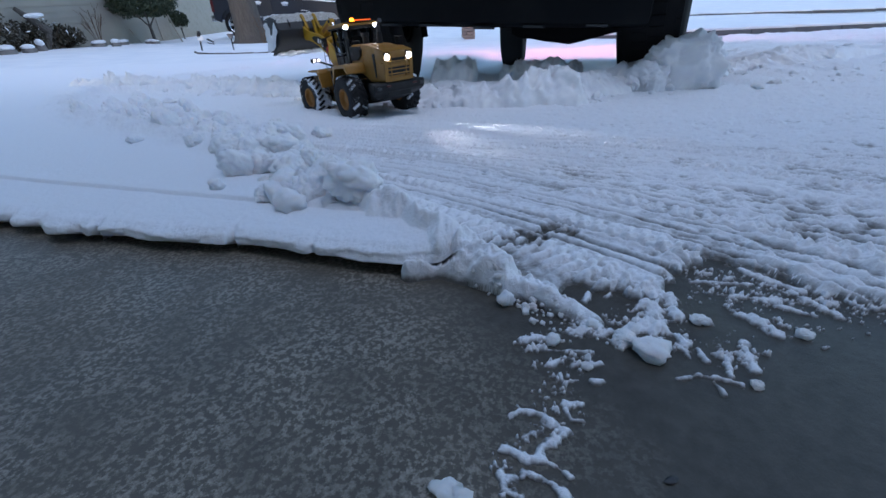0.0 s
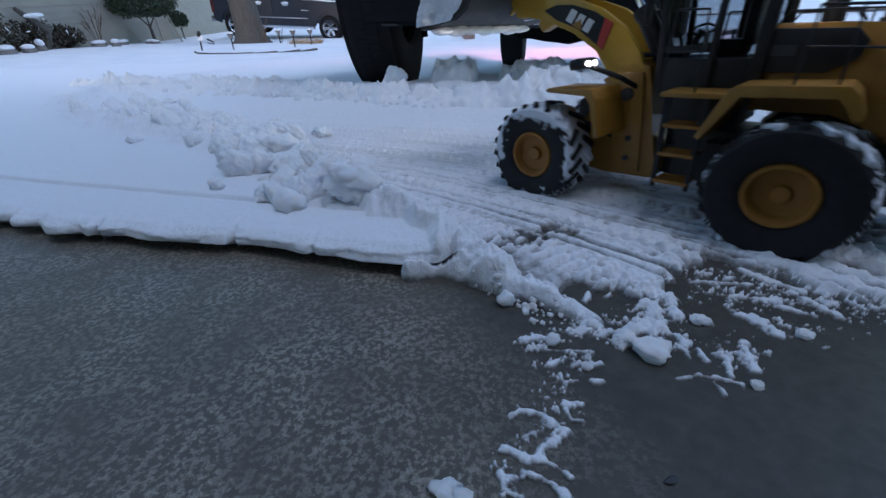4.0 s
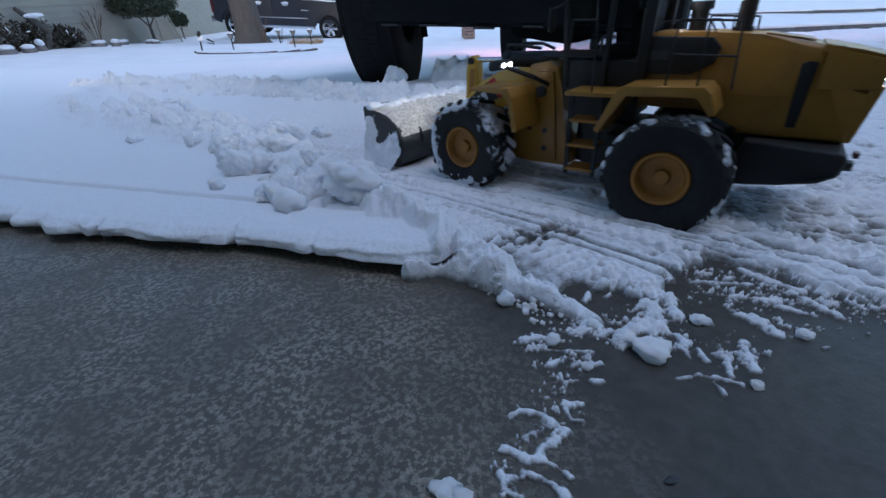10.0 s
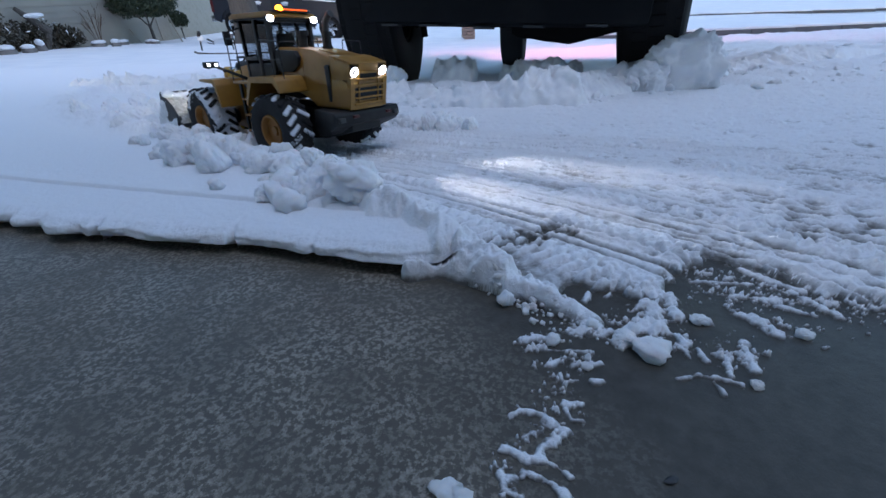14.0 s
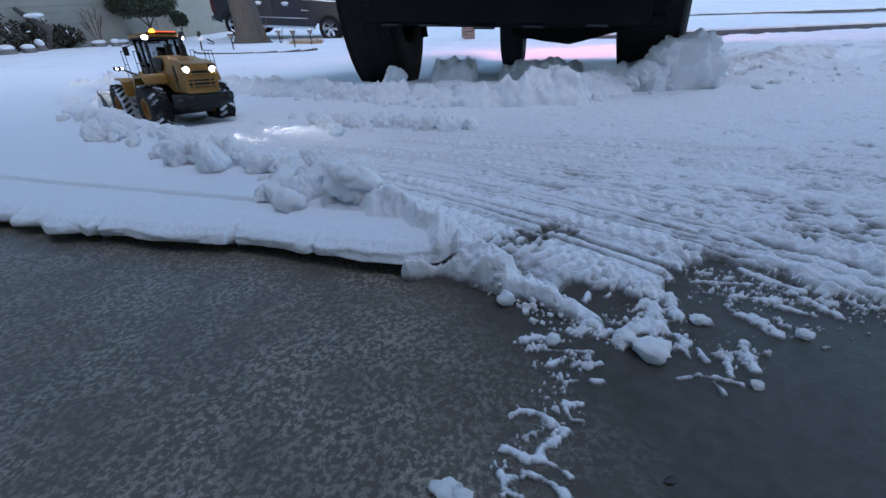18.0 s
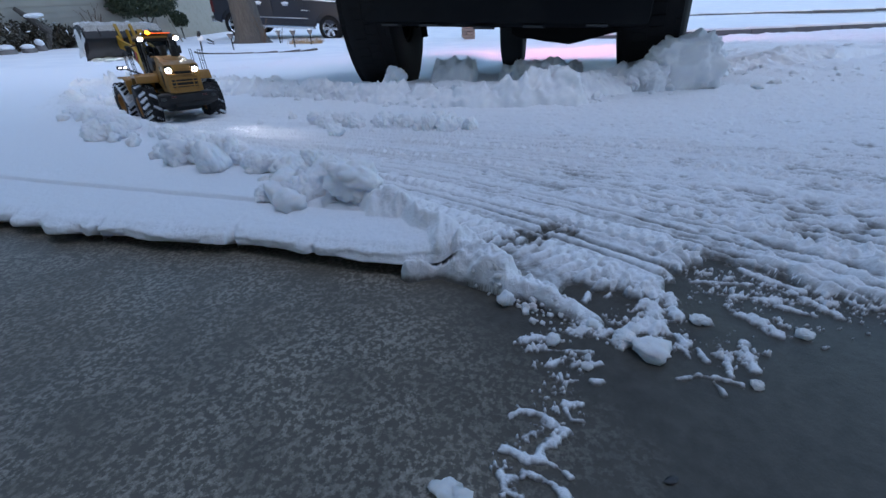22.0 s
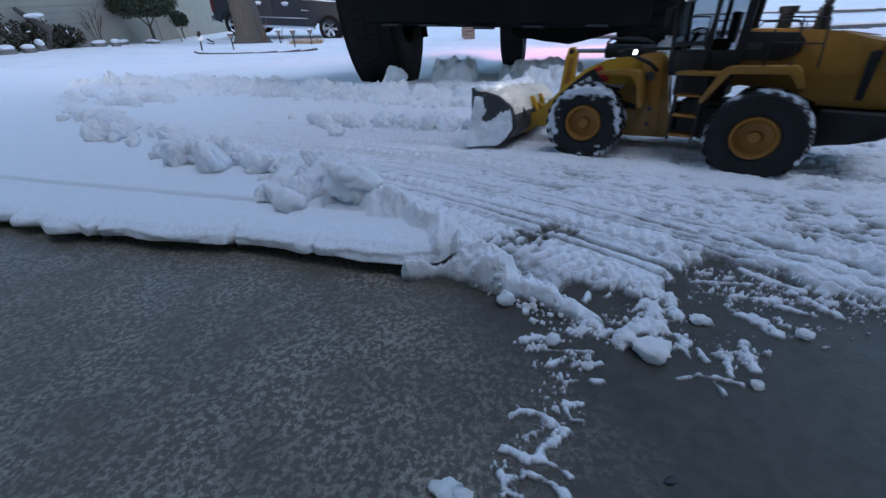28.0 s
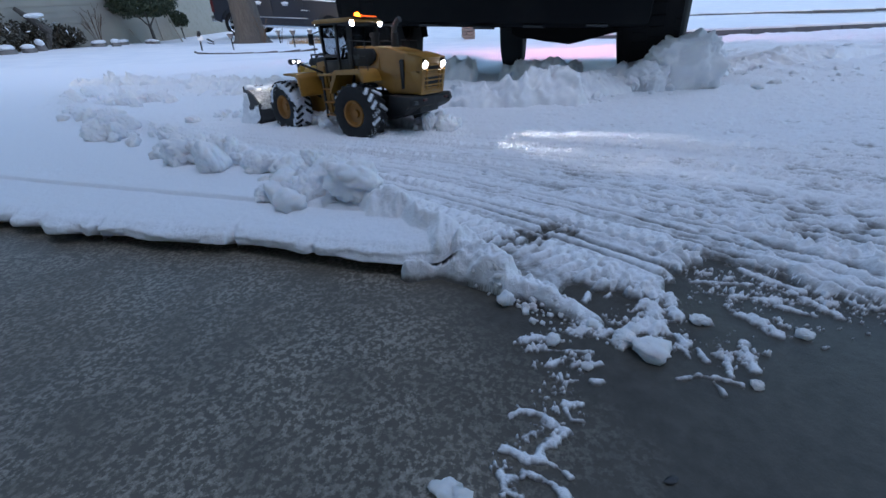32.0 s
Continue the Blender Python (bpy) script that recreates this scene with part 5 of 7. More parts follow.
# house: a long sided wall with a corner board
def build_house():
    house = tagged(new("house"), "grey-beige house wall with horizontal lap siding", "house")
    x0, y0, y1, zb, top = -10.3, 2.0, 23.5, -1.25, 2.3
    part("wall", box((x0 - 0.1, (y0 + y1) / 2, (zb + top) / 2), (0.2, y1 - y0, top - zb), 0.0), SIDING, house)
    part("end_wall", box((x0 - 4.2, y1 - 0.1, (zb + top) / 2), (8.0, 0.2, top - zb), 0.0), SIDING, house)
    bm = prism([(0, 0), (0.022, 0), (0.006, 0.155), (0, 0.155)], y0, y1 - 0.02)
    first = part("siding_board", bm, SIDING, house)
    n = int((top - zb) / 0.15)
    first.matrix_basis = pose(x0 + 0.003, 0, zb)
    for i in range(1, n):
        again(first, house, pose(x0 + 0.003, 0, zb + 0.15 * i))
    part("corner_board", box((x0 + 0.02, y1 - 0.05, (zb + top) / 2), (0.07, 0.14, top - zb), 0.004), TRIM, house, "cream corner board")
    part("door_panel", box((x0 + 0.035, 20.4, -0.2), (0.03, 5.6, 2.0), 0.01), TRIM, house, "pale flat door panel")
    part("roof", prism([(x0 + 0.5, top), (x0 - 4.2, top + 1.9), (x0 - 8.9, top), (x0 - 8.9, top + 0.12), (x0 - 4.2, top + 2.05), (x0 + 0.5, top + 0.12)], y0 - 0.3, y1 + 0.4), SNOW_FAR, house, "snow-covered roof")


build_house()


def leafy(shapes, count, size, seed):
    """Many small leaves over and inside a few rounded masses."""
    rnd = random.Random(seed)
    bm = bmesh.new()
    for c, s in shapes:
        for _ in range(count):
            d = Vector((rnd.gauss(0, 1), rnd.gauss(0, 1), rnd.gauss(0, 1))).normalized()
            k = (0.55 + 0.45 * rnd.random()) * (1 + 0.16 * noise.noise(d * 2.5 + Vector((seed, 0, 0))))
            p = Vector(c) + Vector((d.x * s[0], d.y * s[1], d.z * s[2])) * k
            q = Euler((rnd.uniform(-1.2, 1.2), rnd.uniform(-1.2, 1.2), rnd.uniform(0, 6.3))).to_matrix()
            l, w = size * rnd.uniform(0.6, 1.4), size * rnd.uniform(0.3, 0.55)
            vs = [bm.verts.new(p + q @ Vector(v)) for v in ((-l, 0, 0), (0, -w, 0.2 * w), (l, 0, 0), (0, w, 0.2 * w))]
            bm.faces.new(vs)
    return bm


def leaf_part(name, bm, mat, parent, label=""):
    me = bpy.data.meshes.new(name)
    bm.to_mesh(me)
    bm.free()
    me.materials.append(mat)
    ob = new(name, me)
    ob.parent = parent
    if label:
        tagged(ob, label)
    return ob


def topiary(x, y, h, w, t, lean, label, n=2600, stakes=()):
    th = tagged(new("topiary_tree"), label, "tree")
    th.matrix_basis = pose(x, y, at(x, y))
    base = h * 0.42
    bm = rod((0, 0, -0.05), (lean * 0.5, 0, base * 0.7), t, 10, r2=t * 0.8)
    for k in range(6):
        a = k * 1.05
        rod((lean * 0.5, 0, base * 0.65), (lean + w * 0.3 * math.cos(a), w * 0.3 * math.sin(a), base + h * 0.25), t * 0.5, 6, bm, t * 0.2)
    part("trunk", bm, BARK, th, "thin leaning trunk")
    leaf_part("crown", leafy([((lean, 0, h * 0.70), (w * 0.5, w * 0.5, h * 0.27)), ((lean + w * 0.18, 0.1, h * 0.66), (w * 0.36, w * 0.36, h * 0.24)), ((lean - w * 0.2, -0.1, h * 0.68), (w * 0.34, w * 0.34, h * 0.25))], n, 0.05, int(w * 100)), LEAF, th, "clipped dark evergreen crown")
    leaf_part("snow_dust", leafy([((lean, 0, h * 0.78), (w * 0.5, w * 0.5, h * 0.2))], n // 30, 0.04, int(w * 90)), SNOW, th, "dusting of snow")
    for sx, sy, tx in stakes:
        part("stake", box((0, 0, 0.45), (0.05, 0.03, 1.0), 0.004, m=pose(sx, sy, 0) @ Matrix.Shear("XY", 4, (tx, 0))), TRIM, th, "slanted wooden stake")
    return th


topiary(-9.45, 15.75, 1.75, 1.9, 0.055, 0.0, "clipped round evergreen tree on a thin leaning trunk", stakes=((-0.95, 0.2, -0.5), (-0.62, 0.2, -0.5), (0.62, 0.5, -0.25)))
topiary(-9.8, 18.3, 1.0, 0.55, 0.025, 0.0, "small clipped round evergreen on a thin stem", 700)


def bush(x, y, shapes, mat, n, size, label, seed):
    th = tagged(new("bush"), label, "bush")
    th.matrix_basis = pose(x, y, at(x, y))
    bm = None
    rnd = random.Random(seed)
    for c, s in shapes:
        for _ in range(7):
            bm = rod((c[0] * 0.6, c[1], -0.04), (c[0] + rnd.uniform(-0.8, 0.8) * s[0], c[1] + rnd.uniform(-0.8, 0.8) * s[1], c[2] + rnd.uniform(0, 0.8) * s[2]), 0.012, 5, bm, 0.004)
    part("branches", bm, TWIG, th)
    leaf_part("foliage", leafy(shapes, n, size, seed), mat, th)
    leaf_part("snow_dust", leafy([((c[0], c[1], c[2] + 0.1), s) for c, s in shapes], max(n // 40, 8), size, seed + 1), SNOW, th, "dusting of snow")["kind"] = "stuff"
    return th


bush(-10.3, 12.3, [((0, 0, 0.30), (0.55, 0.9, 0.38)), ((0.1, 0.7, 0.24), (0.4, 0.5, 0.28)), ((0, -0.6, 0.35), (0.45, 0.5, 0.38))], LEAF_BROWN, 900, 0.05, "low brown-green winter bush dusted with snow", 5)
bush(-10.1, 10.6, [((0, 0, 0.45), (0.5, 0.7, 0.55)), ((0.1, -0.7, 0.4), (0.5, 0.6, 0.5))], LEAF_BROWN, 900, 0.05, "dark winter bush against the house wall", 6)


def snowy_stump(x, y):
    th = tagged(new("garden_ornament"), "dark leaning garden ornament capped with snow", "ornament")
    th.matrix_basis = pose(x, y, at(x, y))
    part("stem", rod((0, 0, -0.05), (0.1, 0.25, 0.45), 0.09, 9, rod((0.1, 0.25, 0.4), (-0.1, -0.2, 0.95), 0.11, 9, r2=0.05), 0.07), BARK, th)
    b = lump(61, (0.1, 0.28, 0.06), 0.3, 3)
    bmesh.ops.translate(b, vec=(0.05, 0.08, 0.78), verts=b.verts)
    part("snow_cap", b, SNOW, th, "cap of snow")


snowy_stump(-10.0, 11.9)


def bare_shrub(x, y, h, n, seed, label):
    th = tagged(new("bare_shrub"), label, "shrub")
    th.matrix_basis = pose(x, y, at(x, y))
    rnd = random.Random(seed)
    for i in range(n):
        a, sp = rnd.uniform(0, 6.28), rnd.uniform(0.15, 0.5) * h
        tip = Vector((sp * math.cos(a), sp * math.sin(a), h * rnd.uniform(0.6, 1)))
        mid = tip * 0.5 + Vector((0, 0, 0.06 * h))
        bm = pipe([(0.02 * math.cos(a), 0.02 * math.sin(a), -0.05), mid, tip], 0.008 * h, 5)
        for k in range(4):
            s = mid + (tip - mid) * rnd.uniform(0, 0.8)
            rod(s, s + Vector((rnd.uniform(-0.2, 0.2), rnd.uniform(-0.2, 0.2), rnd.uniform(0.05, 0.25))) * h, 0.004 * h, 4, bm, 0.002 * h)
        part("stem", bm, TWIG, th)


bare_shrub(-10.0, 13.9, 1.0, 9, 3, "leafless twiggy shrub against the house")
bare_shrub(-4.9, 13.3, 0.75, 8, 8, "leafless pale twigs in front of the tree")
bare_shrub(-4.3, 13.0, 0.45, 6, 9, "leafless pale twigs in the snowy bed")


def rock(x, y, s, seed, label="rounded garden stone capped with snow"):
    th = tagged(new("garden_rock"), label, "rock", "stones along the house")
    th.matrix_basis = pose(x, y, at(x, y, 0.03))
    part("stone", lump(seed, s, 0.22, 3), STONE, th)
    b = lump(seed + 1, (s[0] * 0.95, s[1] * 0.95, s[2] * 0.5), 0.2, 3)
    bmesh.ops.translate(b, vec=(0, 0, s[2] * 0.75), verts=b.verts)
    part("snow_cap", b, SNOW, th, "cap of snow")


for i, (x, y, s) in enumerate(((-9.75, 13.5, (0.20, 0.20, 0.12)), (-9.2, 13.4, (0.11, 0.11, 0.14)), (-9.75, 11.5, (0.10, 0.10, 0.2)), (-9.6, 10.95, (0.15, 0.15, 0.13)), (-9.4, 15.4, (0.16, 0.2, 0.08)), (-9.85, 14.7, (0.14, 0.2, 0.1)), (-9.0, 15.0, (0.12, 0.12, 0.07)), (-9.7, 10.45, (0.2, 0.2, 0.14)))):
    rock(x, y, s, 70 + 2 * i)


# big tree
def build_tree():
    tx, ty = -5.35, 13.7
    th = tagged(new("tree"), "large leafless tree with a thick grey-brown trunk", "tree")
    th.matrix_basis = pose(tx, ty, at(tx, ty))
    bm = bmesh.new()
    rings = []
    prof = ((-0.1, 0.62), (0.0, 0.53), (0.12, 0.45), (0.35, 0.40), (0.8, 0.37), (1.5, 0.34), (2.4, 0.31), (3.2, 0.27))
    for z, r in prof:
        ring = []
        for i in range(40):
            a = 2 * math.pi * i / 40
            k = 1 + 0.10 * noise.noise(Vector((math.cos(a) * 1.5, math.sin(a) * 1.5, z * 0.5))) + (0.16 * max(0, math.cos(a * 5 + 1)) * max(0, 0.3 - z) / 0.3)
            k += 0.025 * noise.noise(Vector((math.cos(a) * 7, math.sin(a) * 7, z * 1.2)))
            ring.append(bm.verts.new((r * k * math.cos(a) - 0.03 * z, r * k * math.sin(a), z)))
        rings.append(ring)
    for p, q in zip(rings, rings[1:]):
        for i in range(40):
            bm.faces.new((p[i], p[(i + 1) % 40], q[(i + 1) % 40], q[i]))
    bm.faces.new(rings[-1])
    part("trunk", bm, BARK, th, "thick rough-barked trunk", 3)
    rnd = random.Random(12)
    for k in range(7):
        a = k * 0.9 + 0.2
        d = Vector((math.cos(a), math.sin(a), rnd.uniform(0.7, 1.6))).normalized()
        p = Vector((-0.09, 0, 3.0 + 0.05 * k))
        mid = p + d * 2.0
        tip = mid + (d + Vector((0, 0, 0.5))).normalized() * 2.2
        bm = rod(p, mid, 0.14, 8, r2=0.09)
        rod(mid, tip, 0.09, 8, bm, 0.025)
        for j in range(9):
            s = p + (mid - p) * rnd.uniform(0.4, 1) if j < 4 else mid + (tip - mid) * rnd.random()
            e = s + Vector((rnd.uniform(-1, 1), rnd.uniform(-1, 1), rnd.uniform(0.2, 1.2)))
            rod(s, e, 0.03, 6, bm, 0.008)
            for _ in range(3):
                rod(s + (e - s) * rnd.random(), e + Vector((rnd.uniform(-0.5, 0.5), rnd.uniform(-0.5, 0.5), rnd.uniform(0, 0.5))), 0.01, 4, bm, 0.004)
        part("limb", bm, BARK, th)


build_tree()


# edging of the planting bed
def build_edging():
    th = tagged(new("bed_edging"), "low dark curved edging round the snowy tree bed", "edging")
    pts = [(-4.95, 9.45), (-4.65, 9.0), (-4.2, 8.72), (-3.8, 8.60), (-3.4, 8.60), (-3.0, 8.75), (-2.65, 9.05), (-2.4, 9.4)]
    for p, q in zip(pts, pts[1:]):
        m = Matrix.Translation((*((Vector(p) + Vector(q)) / 2), at((p[0] + q[0]) / 2, (p[1] + q[1]) / 2, 0.01))) @ Matrix.Rotation(math.atan2(q[1] - p[1], q[0] - p[0]), 4, "Z")
        part("edging_strip", box((0, 0, 0), (math.dist(p, q) - 0.015, 0.025, 0.04), 0.005, m=m), BARK, th)


build_edging()


def path_light(x, y, h, label="small black garden path lamp capped with snow"):
    th = tagged(new("path_lamp"), label, "garden lamp", "path lamps in the snowy bed")
    th.matrix_basis = pose(x, y, at(x, y), 2, 3)
    part("stake", rod((0, 0, -0.05), (0, 0, h * 0.66), 0.014, 8), BLACK, th, "thin black stake")
    part("lamp_head", rod((0, 0, h * 0.64), (0, 0, h * 0.84), 0.035, 12, r2=0.065), STONE, th, "grey lamp head")
    part("lamp_cap", rod((0, 0, h * 0.84), (0, 0, h * 0.87), 0.07, 12, r2=0.06), BLACK, th)
    b = lump(int(x * 10) % 17 + 3, (0.062, 0.062, 0.03), 0.2, 2)
    bmesh.ops.translate(b, vec=(0, 0, h * 0.9), verts=b.verts)
    part("snow_cap", b, SNOW, th, "cap of snow")


for x, y, h in ((-4.40, 10.05, 0.37), (-4.30, 12.9, 0.36), (-3.17, 10.45, 0.40), (-3.05, 11.45, 0.38)):
    path_light(x, y, h)


def bird_stake(x, y):
    th = tagged(new("bird_ornament"), "black and white bird ornament on a garden stake", "ornament")
    th.matrix_basis = pose(x, y, at(x, y))
    part("stake", rod((0, 0, -0.05), (0.03, 0, 0.22), 0.016, 8), BLACK, th)
    b = lump(31, (0.085, 0.05, 0.065), 0.12, 3)
    bmesh.ops.translate(b, vec=(0.06, 0, 0.24), verts=b.verts)
    part("body", b, WHITE, th, "white body")
    part("head", rod((0.04, 0, 0.28), (0.05, 0, 0.38), 0.05, 10, r2=0.03), BLACK, th, "black head")
    part("wing", box((0.12, 0, 0.23), (0.14, 0.07, 0.02), 0.006, m=pose(0.03, 0, 0.05, 0, 30, 0)), BLACK, th)
    part("tail", box((0.22, 0, 0.15), (0.16, 0.03, 0.012), 0.003, m=pose(0, 0, 0.03, 0, 12, 0)), BLACK, th)


bird_stake(-5.2, 10.25)


def dry_grass():
    th = tagged(new("dry_grass"), "tuft of dry straw-coloured grass poking from the snow", "grass", kind="stuff")
    rnd = random.Random(2)
    bm = bmesh.new()
    for _ in range(260):
        x, y = -3.35 + rnd.uniform(-0.35, 0.45), 11.9 + rnd.gauss(0, 0.12)
        z = at(x, y)
        h = rnd.uniform(0.05, 0.17)
        d = Vector((rnd.uniform(-0.08, 0.08), rnd.uniform(-0.05, 0.05), h))
        p = Vector((x, y, z))
        vs = [bm.verts.new(p + Vector((s, 0, 0))) for s in (-0.008, 0.008)] + [bm.verts.new(p + d)]
        bm.faces.new(vs)
    me = bpy.data.meshes.new("dry_grass")
    bm.to_mesh(me)
    bm.free()
    me.materials.append(GRASS_DRY)
    th.data = None
    bpy.data.objects.remove(th)
    tagged(new("dry_grass", me), "tuft of dry straw-coloured grass poking from the snow", "grass", kind="stuff")


dry_grass()


def pillar(x, y):
    th = tagged(new("brick_pillar"), "short grey-brown brick pillar standing in the snow", "pillar")
    th.matrix_basis = pose(x, y, at(x, y, -0.03))
    first = part("brick", box((0, 0, 0.035), (0.20, 0.095, 0.062), 0.005, 1), BRICK, th)
    first.matrix_basis = pose(-0.0, -0.1, 0)
    for c in range(16):
        for k in range(3):
            if c or k:
                a = again(first, th, pose(0.0 if c % 2 else (k - 1) * 0.102, (k - 1) * 0.102 if c % 2 else 0.0, c * 0.068, 0, 0, 0 if c % 2 else 90) @ Matrix.Diagonal((1.5 if c < 2 else 1.45, 1, 1, 1)))
                a.scale = (1.5, 1, 1)
    part("cap", box((0, 0, 1.12), (0.36, 0.36, 0.05), 0.01), STONE, th, "stone cap")


pillar(0.85, 11.0)


def kerb(p, q, label):
    d = Vector(q) - Vector(p)
    n = 14
    th = tagged(new("kerb"), label, "kerb", kind="structure")
    for i in range(n):
        a, b = Vector(p) + d * i / n, Vector(p) + d * (i + 1) / n
        c = (a + b) / 2
        z = at(c.x, c.y, 0.0)
        m = Matrix.Translation((c.x, c.y, z)) @ Matrix.Rotation(math.atan2(d.y, d.x), 4, "Z")
        part("kerb_stone", box((0, 0, 0.0), (d.length / n - 0.01, 0.14, 0.09), 0.012, m=m), KERB, th)
        bm = box((0, 0.16, 0.062), (d.length / n + 0.1, 0.36, 0.05), 0.02, m=m)
        part("snow_strip", bm, SNOW_FAR, th, "snow lying along the kerb")


kerb((3.0, 9.1), (14.0, 7.9), "dark wet street kerb half buried in snow")
kerb((6.0, 23.0), (34.0, 13.0), "far street kerb half buried in snow")


# ---- vehicles ----
def road_wheel(parent, c, r, w, rim_r, spokes, steer=0, rim_mat=None, tread=36, side=1, label="black tyre"):
    """A wheel: tyre with tread blocks, and a spoked rim facing the given side."""
    m = Matrix.Translation(c) @ Matrix.Rotation(radians(steer), 4, "Z")
    h = w / 2
    prof = [(rim_r, -h * 0.82), (rim_r * 1.12, -h * 0.96), (r * 0.80, -h), (r * 0.89, -h * 0.98), (r * 0.945, -h * 0.90), (r * 0.975, -h * 0.76), (r * 0.985, -h * 0.5), (r * 0.985, h * 0.5), (r * 0.975, h * 0.76), (r * 0.945, h * 0.90), (r * 0.89, h * 0.98), (r * 0.80, h), (rim_r * 1.12, h * 0.96), (rim_r, h * 0.82)]
    tyre = part("wheel", lathe(prof, 48, closed=True), TYRE, parent, label)
    tyre.matrix_basis = m
    bm = None
    for i in range(tread):
        an = 2 * math.pi * i / tread
        for k in (-0.72, -0.24, 0.24, 0.72):
            q = Matrix.Rotation(an + (0.5 if k in (-0.72, 0.24) else 0) * 2 * math.pi / tread, 4, "Y") @ Matrix.Translation((r * (0.987 - 0.022 * (abs(k) > 0.5)), k * h * 0.95, 0)) @ Matrix.Rotation(-0.3 * k if abs(k) > 0.5 else 0, 4, "Z")
            bm = box((0, 0, 0), (r * 0.014, h * 0.42, 2 * math.pi * r / tread * 0.94), 0.0, m=q, bm=bm)
    t = part("tread", bm, TYRE, tyre)
    t["kind"] = "stuff"
    rim_mat = rim_mat or CHROME
    part("rim", lathe([(rim_r * 0.97, h * 0.8 * side), (rim_r, h * 0.9 * side), (rim_r * 1.02, h * 0.82 * side), (rim_r * 1.0, -h * 0.7 * side), (rim_r * 0.93, -h * 0.7 * side), (rim_r * 0.93, h * 0.7 * side)], 40, closed=True), rim_mat, tyre)
    part("hub", lathe([(0.001, h * 0.72 * side), (rim_r * 0.24, h * 0.70 * side), (rim_r * 0.28, h * 0.45 * side), (0.001, h * 0.45 * side)], 20), rim_mat, tyre)
    part("brake_disc", lathe([(0.001, h * 0.25 * side), (rim_r * 0.86, h * 0.25 * side), (rim_r * 0.86, h * 0.1 * side), (0.001, h * 0.1 * side)], 28), CHASSIS, tyre)
    for i in range(spokes):
        an = 2 * math.pi * i / spokes
        part("spoke", prism([(rim_r * 0.2, -rim_r * 0.13), (rim_r * 0.2, rim_r * 0.13), (rim_r * 0.95, rim_r * 0.20), (rim_r * 0.95, -rim_r * 0.20)], h * 0.5 * side, h * 0.68 * side, 0.006, 1, m=Matrix.Rotation(an, 4, "Y")), rim_mat, tyre)
    return tyre


def ground_frame(x, y, heading, slope_y, up=0.0):
    n = Vector((0, -slope_y, 1)).normalized()
    f = Vector((math.cos(radians(heading)), math.sin(radians(heading)), slope_y * math.sin(radians(heading)))).normalized()
    return Matrix.Translation((x, y, up)) @ Matrix((f, n.cross(f), n)).transposed().to_4x4()


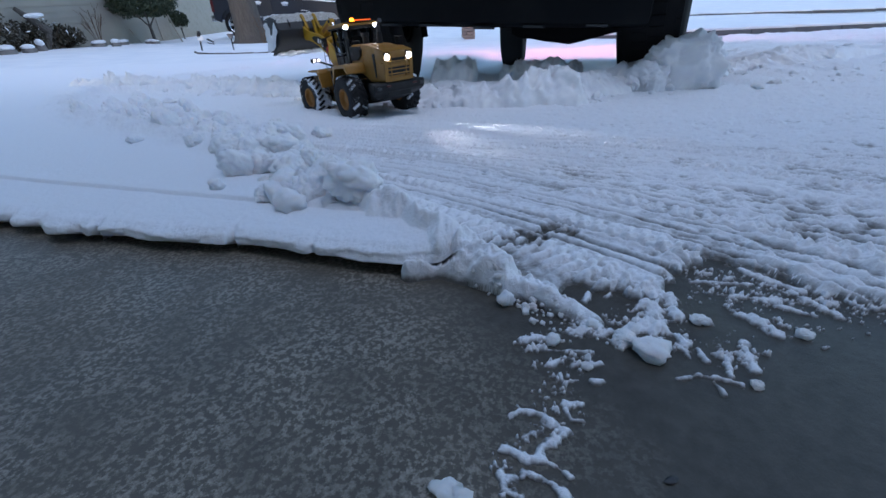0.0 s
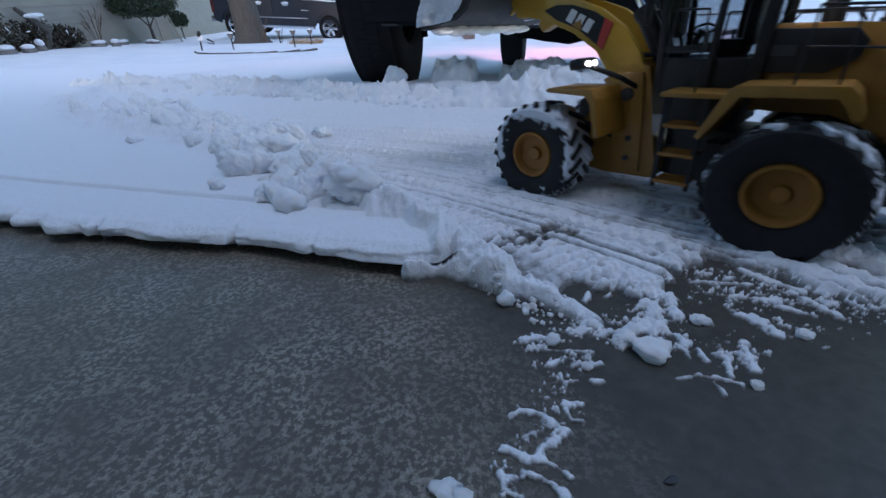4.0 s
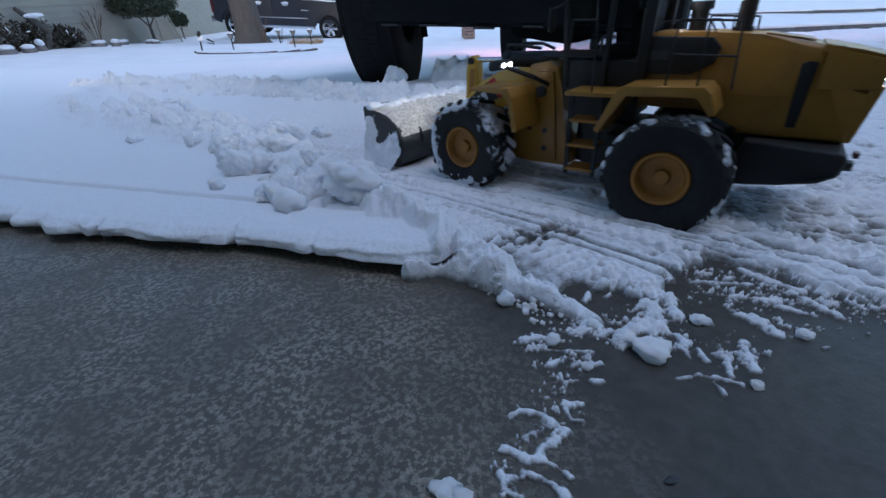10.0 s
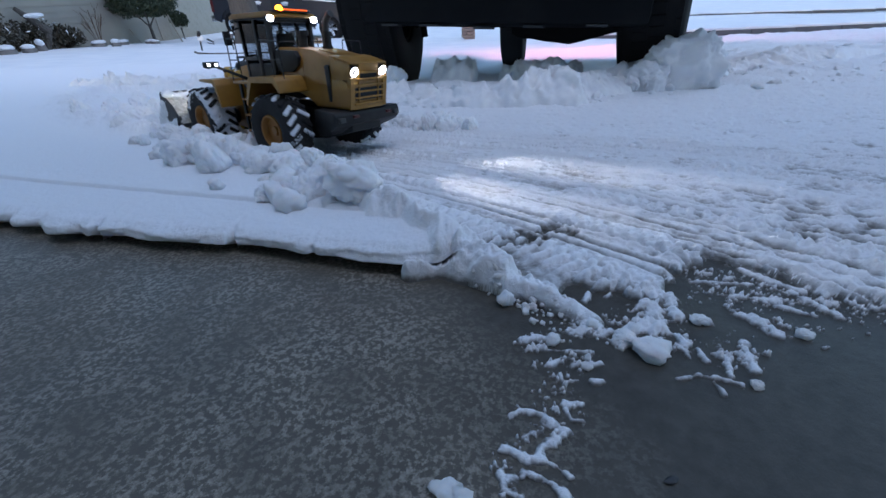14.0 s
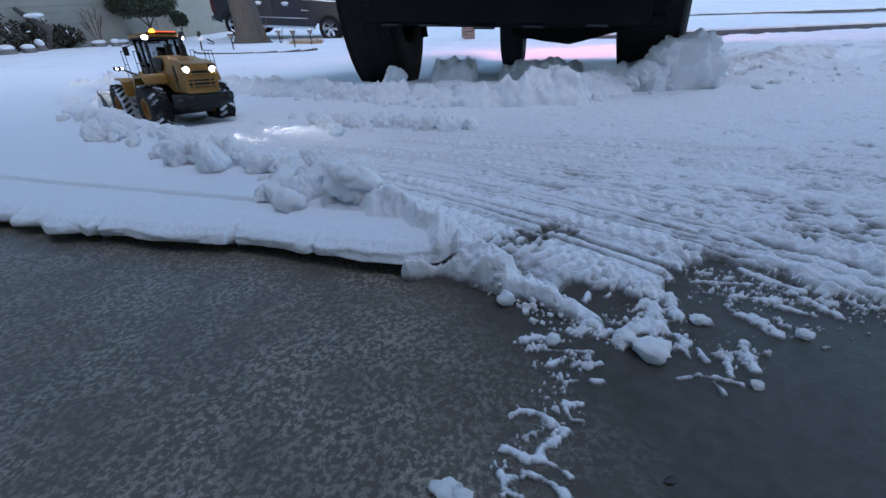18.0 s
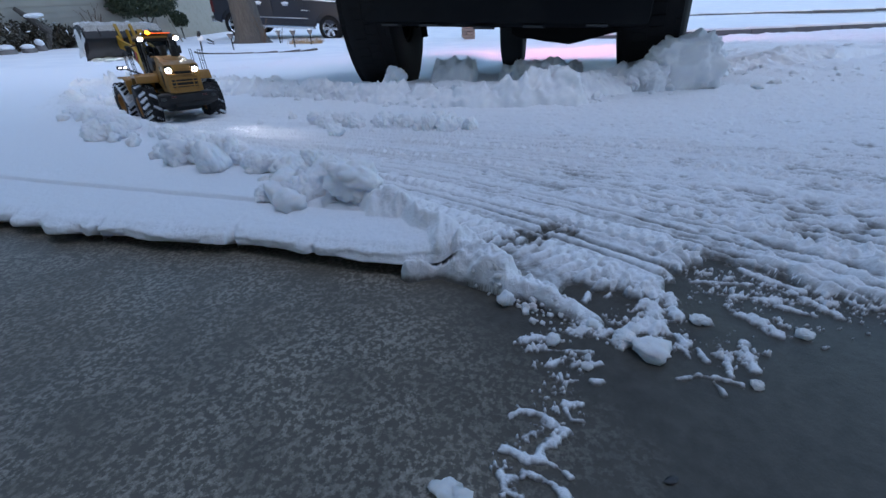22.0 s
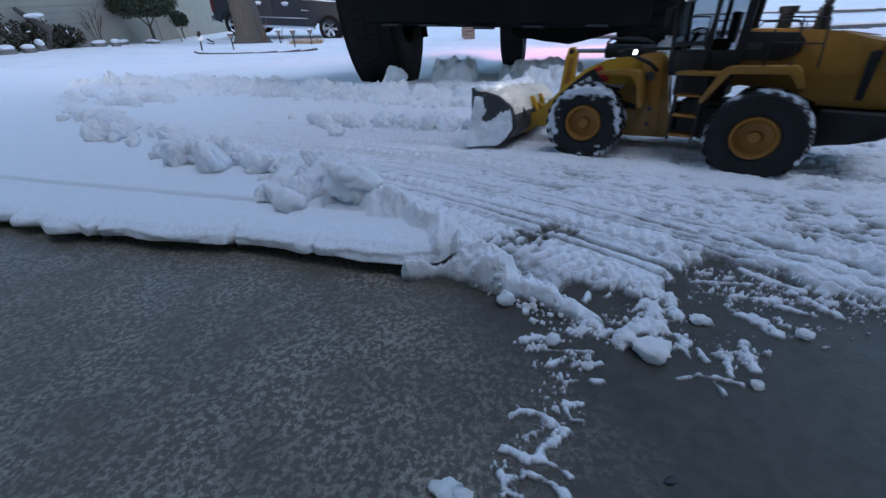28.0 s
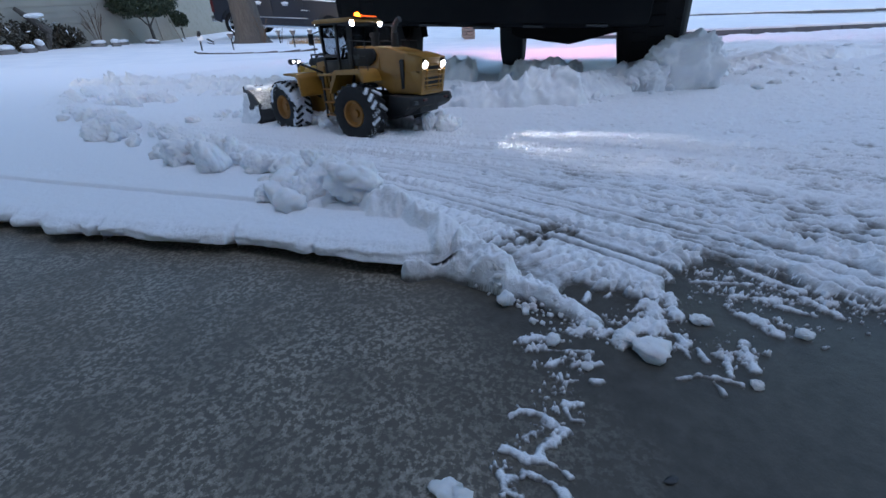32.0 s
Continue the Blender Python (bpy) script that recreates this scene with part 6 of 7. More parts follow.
def near_truck():
    """A tall black off-road car that stands over the driveway; x is forward, the front axle is the origin."""
    t = tagged(new("off_road_car"), "tall black off-road car parked on the snowy driveway", "car")
    fx, fy = CAR[:2]
    t.matrix_basis = ground_frame(fx, fy, math.degrees(CAR[2]), SLOPE, SLOPE * fy + 0.02)
    R, W = 0.43, 0.22
    for x, y, z, st in ((0.12, -0.600, R - 0.034, 12), (0.06, 0.575, R - 0.024, -9), (-2.50, -0.480, R - 0.070, 6), (-2.50, 0.66, R - 0.070, 0)):
        road_wheel(t, (x, y, z), R, W, 0.215, 6, st, CHASSIS, 72, 1 if y > 0 else -1, "wide black off-road tyre")
    for x in (0.0, -2.55):
        part("axle", rod((x, -0.62, R - 0.01), (x, 0.62, R - 0.01), 0.055, 14), CHASSIS, t)
        part("differential", lump(91, (0.15, 0.16, 0.14), 0.10, 3), CHASSIS, t).matrix_basis = pose(x, -0.05 if x else 0.32, R if x else R - 0.085)
        for y in (-0.45, 0.45):
            part("spring", rod((x, y, R + 0.03), (x, y, R + 0.32), 0.055, 12), CHASSIS, t)
            part("shock_absorber", rod((x - 0.12, y * 1.15, R - 0.05), (x - 0.05, y * 1.05, R + 0.4), 0.025, 10), CHASSIS, t)
    for y in (-0.42, 0.42):
        part("frame_rail", box((-1.2, y, 0.60), (3.5, 0.07, 0.13), 0.01), CHASSIS, t, "black frame rail")
    for x, z in ((0.30, 0.46), (-0.55, 0.50), (-1.35, 0.50), (-2.1, 0.58)):
        part("crossmember", box((x, 0, z), (0.10, 0.86, 0.07), 0.012), CHASSIS, t)
    lean = pose(0, 0, 0, -3.4, 0, 0)
    part("skid_plate", prism([(0.46, 0.250), (0.40, 0.215), (0.05, 0.220), (-0.05, 0.29), (0.05, 0.36), (0.44, 0.40)], -0.42, 0.36, 0.012, m=lean), CHASSIS, t, "black skid plate")
    part("air_dam", prism([(0.52, 0.225), (0.50, 0.62), (0.42, 0.66), (0.42, 0.215)], -0.56, 0.50, 0.02, m=lean), DARK_PAINT, t, "black lower front panel")
    for y in (-0.42, -0.26, -0.05, 0.13, 0.34):
        part("clip", box((0.49, y, 0.217 + 0.006 * math.sin(y * 23)), (0.05, 0.07, 0.008), 0.003, m=lean), STEEL, t, "bare metal clip")
    valance = [(0.05, 0.19), (0.08, 0.175), (0.17, 0.17), (0.22, 0.155), (0.26, 0.148), (0.30, 0.155), (0.36, 0.176), (0.44, 0.182), (0.46, 0.30), (0.04, 0.30)]
    part("axle_guard", prism(valance, -0.42, -0.34, 0.008, m=Matrix.Rotation(radians(90), 4, "Z")), CHASSIS, t, "black bulging guard under the front axle")
    part("steering_knuckle", prism([(-0.06, 0.20), (0.08, 0.19), (0.10, 0.34), (-0.05, 0.40)], 0.44, 0.52, 0.012), CHASSIS, t)
    part("control_arm", pipe([(0.02, 0.42, 0.27), (-0.5, 0.36, 0.42), (-0.9, 0.34, 0.50)], 0.028, 8), CHASSIS, t)
    part("control_arm", pipe([(0.02, -0.50, 0.27), (-0.5, -0.40, 0.42), (-0.9, -0.36, 0.50)], 0.028, 8), CHASSIS, t)
    part("sway_bar_link", rod((0.16, -0.40, 0.20), (0.20, -0.42, 0.5), 0.014, 8), CHASSIS, t)
    part("hanging_wire", pipe([(0.30, 0.46, 0.30), (0.27, 0.49, 0.235), (0.22, 0.50, 0.30)], 0.006, 6), BLACK, t)
    part("tie_rod", rod((0.22, -0.62, 0.33), (0.22, 0.62, 0.33), 0.022, 10), CHASSIS, t)
    part("track_bar", rod((0.12, -0.5, 0.36), (0.12, 0.45, 0.52), 0.02, 10), CHASSIS, t)
    part("bracket", prism([(0.08, 0.25), (0.14, 0.25), (0.16, 0.36), (0.06, 0.36)], -0.60, -0.52, 0.006), STEEL, t, "pale metal bracket")
    part("transfer_case", box((-1.0, -0.1, 0.50), (0.5, 0.34, 0.26), 0.05), CHASSIS, t)
    part("drive_shaft", rod((-1.2, -0.05, 0.50), (-2.35, -0.05, 0.44), 0.04, 12), CHASSIS, t)
    part("exhaust_pipe", pipe([(-0.4, 0.28, 0.48), (-1.4, 0.30, 0.46), (-2.0, 0.34, 0.48), (-2.3, 0.36, 0.60), (-2.9, 0.38, 0.55)], 0.032, 10), CHASSIS, t)
    part("muffler", rod((-2.72, -0.35, 0.52), (-2.72, 0.42, 0.52), 0.10, 16), CHASSIS, t)
    part("fuel_tank", box((-1.85, 0.25, 0.56), (0.7, 0.42, 0.22), 0.05), CHASSIS, t)
    part("bumper", box((0.58, 0, 0.70), (0.16, 1.62, 0.20), 0.035), DARK_PAINT, t, "black front bumper")
    part("rear_bumper", box((-3.02, 0, 0.82), (0.16, 1.62, 0.20), 0.035), DARK_PAINT, t)
    body = [(0.50, 0.72), (0.52, 1.12), (0.46, 1.20), (-0.62, 1.26), (-0.95, 1.86), (-1.05, 1.90), (-2.80, 1.90), (-2.92, 1.84), (-2.98, 0.72), (-2.84, 0.66), (-1.98, 0.66), (-0.45, 0.66)]
    part("body", prism(body, -0.70, 0.70, 0.03), DARK_PAINT, t, "black bodywork")
    part("bonnet", box((-0.05, 0, 1.235), (1.0, 1.2, 0.06), 0.025), DARK_PAINT, t)
    part("grille", box((0.525, 0, 0.97), (0.03, 1.1, 0.26), 0.02), BLACK, t)
    for y in (-0.55, 0.55):
        part("headlight", lathe([(0.001, 0.02), (0.09, 0.015), (0.10, -0.02), (0.001, -0.02)], 24, m=Matrix.Translation((0.535, y, 1.0)) @ Matrix.Rotation(radians(-90), 4, "Z")), GLASS, t)
    for s in (-1, 1):
        for x in (0.0, -2.55):
            arch = [(x + 0.56 * math.cos(a), 0.44 + 0.52 * math.sin(a)) for a in np.linspace(0.05, math.pi - 0.05, 14)]
            arch += [(x + 0.51 * math.cos(a), 0.44 + 0.47 * math.sin(a)) for a in np.linspace(math.pi - 0.05, 0.05, 14)]
            part("fender_flare", prism(arch, s * 0.66, s * 0.93, 0.008, 1), BLACK, t, "black fender flare")
        part("rocker_rail", box((-1.21, s * 0.76, 0.56), (1.5, 0.08, 0.08), 0.02), BLACK, t)
        part("door", box((-1.25, s * 0.705, 1.02), (1.15, 0.03, 0.66), 0.02), DARK_PAINT, t)
        part("side_window", box((-1.35, s * 0.702, 1.58), (0.9, 0.012, 0.42), 0.01), GLASS, t)
        part("mirror", box((-0.75, s * 0.85, 1.38), (0.08, 0.18, 0.22), 0.03), DARK_PAINT, t)
        part("tail_lamp", box((-3.03, s * 0.66, 1.06), (0.08, 0.14, 0.22), 0.015), LAMP_TAIL, t, "glowing red tail lamp")
    part("windscreen", box((-0.79, 0, 1.56), (0.02, 1.2, 0.62), 0.0, m=pose(0, 0, 0)), GLASS, t)
    part("spare_wheel", lathe([(0.2, -0.1), (0.39, -0.12), (0.39, 0.12), (0.2, 0.1)], 32, closed=True, m=Matrix.Translation((-3.14, 0, 1.1)) @ Matrix.Rotation(radians(90), 4, "Z")), TYRE, t)


near_truck()


def far_pickup():
    """A dark pickup, side on; x is forward, the middle between its axles is the origin."""
    t = tagged(new("pickup_truck"), "dark grey crew-cab pickup truck with chrome wheels, dusted with snow", "pickup truck")
    t.matrix_basis = pose(-5.15, 17.5, at(-5.15, 17.5, 0.02), 0, 3.4, -13.0)
    WBT, R = 3.66, 0.41
    paint = paint_material("dark_blue_grey_truck_paint", (0.019, 0.024, 0.036), 0.4, (0.030, 0.033, 0.042), 0.1, 3)
    for x in (WBT / 2, -WBT / 2):
        for s in (1, -1):
            road_wheel(t, (x, s * 0.83, R), R, 0.27, 0.265, 6, 0, CHROME, 34, s, "black road tyre")

    def arch(cx):
        return [(cx + 0.50 * math.cos(a), 0.46 + 0.46 * math.sin(a)) for a in np.linspace(0, math.pi, 12)]

    low = [(2.85, 0.50)] + arch(WBT / 2) + arch(-WBT / 2) + [(-2.58, 0.55)]
    side = low + [(-2.62, 1.20), (-2.60, 1.26), (1.15, 1.24), (2.60, 1.20), (2.85, 1.10), (2.92, 0.85)]
    for s in (1, -1):
        part("body_side", prism(side, s * 0.93, s * 1.0, 0.012, 1), paint, t, "dark blue-grey body side")
    part("body", box((0.14, 0, 0.86), (5.4, 1.88, 0.62), 0.05), paint, t)
    cab = [(1.15, 1.22), (0.55, 1.86), (0.35, 1.92), (-1.05, 1.92), (-1.30, 1.84), (-1.38, 1.22)]
    part("cab", prism(cab, -0.84, 0.84, 0.03), paint, t)
    for s in (1, -1):
        for x0, x1 in ((-1.22, -0.22), (-0.16, 0.80)):
            part("side_window", prism([(x0, 1.30), (x1 + (0.2 if x1 > 0 else 0), 1.30), (x1 - (0.25 if x1 > 0 else 0), 1.80), (x0 + 0.05, 1.80)], s * 0.85 - 0.008, s * 0.85 + 0.008), BLACK, t, "dark side window")
        for x in (-0.72, 0.30):
            hnd = part("door_handle", box((x, -0 + s * 1.012, 1.085), (0.22, 0.05, 0.06), 0.014), CHROME, t, "chrome door handle")
            b = lump(17 + int(x * 10), (0.14, 0.05, 0.05), 0.2, 2)
            bmesh.ops.translate(b, vec=(x, s * 1.02, 1.13), verts=b.verts)
            part("snow_patch", b, SNOW, hnd, "snow stuck to the handle")
        for x0, x1 in ((-1.30, -0.25), (-0.19, 0.95)):
            part("door", box(((x0 + x1) / 2, s * 1.003, 0.88), (x1 - x0, 0.014, 0.66), 0.006), paint, t)
        part("trim_strip", box((-0.15, s * 1.012, 0.70), (2.55, 0.012, 0.03), 0.003), CHROME, t, "bright trim strip")
        part("side_step", rod((-1.35, s * 1.02, 0.42), (1.30, s * 1.02, 0.42), 0.045, 12), CHROME, t, "chrome tubular side step")
        part("badge", box((1.02, s * 1.006, 0.94), (0.34, 0.01, 0.035), 0.002), CHROME, t)
        part("tail_lamp", box((-2.56, s * 0.94, 1.0), (0.12, 0.13, 0.42), 0.02), RED_LENS, t, "unlit red tail lamp")
        part("headlight", box((2.80, s * 0.85, 1.0), (0.14, 0.26, 0.16), 0.03), GLASS, t)
        part("mirror", box((0.86, s * 1.10, 1.36), (0.14, 0.20, 0.24), 0.04), paint, t, "dark wing mirror")
        b = lump(55, (0.55, 0.05, 0.045), 0.25, 3)
        bmesh.ops.translate(b, vec=(1.75, s * 0.95, 1.21), verts=b.verts)
        part("snow_strip", b, SNOW, t, "strip of snow on the wing")
        b = lump(56, (1.7, 0.06, 0.045), 0.2, 3)
        bmesh.ops.translate(b, vec=(0.1, s * 0.90, 1.25), verts=b.verts)
        part("snow_strip", b, SNOW, t, "snow along the window sill")
    part("bumper", box((2.88, 0, 0.62), (0.2, 1.95, 0.26), 0.05), CHROME, t)
    part("rear_bumper", box((-2.66, 0, 0.58), (0.16, 1.95, 0.20), 0.04), CHROME, t, "chrome rear bumper")
    part("tailgate", box((-2.60, 0, 0.98), (0.05, 1.6, 0.48), 0.015), paint, t)
    b = lump(57, (0.85, 0.8, 0.07), 0.15, 3)
    bmesh.ops.translate(b, vec=(-0.35, 0, 1.93), verts=b.verts)
    part("roof_snow", b, SNOW, t, "snow on the cab roof")
    b = lump(58, (0.6, 0.85, 0.08), 0.15, 3)
    bmesh.ops.translate(b, vec=(-1.95, 0, 1.22), verts=b.verts)
    part("bed_snow", b, SNOW, t, "snow in the load bed")


far_pickup()


def unseen_garage():
    """Unseen plain walls and ceiling behind the camera, added to block light from there."""
    m = Matrix.Translation((0, -1.25, 0)) @ Matrix.Rotation(radians(-17), 4, "Z")
    grey = paint_material("grey_plaster", (0.42, 0.40, 0.37), 0.8, (0.3, 0.28, 0.25), 0.0, 3)
    for name, c, s_, lab in (("wall_south", (0, -6.1, 1.2), (6.2, 0.2, 2.9), "unseen plain grey back wall added to block light"), ("wall_west", (-3.0, -3.0, 1.2), (0.2, 6.0, 2.9), "unseen plain grey side wall added to block light"), ("wall_east", (3.0, -3.0, 1.2), (0.2, 6.0, 2.9), "unseen plain grey side wall added to block light"), ("ceiling", (0, -3.05, 2.72), (6.4, 6.4, 0.2), "unseen plain grey ceiling added to block sky light"), ("wall_front", (0, 0.05, 4.6), (12.0, 0.2, 4.4), "unseen plain siding wall added to block sky light")):
        ob = part(name, box(c, s_, 0.0, m=m), SIDING if name == "wall_front" else grey)
        tagged(ob, lab, "wall" if "wall" in name else "ceiling", kind="structure")


unseen_garage()

# ---- movement ----
def motions():
    # seconds, rear axle's x and y, heading, steering, pitch and roll in degrees, lift on the snow
    way = [(0, -0.167, 1.268, 125.2, 7.9, 2.0, -3.1, 0.0081), (0.5, -0.105, 1.173, 119.6, 7.4, 1.1, -4.0, 0.0074), (1, -0.041, 1.060, 115.3, 6.9, 0.2, -5.0, 0.0066), (1.5, 0.015, 0.949, 116.8, 3.2, 0.5, -3.5, 0.0064), (2, 0.077, 0.827, 119.7, -0.1, 0.7, -2.0, 0.0061), (2.5, 0.150, 0.698, 121.3, -1.4, 0.5, -1.1, 0.0060), (3, 0.219, 0.566, 124.0, -3.4, 0.3, -0.2, 0.0060), (3.5, 0.302, 0.451, 128.9, -5.1, 0.3, -0.2, 0.0046), (5.5, 0.570, 0.228, 150.8, 4.0, 0.0, 0.0, -0.0010), (6, 0.570, 0.228, 150.8, 4.0, 0.0, 0.0, -0.0010), (6.5, 0.570, 0.228, 150.8, 4.0, 0.0, 0.0, -0.0010), (7, 0.570, 0.228, 150.8, 4.0, 0.0, 0.0, -0.0010), (7.5, 0.570, 0.228, 150.8, 4.0, 0.0, 0.0, -0.0010), (8, 0.570, 0.228, 150.8, 4.0, 0.0, 0.0, -0.0010), (8.5, 0.523, 0.271, 148.4, 3.1, 0.0, 0.0, 0.0000), (9, 0.458, 0.336, 144.7, 1.8, 0.0, 0.0, 0.0010), (9.5, 0.381, 0.432, 142.8, -0.4, -0.4, -0.9, 0.0012), (10, 0.299, 0.474, 141.4, -4.2, -0.8, -1.8, 0.0014), (10.5, 0.237, 0.514, 141.7, -3.1, -0.8, -1.0, 0.0020), (11, 0.178, 0.568, 145.3, -1.8, -0.9, -0.3, 0.0026), (11.5, 0.127, 0.601, 155.0, -11.6, -1.2, -0.9, 0.0036), (12, 0.062, 0.634, 162.5, -20.9, -1.4, -1.5, 0.0045), (12.5, -0.015, 0.665, 155.7, -11.6, -0.9, -0.2, 0.0046), (13, -0.092, 0.700, 144.7, -2.1, -0.5, 1.1, 0.0046), (13.5, -0.162, 0.757, 143.1, -2.2, -0.7, 1.2, 0.0042), (14, -0.232, 0.815, 143.2, -2.2, -1.0, 1.2, 0.0037), (14.5, -0.301, 0.867, 141.6, -1.9, -0.9, 1.1, 0.0036), (16.5, -0.556, 1.097, 141.2, -1.6, -0.4, 0.6, 0.0029), (17, -0.621, 1.162, 140.6, -1.6, -0.3, 0.5, 0.0027), (17.5, -0.679, 1.213, 140.4, -1.1, 0.2, 0.8, 0.0018), (18, -0.737, 1.262, 139.5, -0.6, 0.8, 1.2, 0.0010), (18.5, -0.842, 1.372, 137.7, 1.4, 0.4, 1.4, 0.0003), (19, -0.939, 1.467, 136.1, 3.3, 0.1, 1.5, -0.0005), (19.5, -0.987, 1.507, 135.7, 3.2, -0.5, 0.8, -0.0004), (20, -1.009, 1.534, 135.6, 3.1, -1.1, 0.1, -0.0004), (20.5, -1.006, 1.536, 135.8, 3.6, -0.6, -0.0, -0.0005), (21, -0.982, 1.522, 135.9, 4.0, -0.1, -0.2, -0.0006), (21.5, -0.900, 1.444, 132.8, 6.6, 0.0, -0.2, 0.0002), (22, -0.804, 1.348, 130.9, 9.4, 0.2, -0.3, 0.0010), (22.5, -0.721, 1.251, 135.2, -0.8, 0.3, 0.1, 0.0018), (23, -0.612, 1.151, 142.1, -11.0, 0.4, 0.5, 0.0026), (23.5, -0.497, 1.074, 146.9, -8.8, 0.5, 0.6, 0.0046), (24, -0.378, 0.998, 151.6, -6.6, 0.6, 0.7, 0.0066), (24.5, -0.252, 0.939, 158.2, -7.3, 0.4, -0.1, 0.0051), (25, -0.118, 0.890, 163.8, -8.1, 0.1, -0.9, 0.0035), (25.5, 0.022, 0.851, 165.4, -6.3, -0.1, -0.5, 0.0025), (27.5, 0.528, 0.586, 138.3, 7.3, -1.0, 0.9, -0.0011), (28, 0.501, 0.616, 139.5, 8.5, -1.2, 1.2, -0.0020), (28.5, 0.412, 0.681, 140.4, 9.4, -0.7, 1.0, -0.0003), (29, 0.340, 0.733, 143.4, 9.1, -0.1, 0.8, 0.0015), (29.5, 0.286, 0.762, 150.5, -0.4, 0.0, 0.1, 0.0038), (30, 0.211, 0.809, 154.2, -9.2, 0.2, -0.7, 0.0061), (30.5, 0.131, 0.853, 153.2, -7.4, -0.3, 0.1, 0.0047), (31, 0.050, 0.897, 151.1, -4.8, -0.8, 0.8, 0.0032), (31.5, -0.039, 0.954, 148.4, -5.9, -0.7, 0.8, 0.0015), (32, -0.123, 1.013, 145.6, -6.7, -0.5, 0.9, -0.0001)]
    # seconds, boom and bucket angles in degrees
    lift = [(0, 38, -22), (1.0, 38, -20), (2.0, 40, -25), (3.0, 40, -22), (3.5, 39, -16), (4.6, 28, 10), (5.5, 12, 30), (6.0, 2.7, 30), (6.5, -4, 10), (7.0, -11, -7), (7.5, -16, 9), (8.0, -22, 4), (8.6, -25, 2), (9.0, -25, -1), (10.0, -23.5, -8), (11.0, -24, -6), (12.0, -25, -2), (13.0, -28, 8), (16.5, -28, 9), (18.3, -28, 9), (19.0, -15, 15), (20.0, -15, 4), (20.5, -10, 5), (21.0, -1, 6), (22.0, 36, -20), (23.0, 30, -16), (24.0, 19.5, 9), (25.5, 22, 5), (26.5, 10, 2), (27.5, -8, -2), (28.0, -22, -7), (29.0, -24.5, -3), (30.0, -25, -2), (31.0, -27, 2), (32.0, -27, 3)]

    def curve(rows, t, k):
        ts = [r[0] for r in rows]
        i = max(j for j in range(len(ts) - 1) if ts[j] <= t or j == 0)
        p = [rows[min(max(i + d, 0), len(rows) - 1)] for d in (-1, 0, 1, 2)]
        h = p[2][0] - p[1][0]
        u = min(max((t - p[1][0]) / h, 0), 1)
        m1 = (p[2][k] - p[0][k]) / max(p[2][0] - p[0][0], 1e-6) * h
        m2 = (p[3][k] - p[1][k]) / max(p[3][0] - p[1][0], 1e-6) * h
        return (2 * u ** 3 - 3 * u * u + 1) * p[1][k] + (u ** 3 - 2 * u * u + u) * m1 + (3 * u * u - 2 * u ** 3) * p[2][k] + (u ** 3 - u * u) * m2

    times = [i * 0.25 for i in range(129)]
    body, fr, arm, buck = [], [], [], []
    wheels = {k: [] for k in WHEELS}
    spin = {0: 0.0, 1: 0.0}
    last = {}
    world_bucket = []
    n = Vector((0, -SLOPE, 1)).normalized()
    for t in times:
        x, y, h, a, tip, roll, up = (curve(way, t, k) for k in range(1, 8))
        th, tilt = curve(lift, t, 1), curve(lift, t, 2)
        rock = 0.3 * math.sin(t * 5.1) * float(smooth(0.0, 0.5, t % 1) * smooth(1.0, 0.5, t % 1))
        f0 = Vector((math.cos(radians(h)), math.sin(radians(h)), SLOPE * math.sin(radians(h)))).normalized()
        left = n.cross(f0)
        m = Matrix.Translation((x, y, SLOPE * y - 0.004 + up)) @ Matrix((f0, left, n)).transposed().to_4x4() @ pose(0, 0, 0, roll + rock, tip, 0)
        body.append((t, m))
        fp = pose(WB / 2, 0, 0, 0, 0, a)
        fr.append((t, fp))
        am = fp @ pose(PIVOT[0] - WB / 2, 0, PIVOT[1], 0, -th, 0)
        arm.append((t, am))
        bk = am @ pose(ARM, 0, 0, 0, -(tilt - th), 0)
        buck.append((t, bk))
        world_bucket.append((t, m @ bk))
        for ax in (0, 1):
            hub = m @ (fp @ Vector((WB / 2, 0, 0))) if ax else m.translation
            d = (m.to_3x3() @ (fp.to_3x3() @ Vector((1, 0, 0)))) if ax else f0
            if ax in last:
                spin[ax] += (hub - last[ax]).dot(d) / TR
            last[ax] = hub.copy()
            for side in (1, -1):
                loc = fp @ pose(WB / 2, side * TY, TR) if ax else pose(0, side * TY, TR)
                wheels[ax, side].append((t, loc @ Matrix.Rotation(spin[ax] + side, 4, "Y")))
    walk(loader, body)

    # snow that the bucket shoves aside or ahead
    rnd = random.Random(21)

    def push(x0, y0, r, rows):
        """A chunk that lies at its place, is shoved along the rows (seconds, x, y) and stays at the last."""
        ob = new("snow_chunk", CHUNKS[rnd.randrange(5)] if r > 0.018 else rnd.choice(CHUNKS))
        tagged(ob, "loose lump of snow shoved along by the bucket", "snow chunk", "snow chunks shoved by the bucket")
        ob.scale = (r * rnd.uniform(0.8, 1.25), r * rnd.uniform(0.8, 1.25), r * rnd.uniform(0.8, 1.1))
        turn = rnd.uniform(0, 360)
        keys = [(0.0, x0, y0, turn)]
        px, py = x0, y0
        for t, x, y in rows:
            turn += 70 * min(1, math.dist((px, py), (x, y)) / 0.2)
            keys.append((t, x, y, turn))
            px, py = x, y
        if keys[-1][0] < 31.9:
            keys.append((32.0, px, py, turn))
        out = []
        for t, x, y, a in keys:
            inside = x - float(np.interp(y, LANE_Y, LANE_X))
            base = 0.010 if inside > 0.02 else 0.030
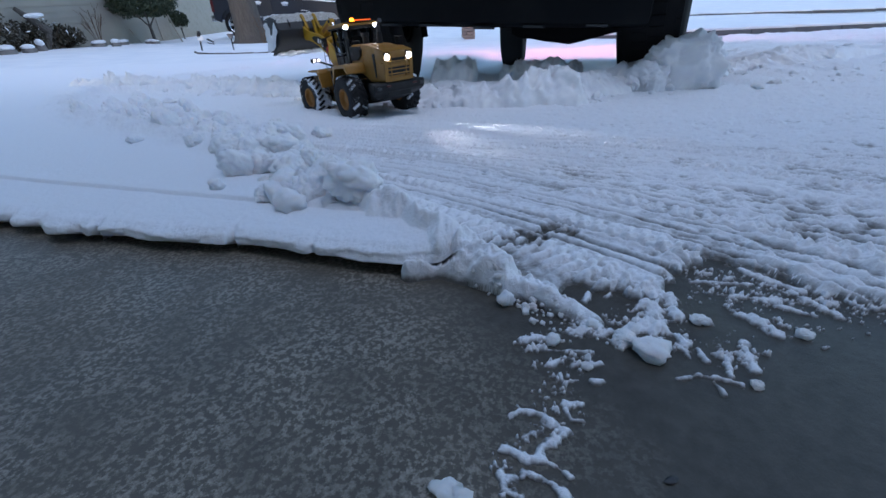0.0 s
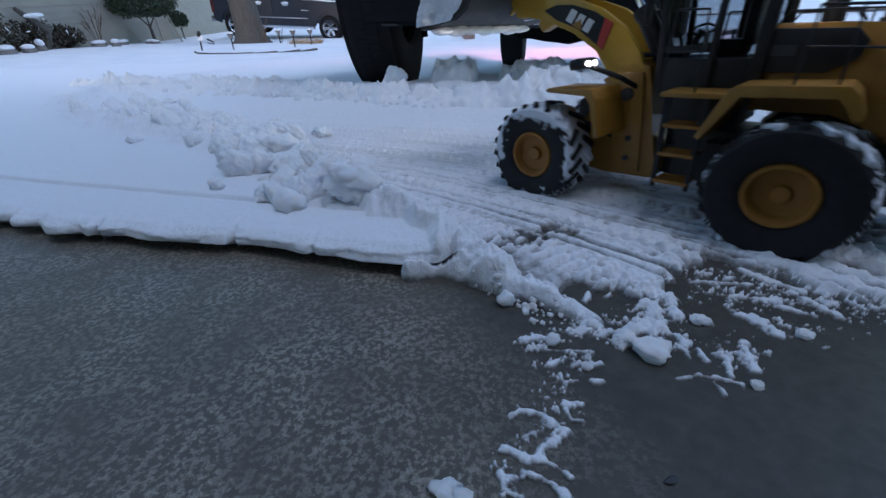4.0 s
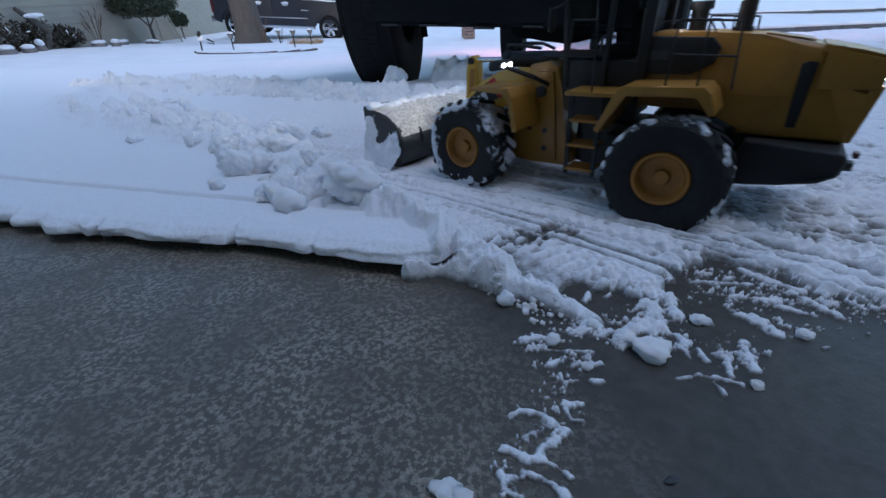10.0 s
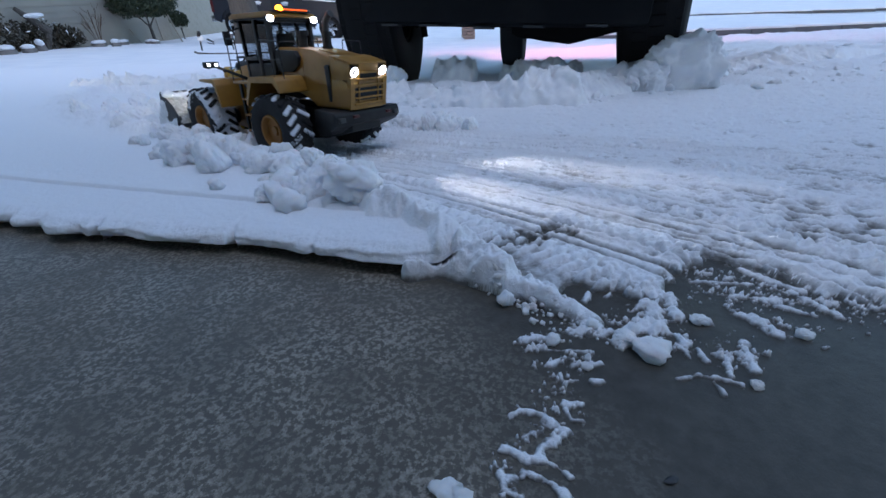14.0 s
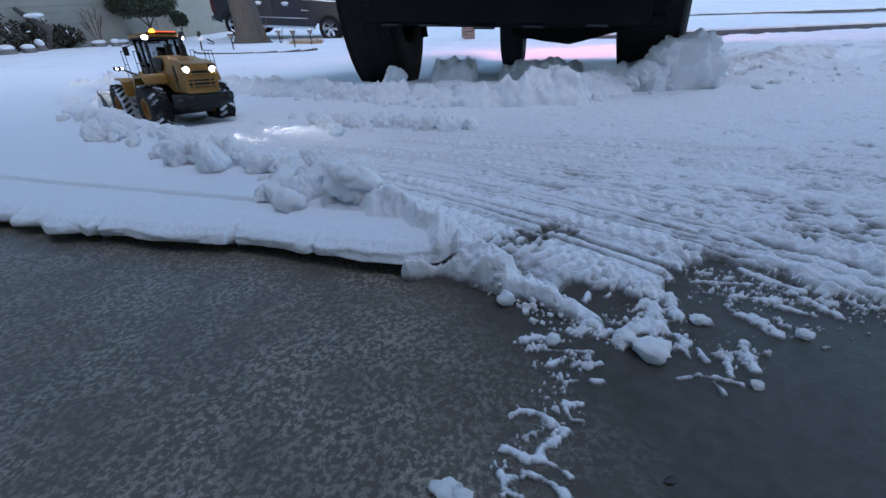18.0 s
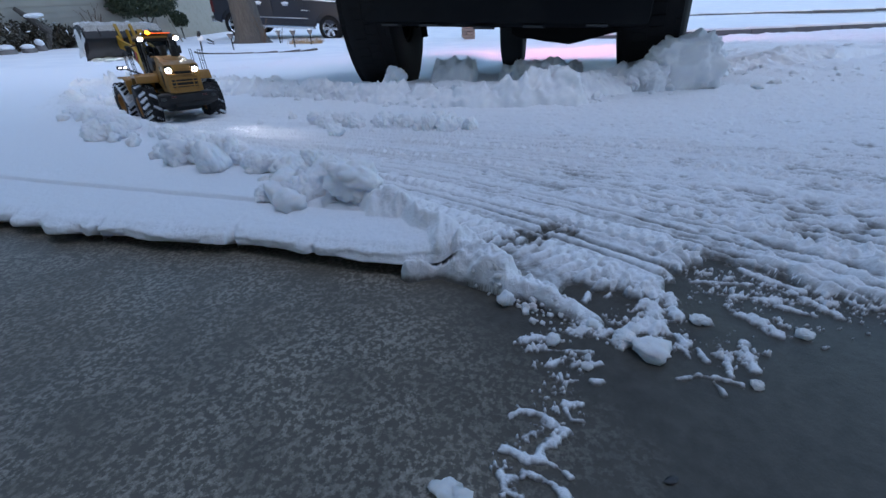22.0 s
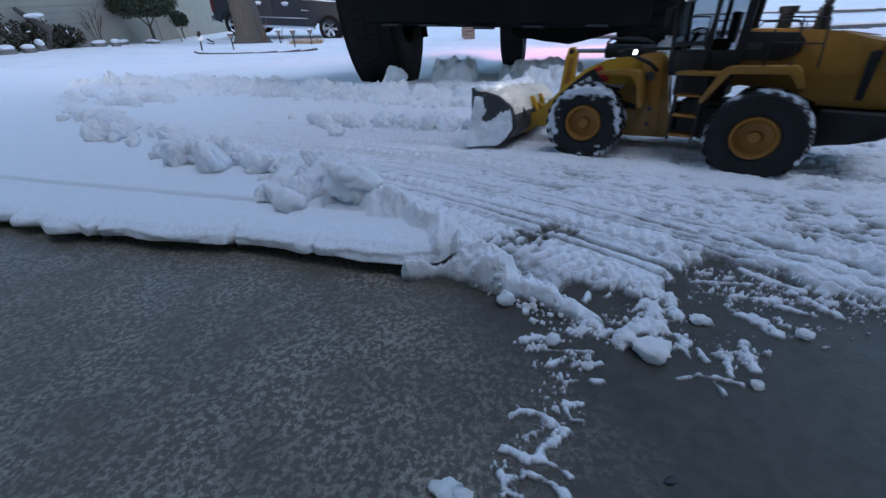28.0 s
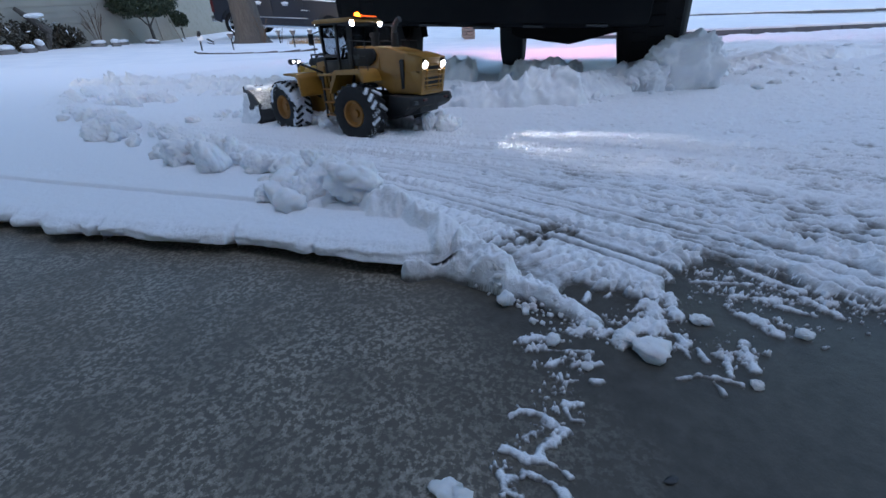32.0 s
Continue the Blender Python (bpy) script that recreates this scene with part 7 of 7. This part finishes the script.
            out.append((t, pose(x, y, SLOPE * y + base + r * 0.36, 0.4 * a, 0.2 * a, a)))
        walk(ob, out)

    berm = [(-0.25, 0.61), (-0.33, 0.74), (-0.40, 0.86), (-0.55, 1.04), (-0.74, 1.22), (-1.05, 1.48), (-1.25, 1.66)]
    side = [(-0.31, 0.65), (-0.40, 0.70), (-0.53, 0.81), (-0.66, 0.91), (-0.90, 1.13), (-1.12, 1.32)]
    for i in range(84):
        x0, y0, u = along(berm, 0.045, rnd)
        r = 0.011 * 3.2 ** (rnd.random() ** 1.3)
        x1, y1, _u = along(side, 0.028, rnd)
        if i % 9 == 0:
            x1, y1 = -0.405 + rnd.gauss(0, 0.020), 0.700 + rnd.gauss(0, 0.014)
            r = max(r, 0.030)
        t1 = float(np.interp(x1, (-1.15, -0.94, -0.61, -0.42, -0.30), (17.5, 16.5, 14.0, 12.2, 11.2)))
        push(x0, y0, r, [(t1 - 1.6, x0, y0), (t1 - 0.7, x0 * 0.45 + x1 * 0.55, y0 * 0.45 + y1 * 0.55), (t1, x1, y1)])
    lead = [(10.0, -0.13, 0.80), (11.0, -0.27, 0.87), (12.0, -0.42, 0.88), (13.0, -0.55, 1.01), (14.0, -0.66, 1.15), (16.5, -0.98, 1.46), (18.0, -1.17, 1.68), (20.0, -1.36, 1.88)]
    for i in range(52):
        dx, dy = rnd.gauss(0, 0.085), rnd.gauss(0, 0.06)
        r = 0.014 * 3 ** (rnd.random() ** 1.3)
        k = rnd.choice((1, 2, 2, 3, 3, 4, 5, 6))
        rows = [(t, x + dx, y + dy) for t, x, y in lead[k:]]
        x0, y0 = rows[0][1] + rnd.gauss(-0.03, 0.03), rows[0][2] + rnd.gauss(0.03, 0.03)
        push(x0, y0, r, [(rows[0][0] - 0.6, x0, y0)] + rows)
    for i in range(58):
        x1, y1, _u = along([(-0.33, 1.14), (-0.12, 1.04), (0.05, 0.97)], 0.022, rnd)
        x0 = x1 + rnd.uniform(0.0, 0.05)
        y0 = float(np.interp(x0, (-0.45, -0.15, 0.05, 0.25), (1.72, 1.47, 1.33, 1.30))) + rnd.uniform(0.0, 0.05)
        t1 = float(np.interp(x1, (-0.3, 0.05), (12.6, 11.0)))
        push(x0, y0, 0.010 * 2.8 ** rnd.random(), [(t1 - 1.3, x0, y0), (t1, x1, y1)])
    lead = [(28.4, 0.03, 1.00), (29.0, -0.09, 1.02), (30.0, -0.27, 1.05), (31.0, -0.42, 1.17), (32.0, -0.58, 1.31)]
    for i in range(22):
        dx, dy = rnd.gauss(-0.02, 0.05), rnd.gauss(0.02, 0.05)
        k = rnd.choice((0, 0, 1, 1, 2, 3))
        rows = [(t, x + dx, y + dy) for t, x, y in lead[k:]]
        x1, y1 = rows[0][1], rows[0][2]
        y0 = float(np.interp(x1, (-0.45, -0.15, 0.05, 0.25), (1.72, 1.47, 1.33, 1.30))) + rnd.uniform(0.0, 0.05)
        t1 = float(np.interp(x1, (-0.3, 0.05), (12.6, 11.0)))
        push(x1, y0, 0.008 * 3 ** rnd.random(), [(t1 - 1.3, x1, y0), (t1, x1, y1), (rows[0][0] - 0.3, x1, y1)] + rows)
    walk(front, fr)
    walk(boom, arm)
    walk(bucket, buck)
    for k, rows in wheels.items():
        walk(WHEELS[k], rows)


motions()
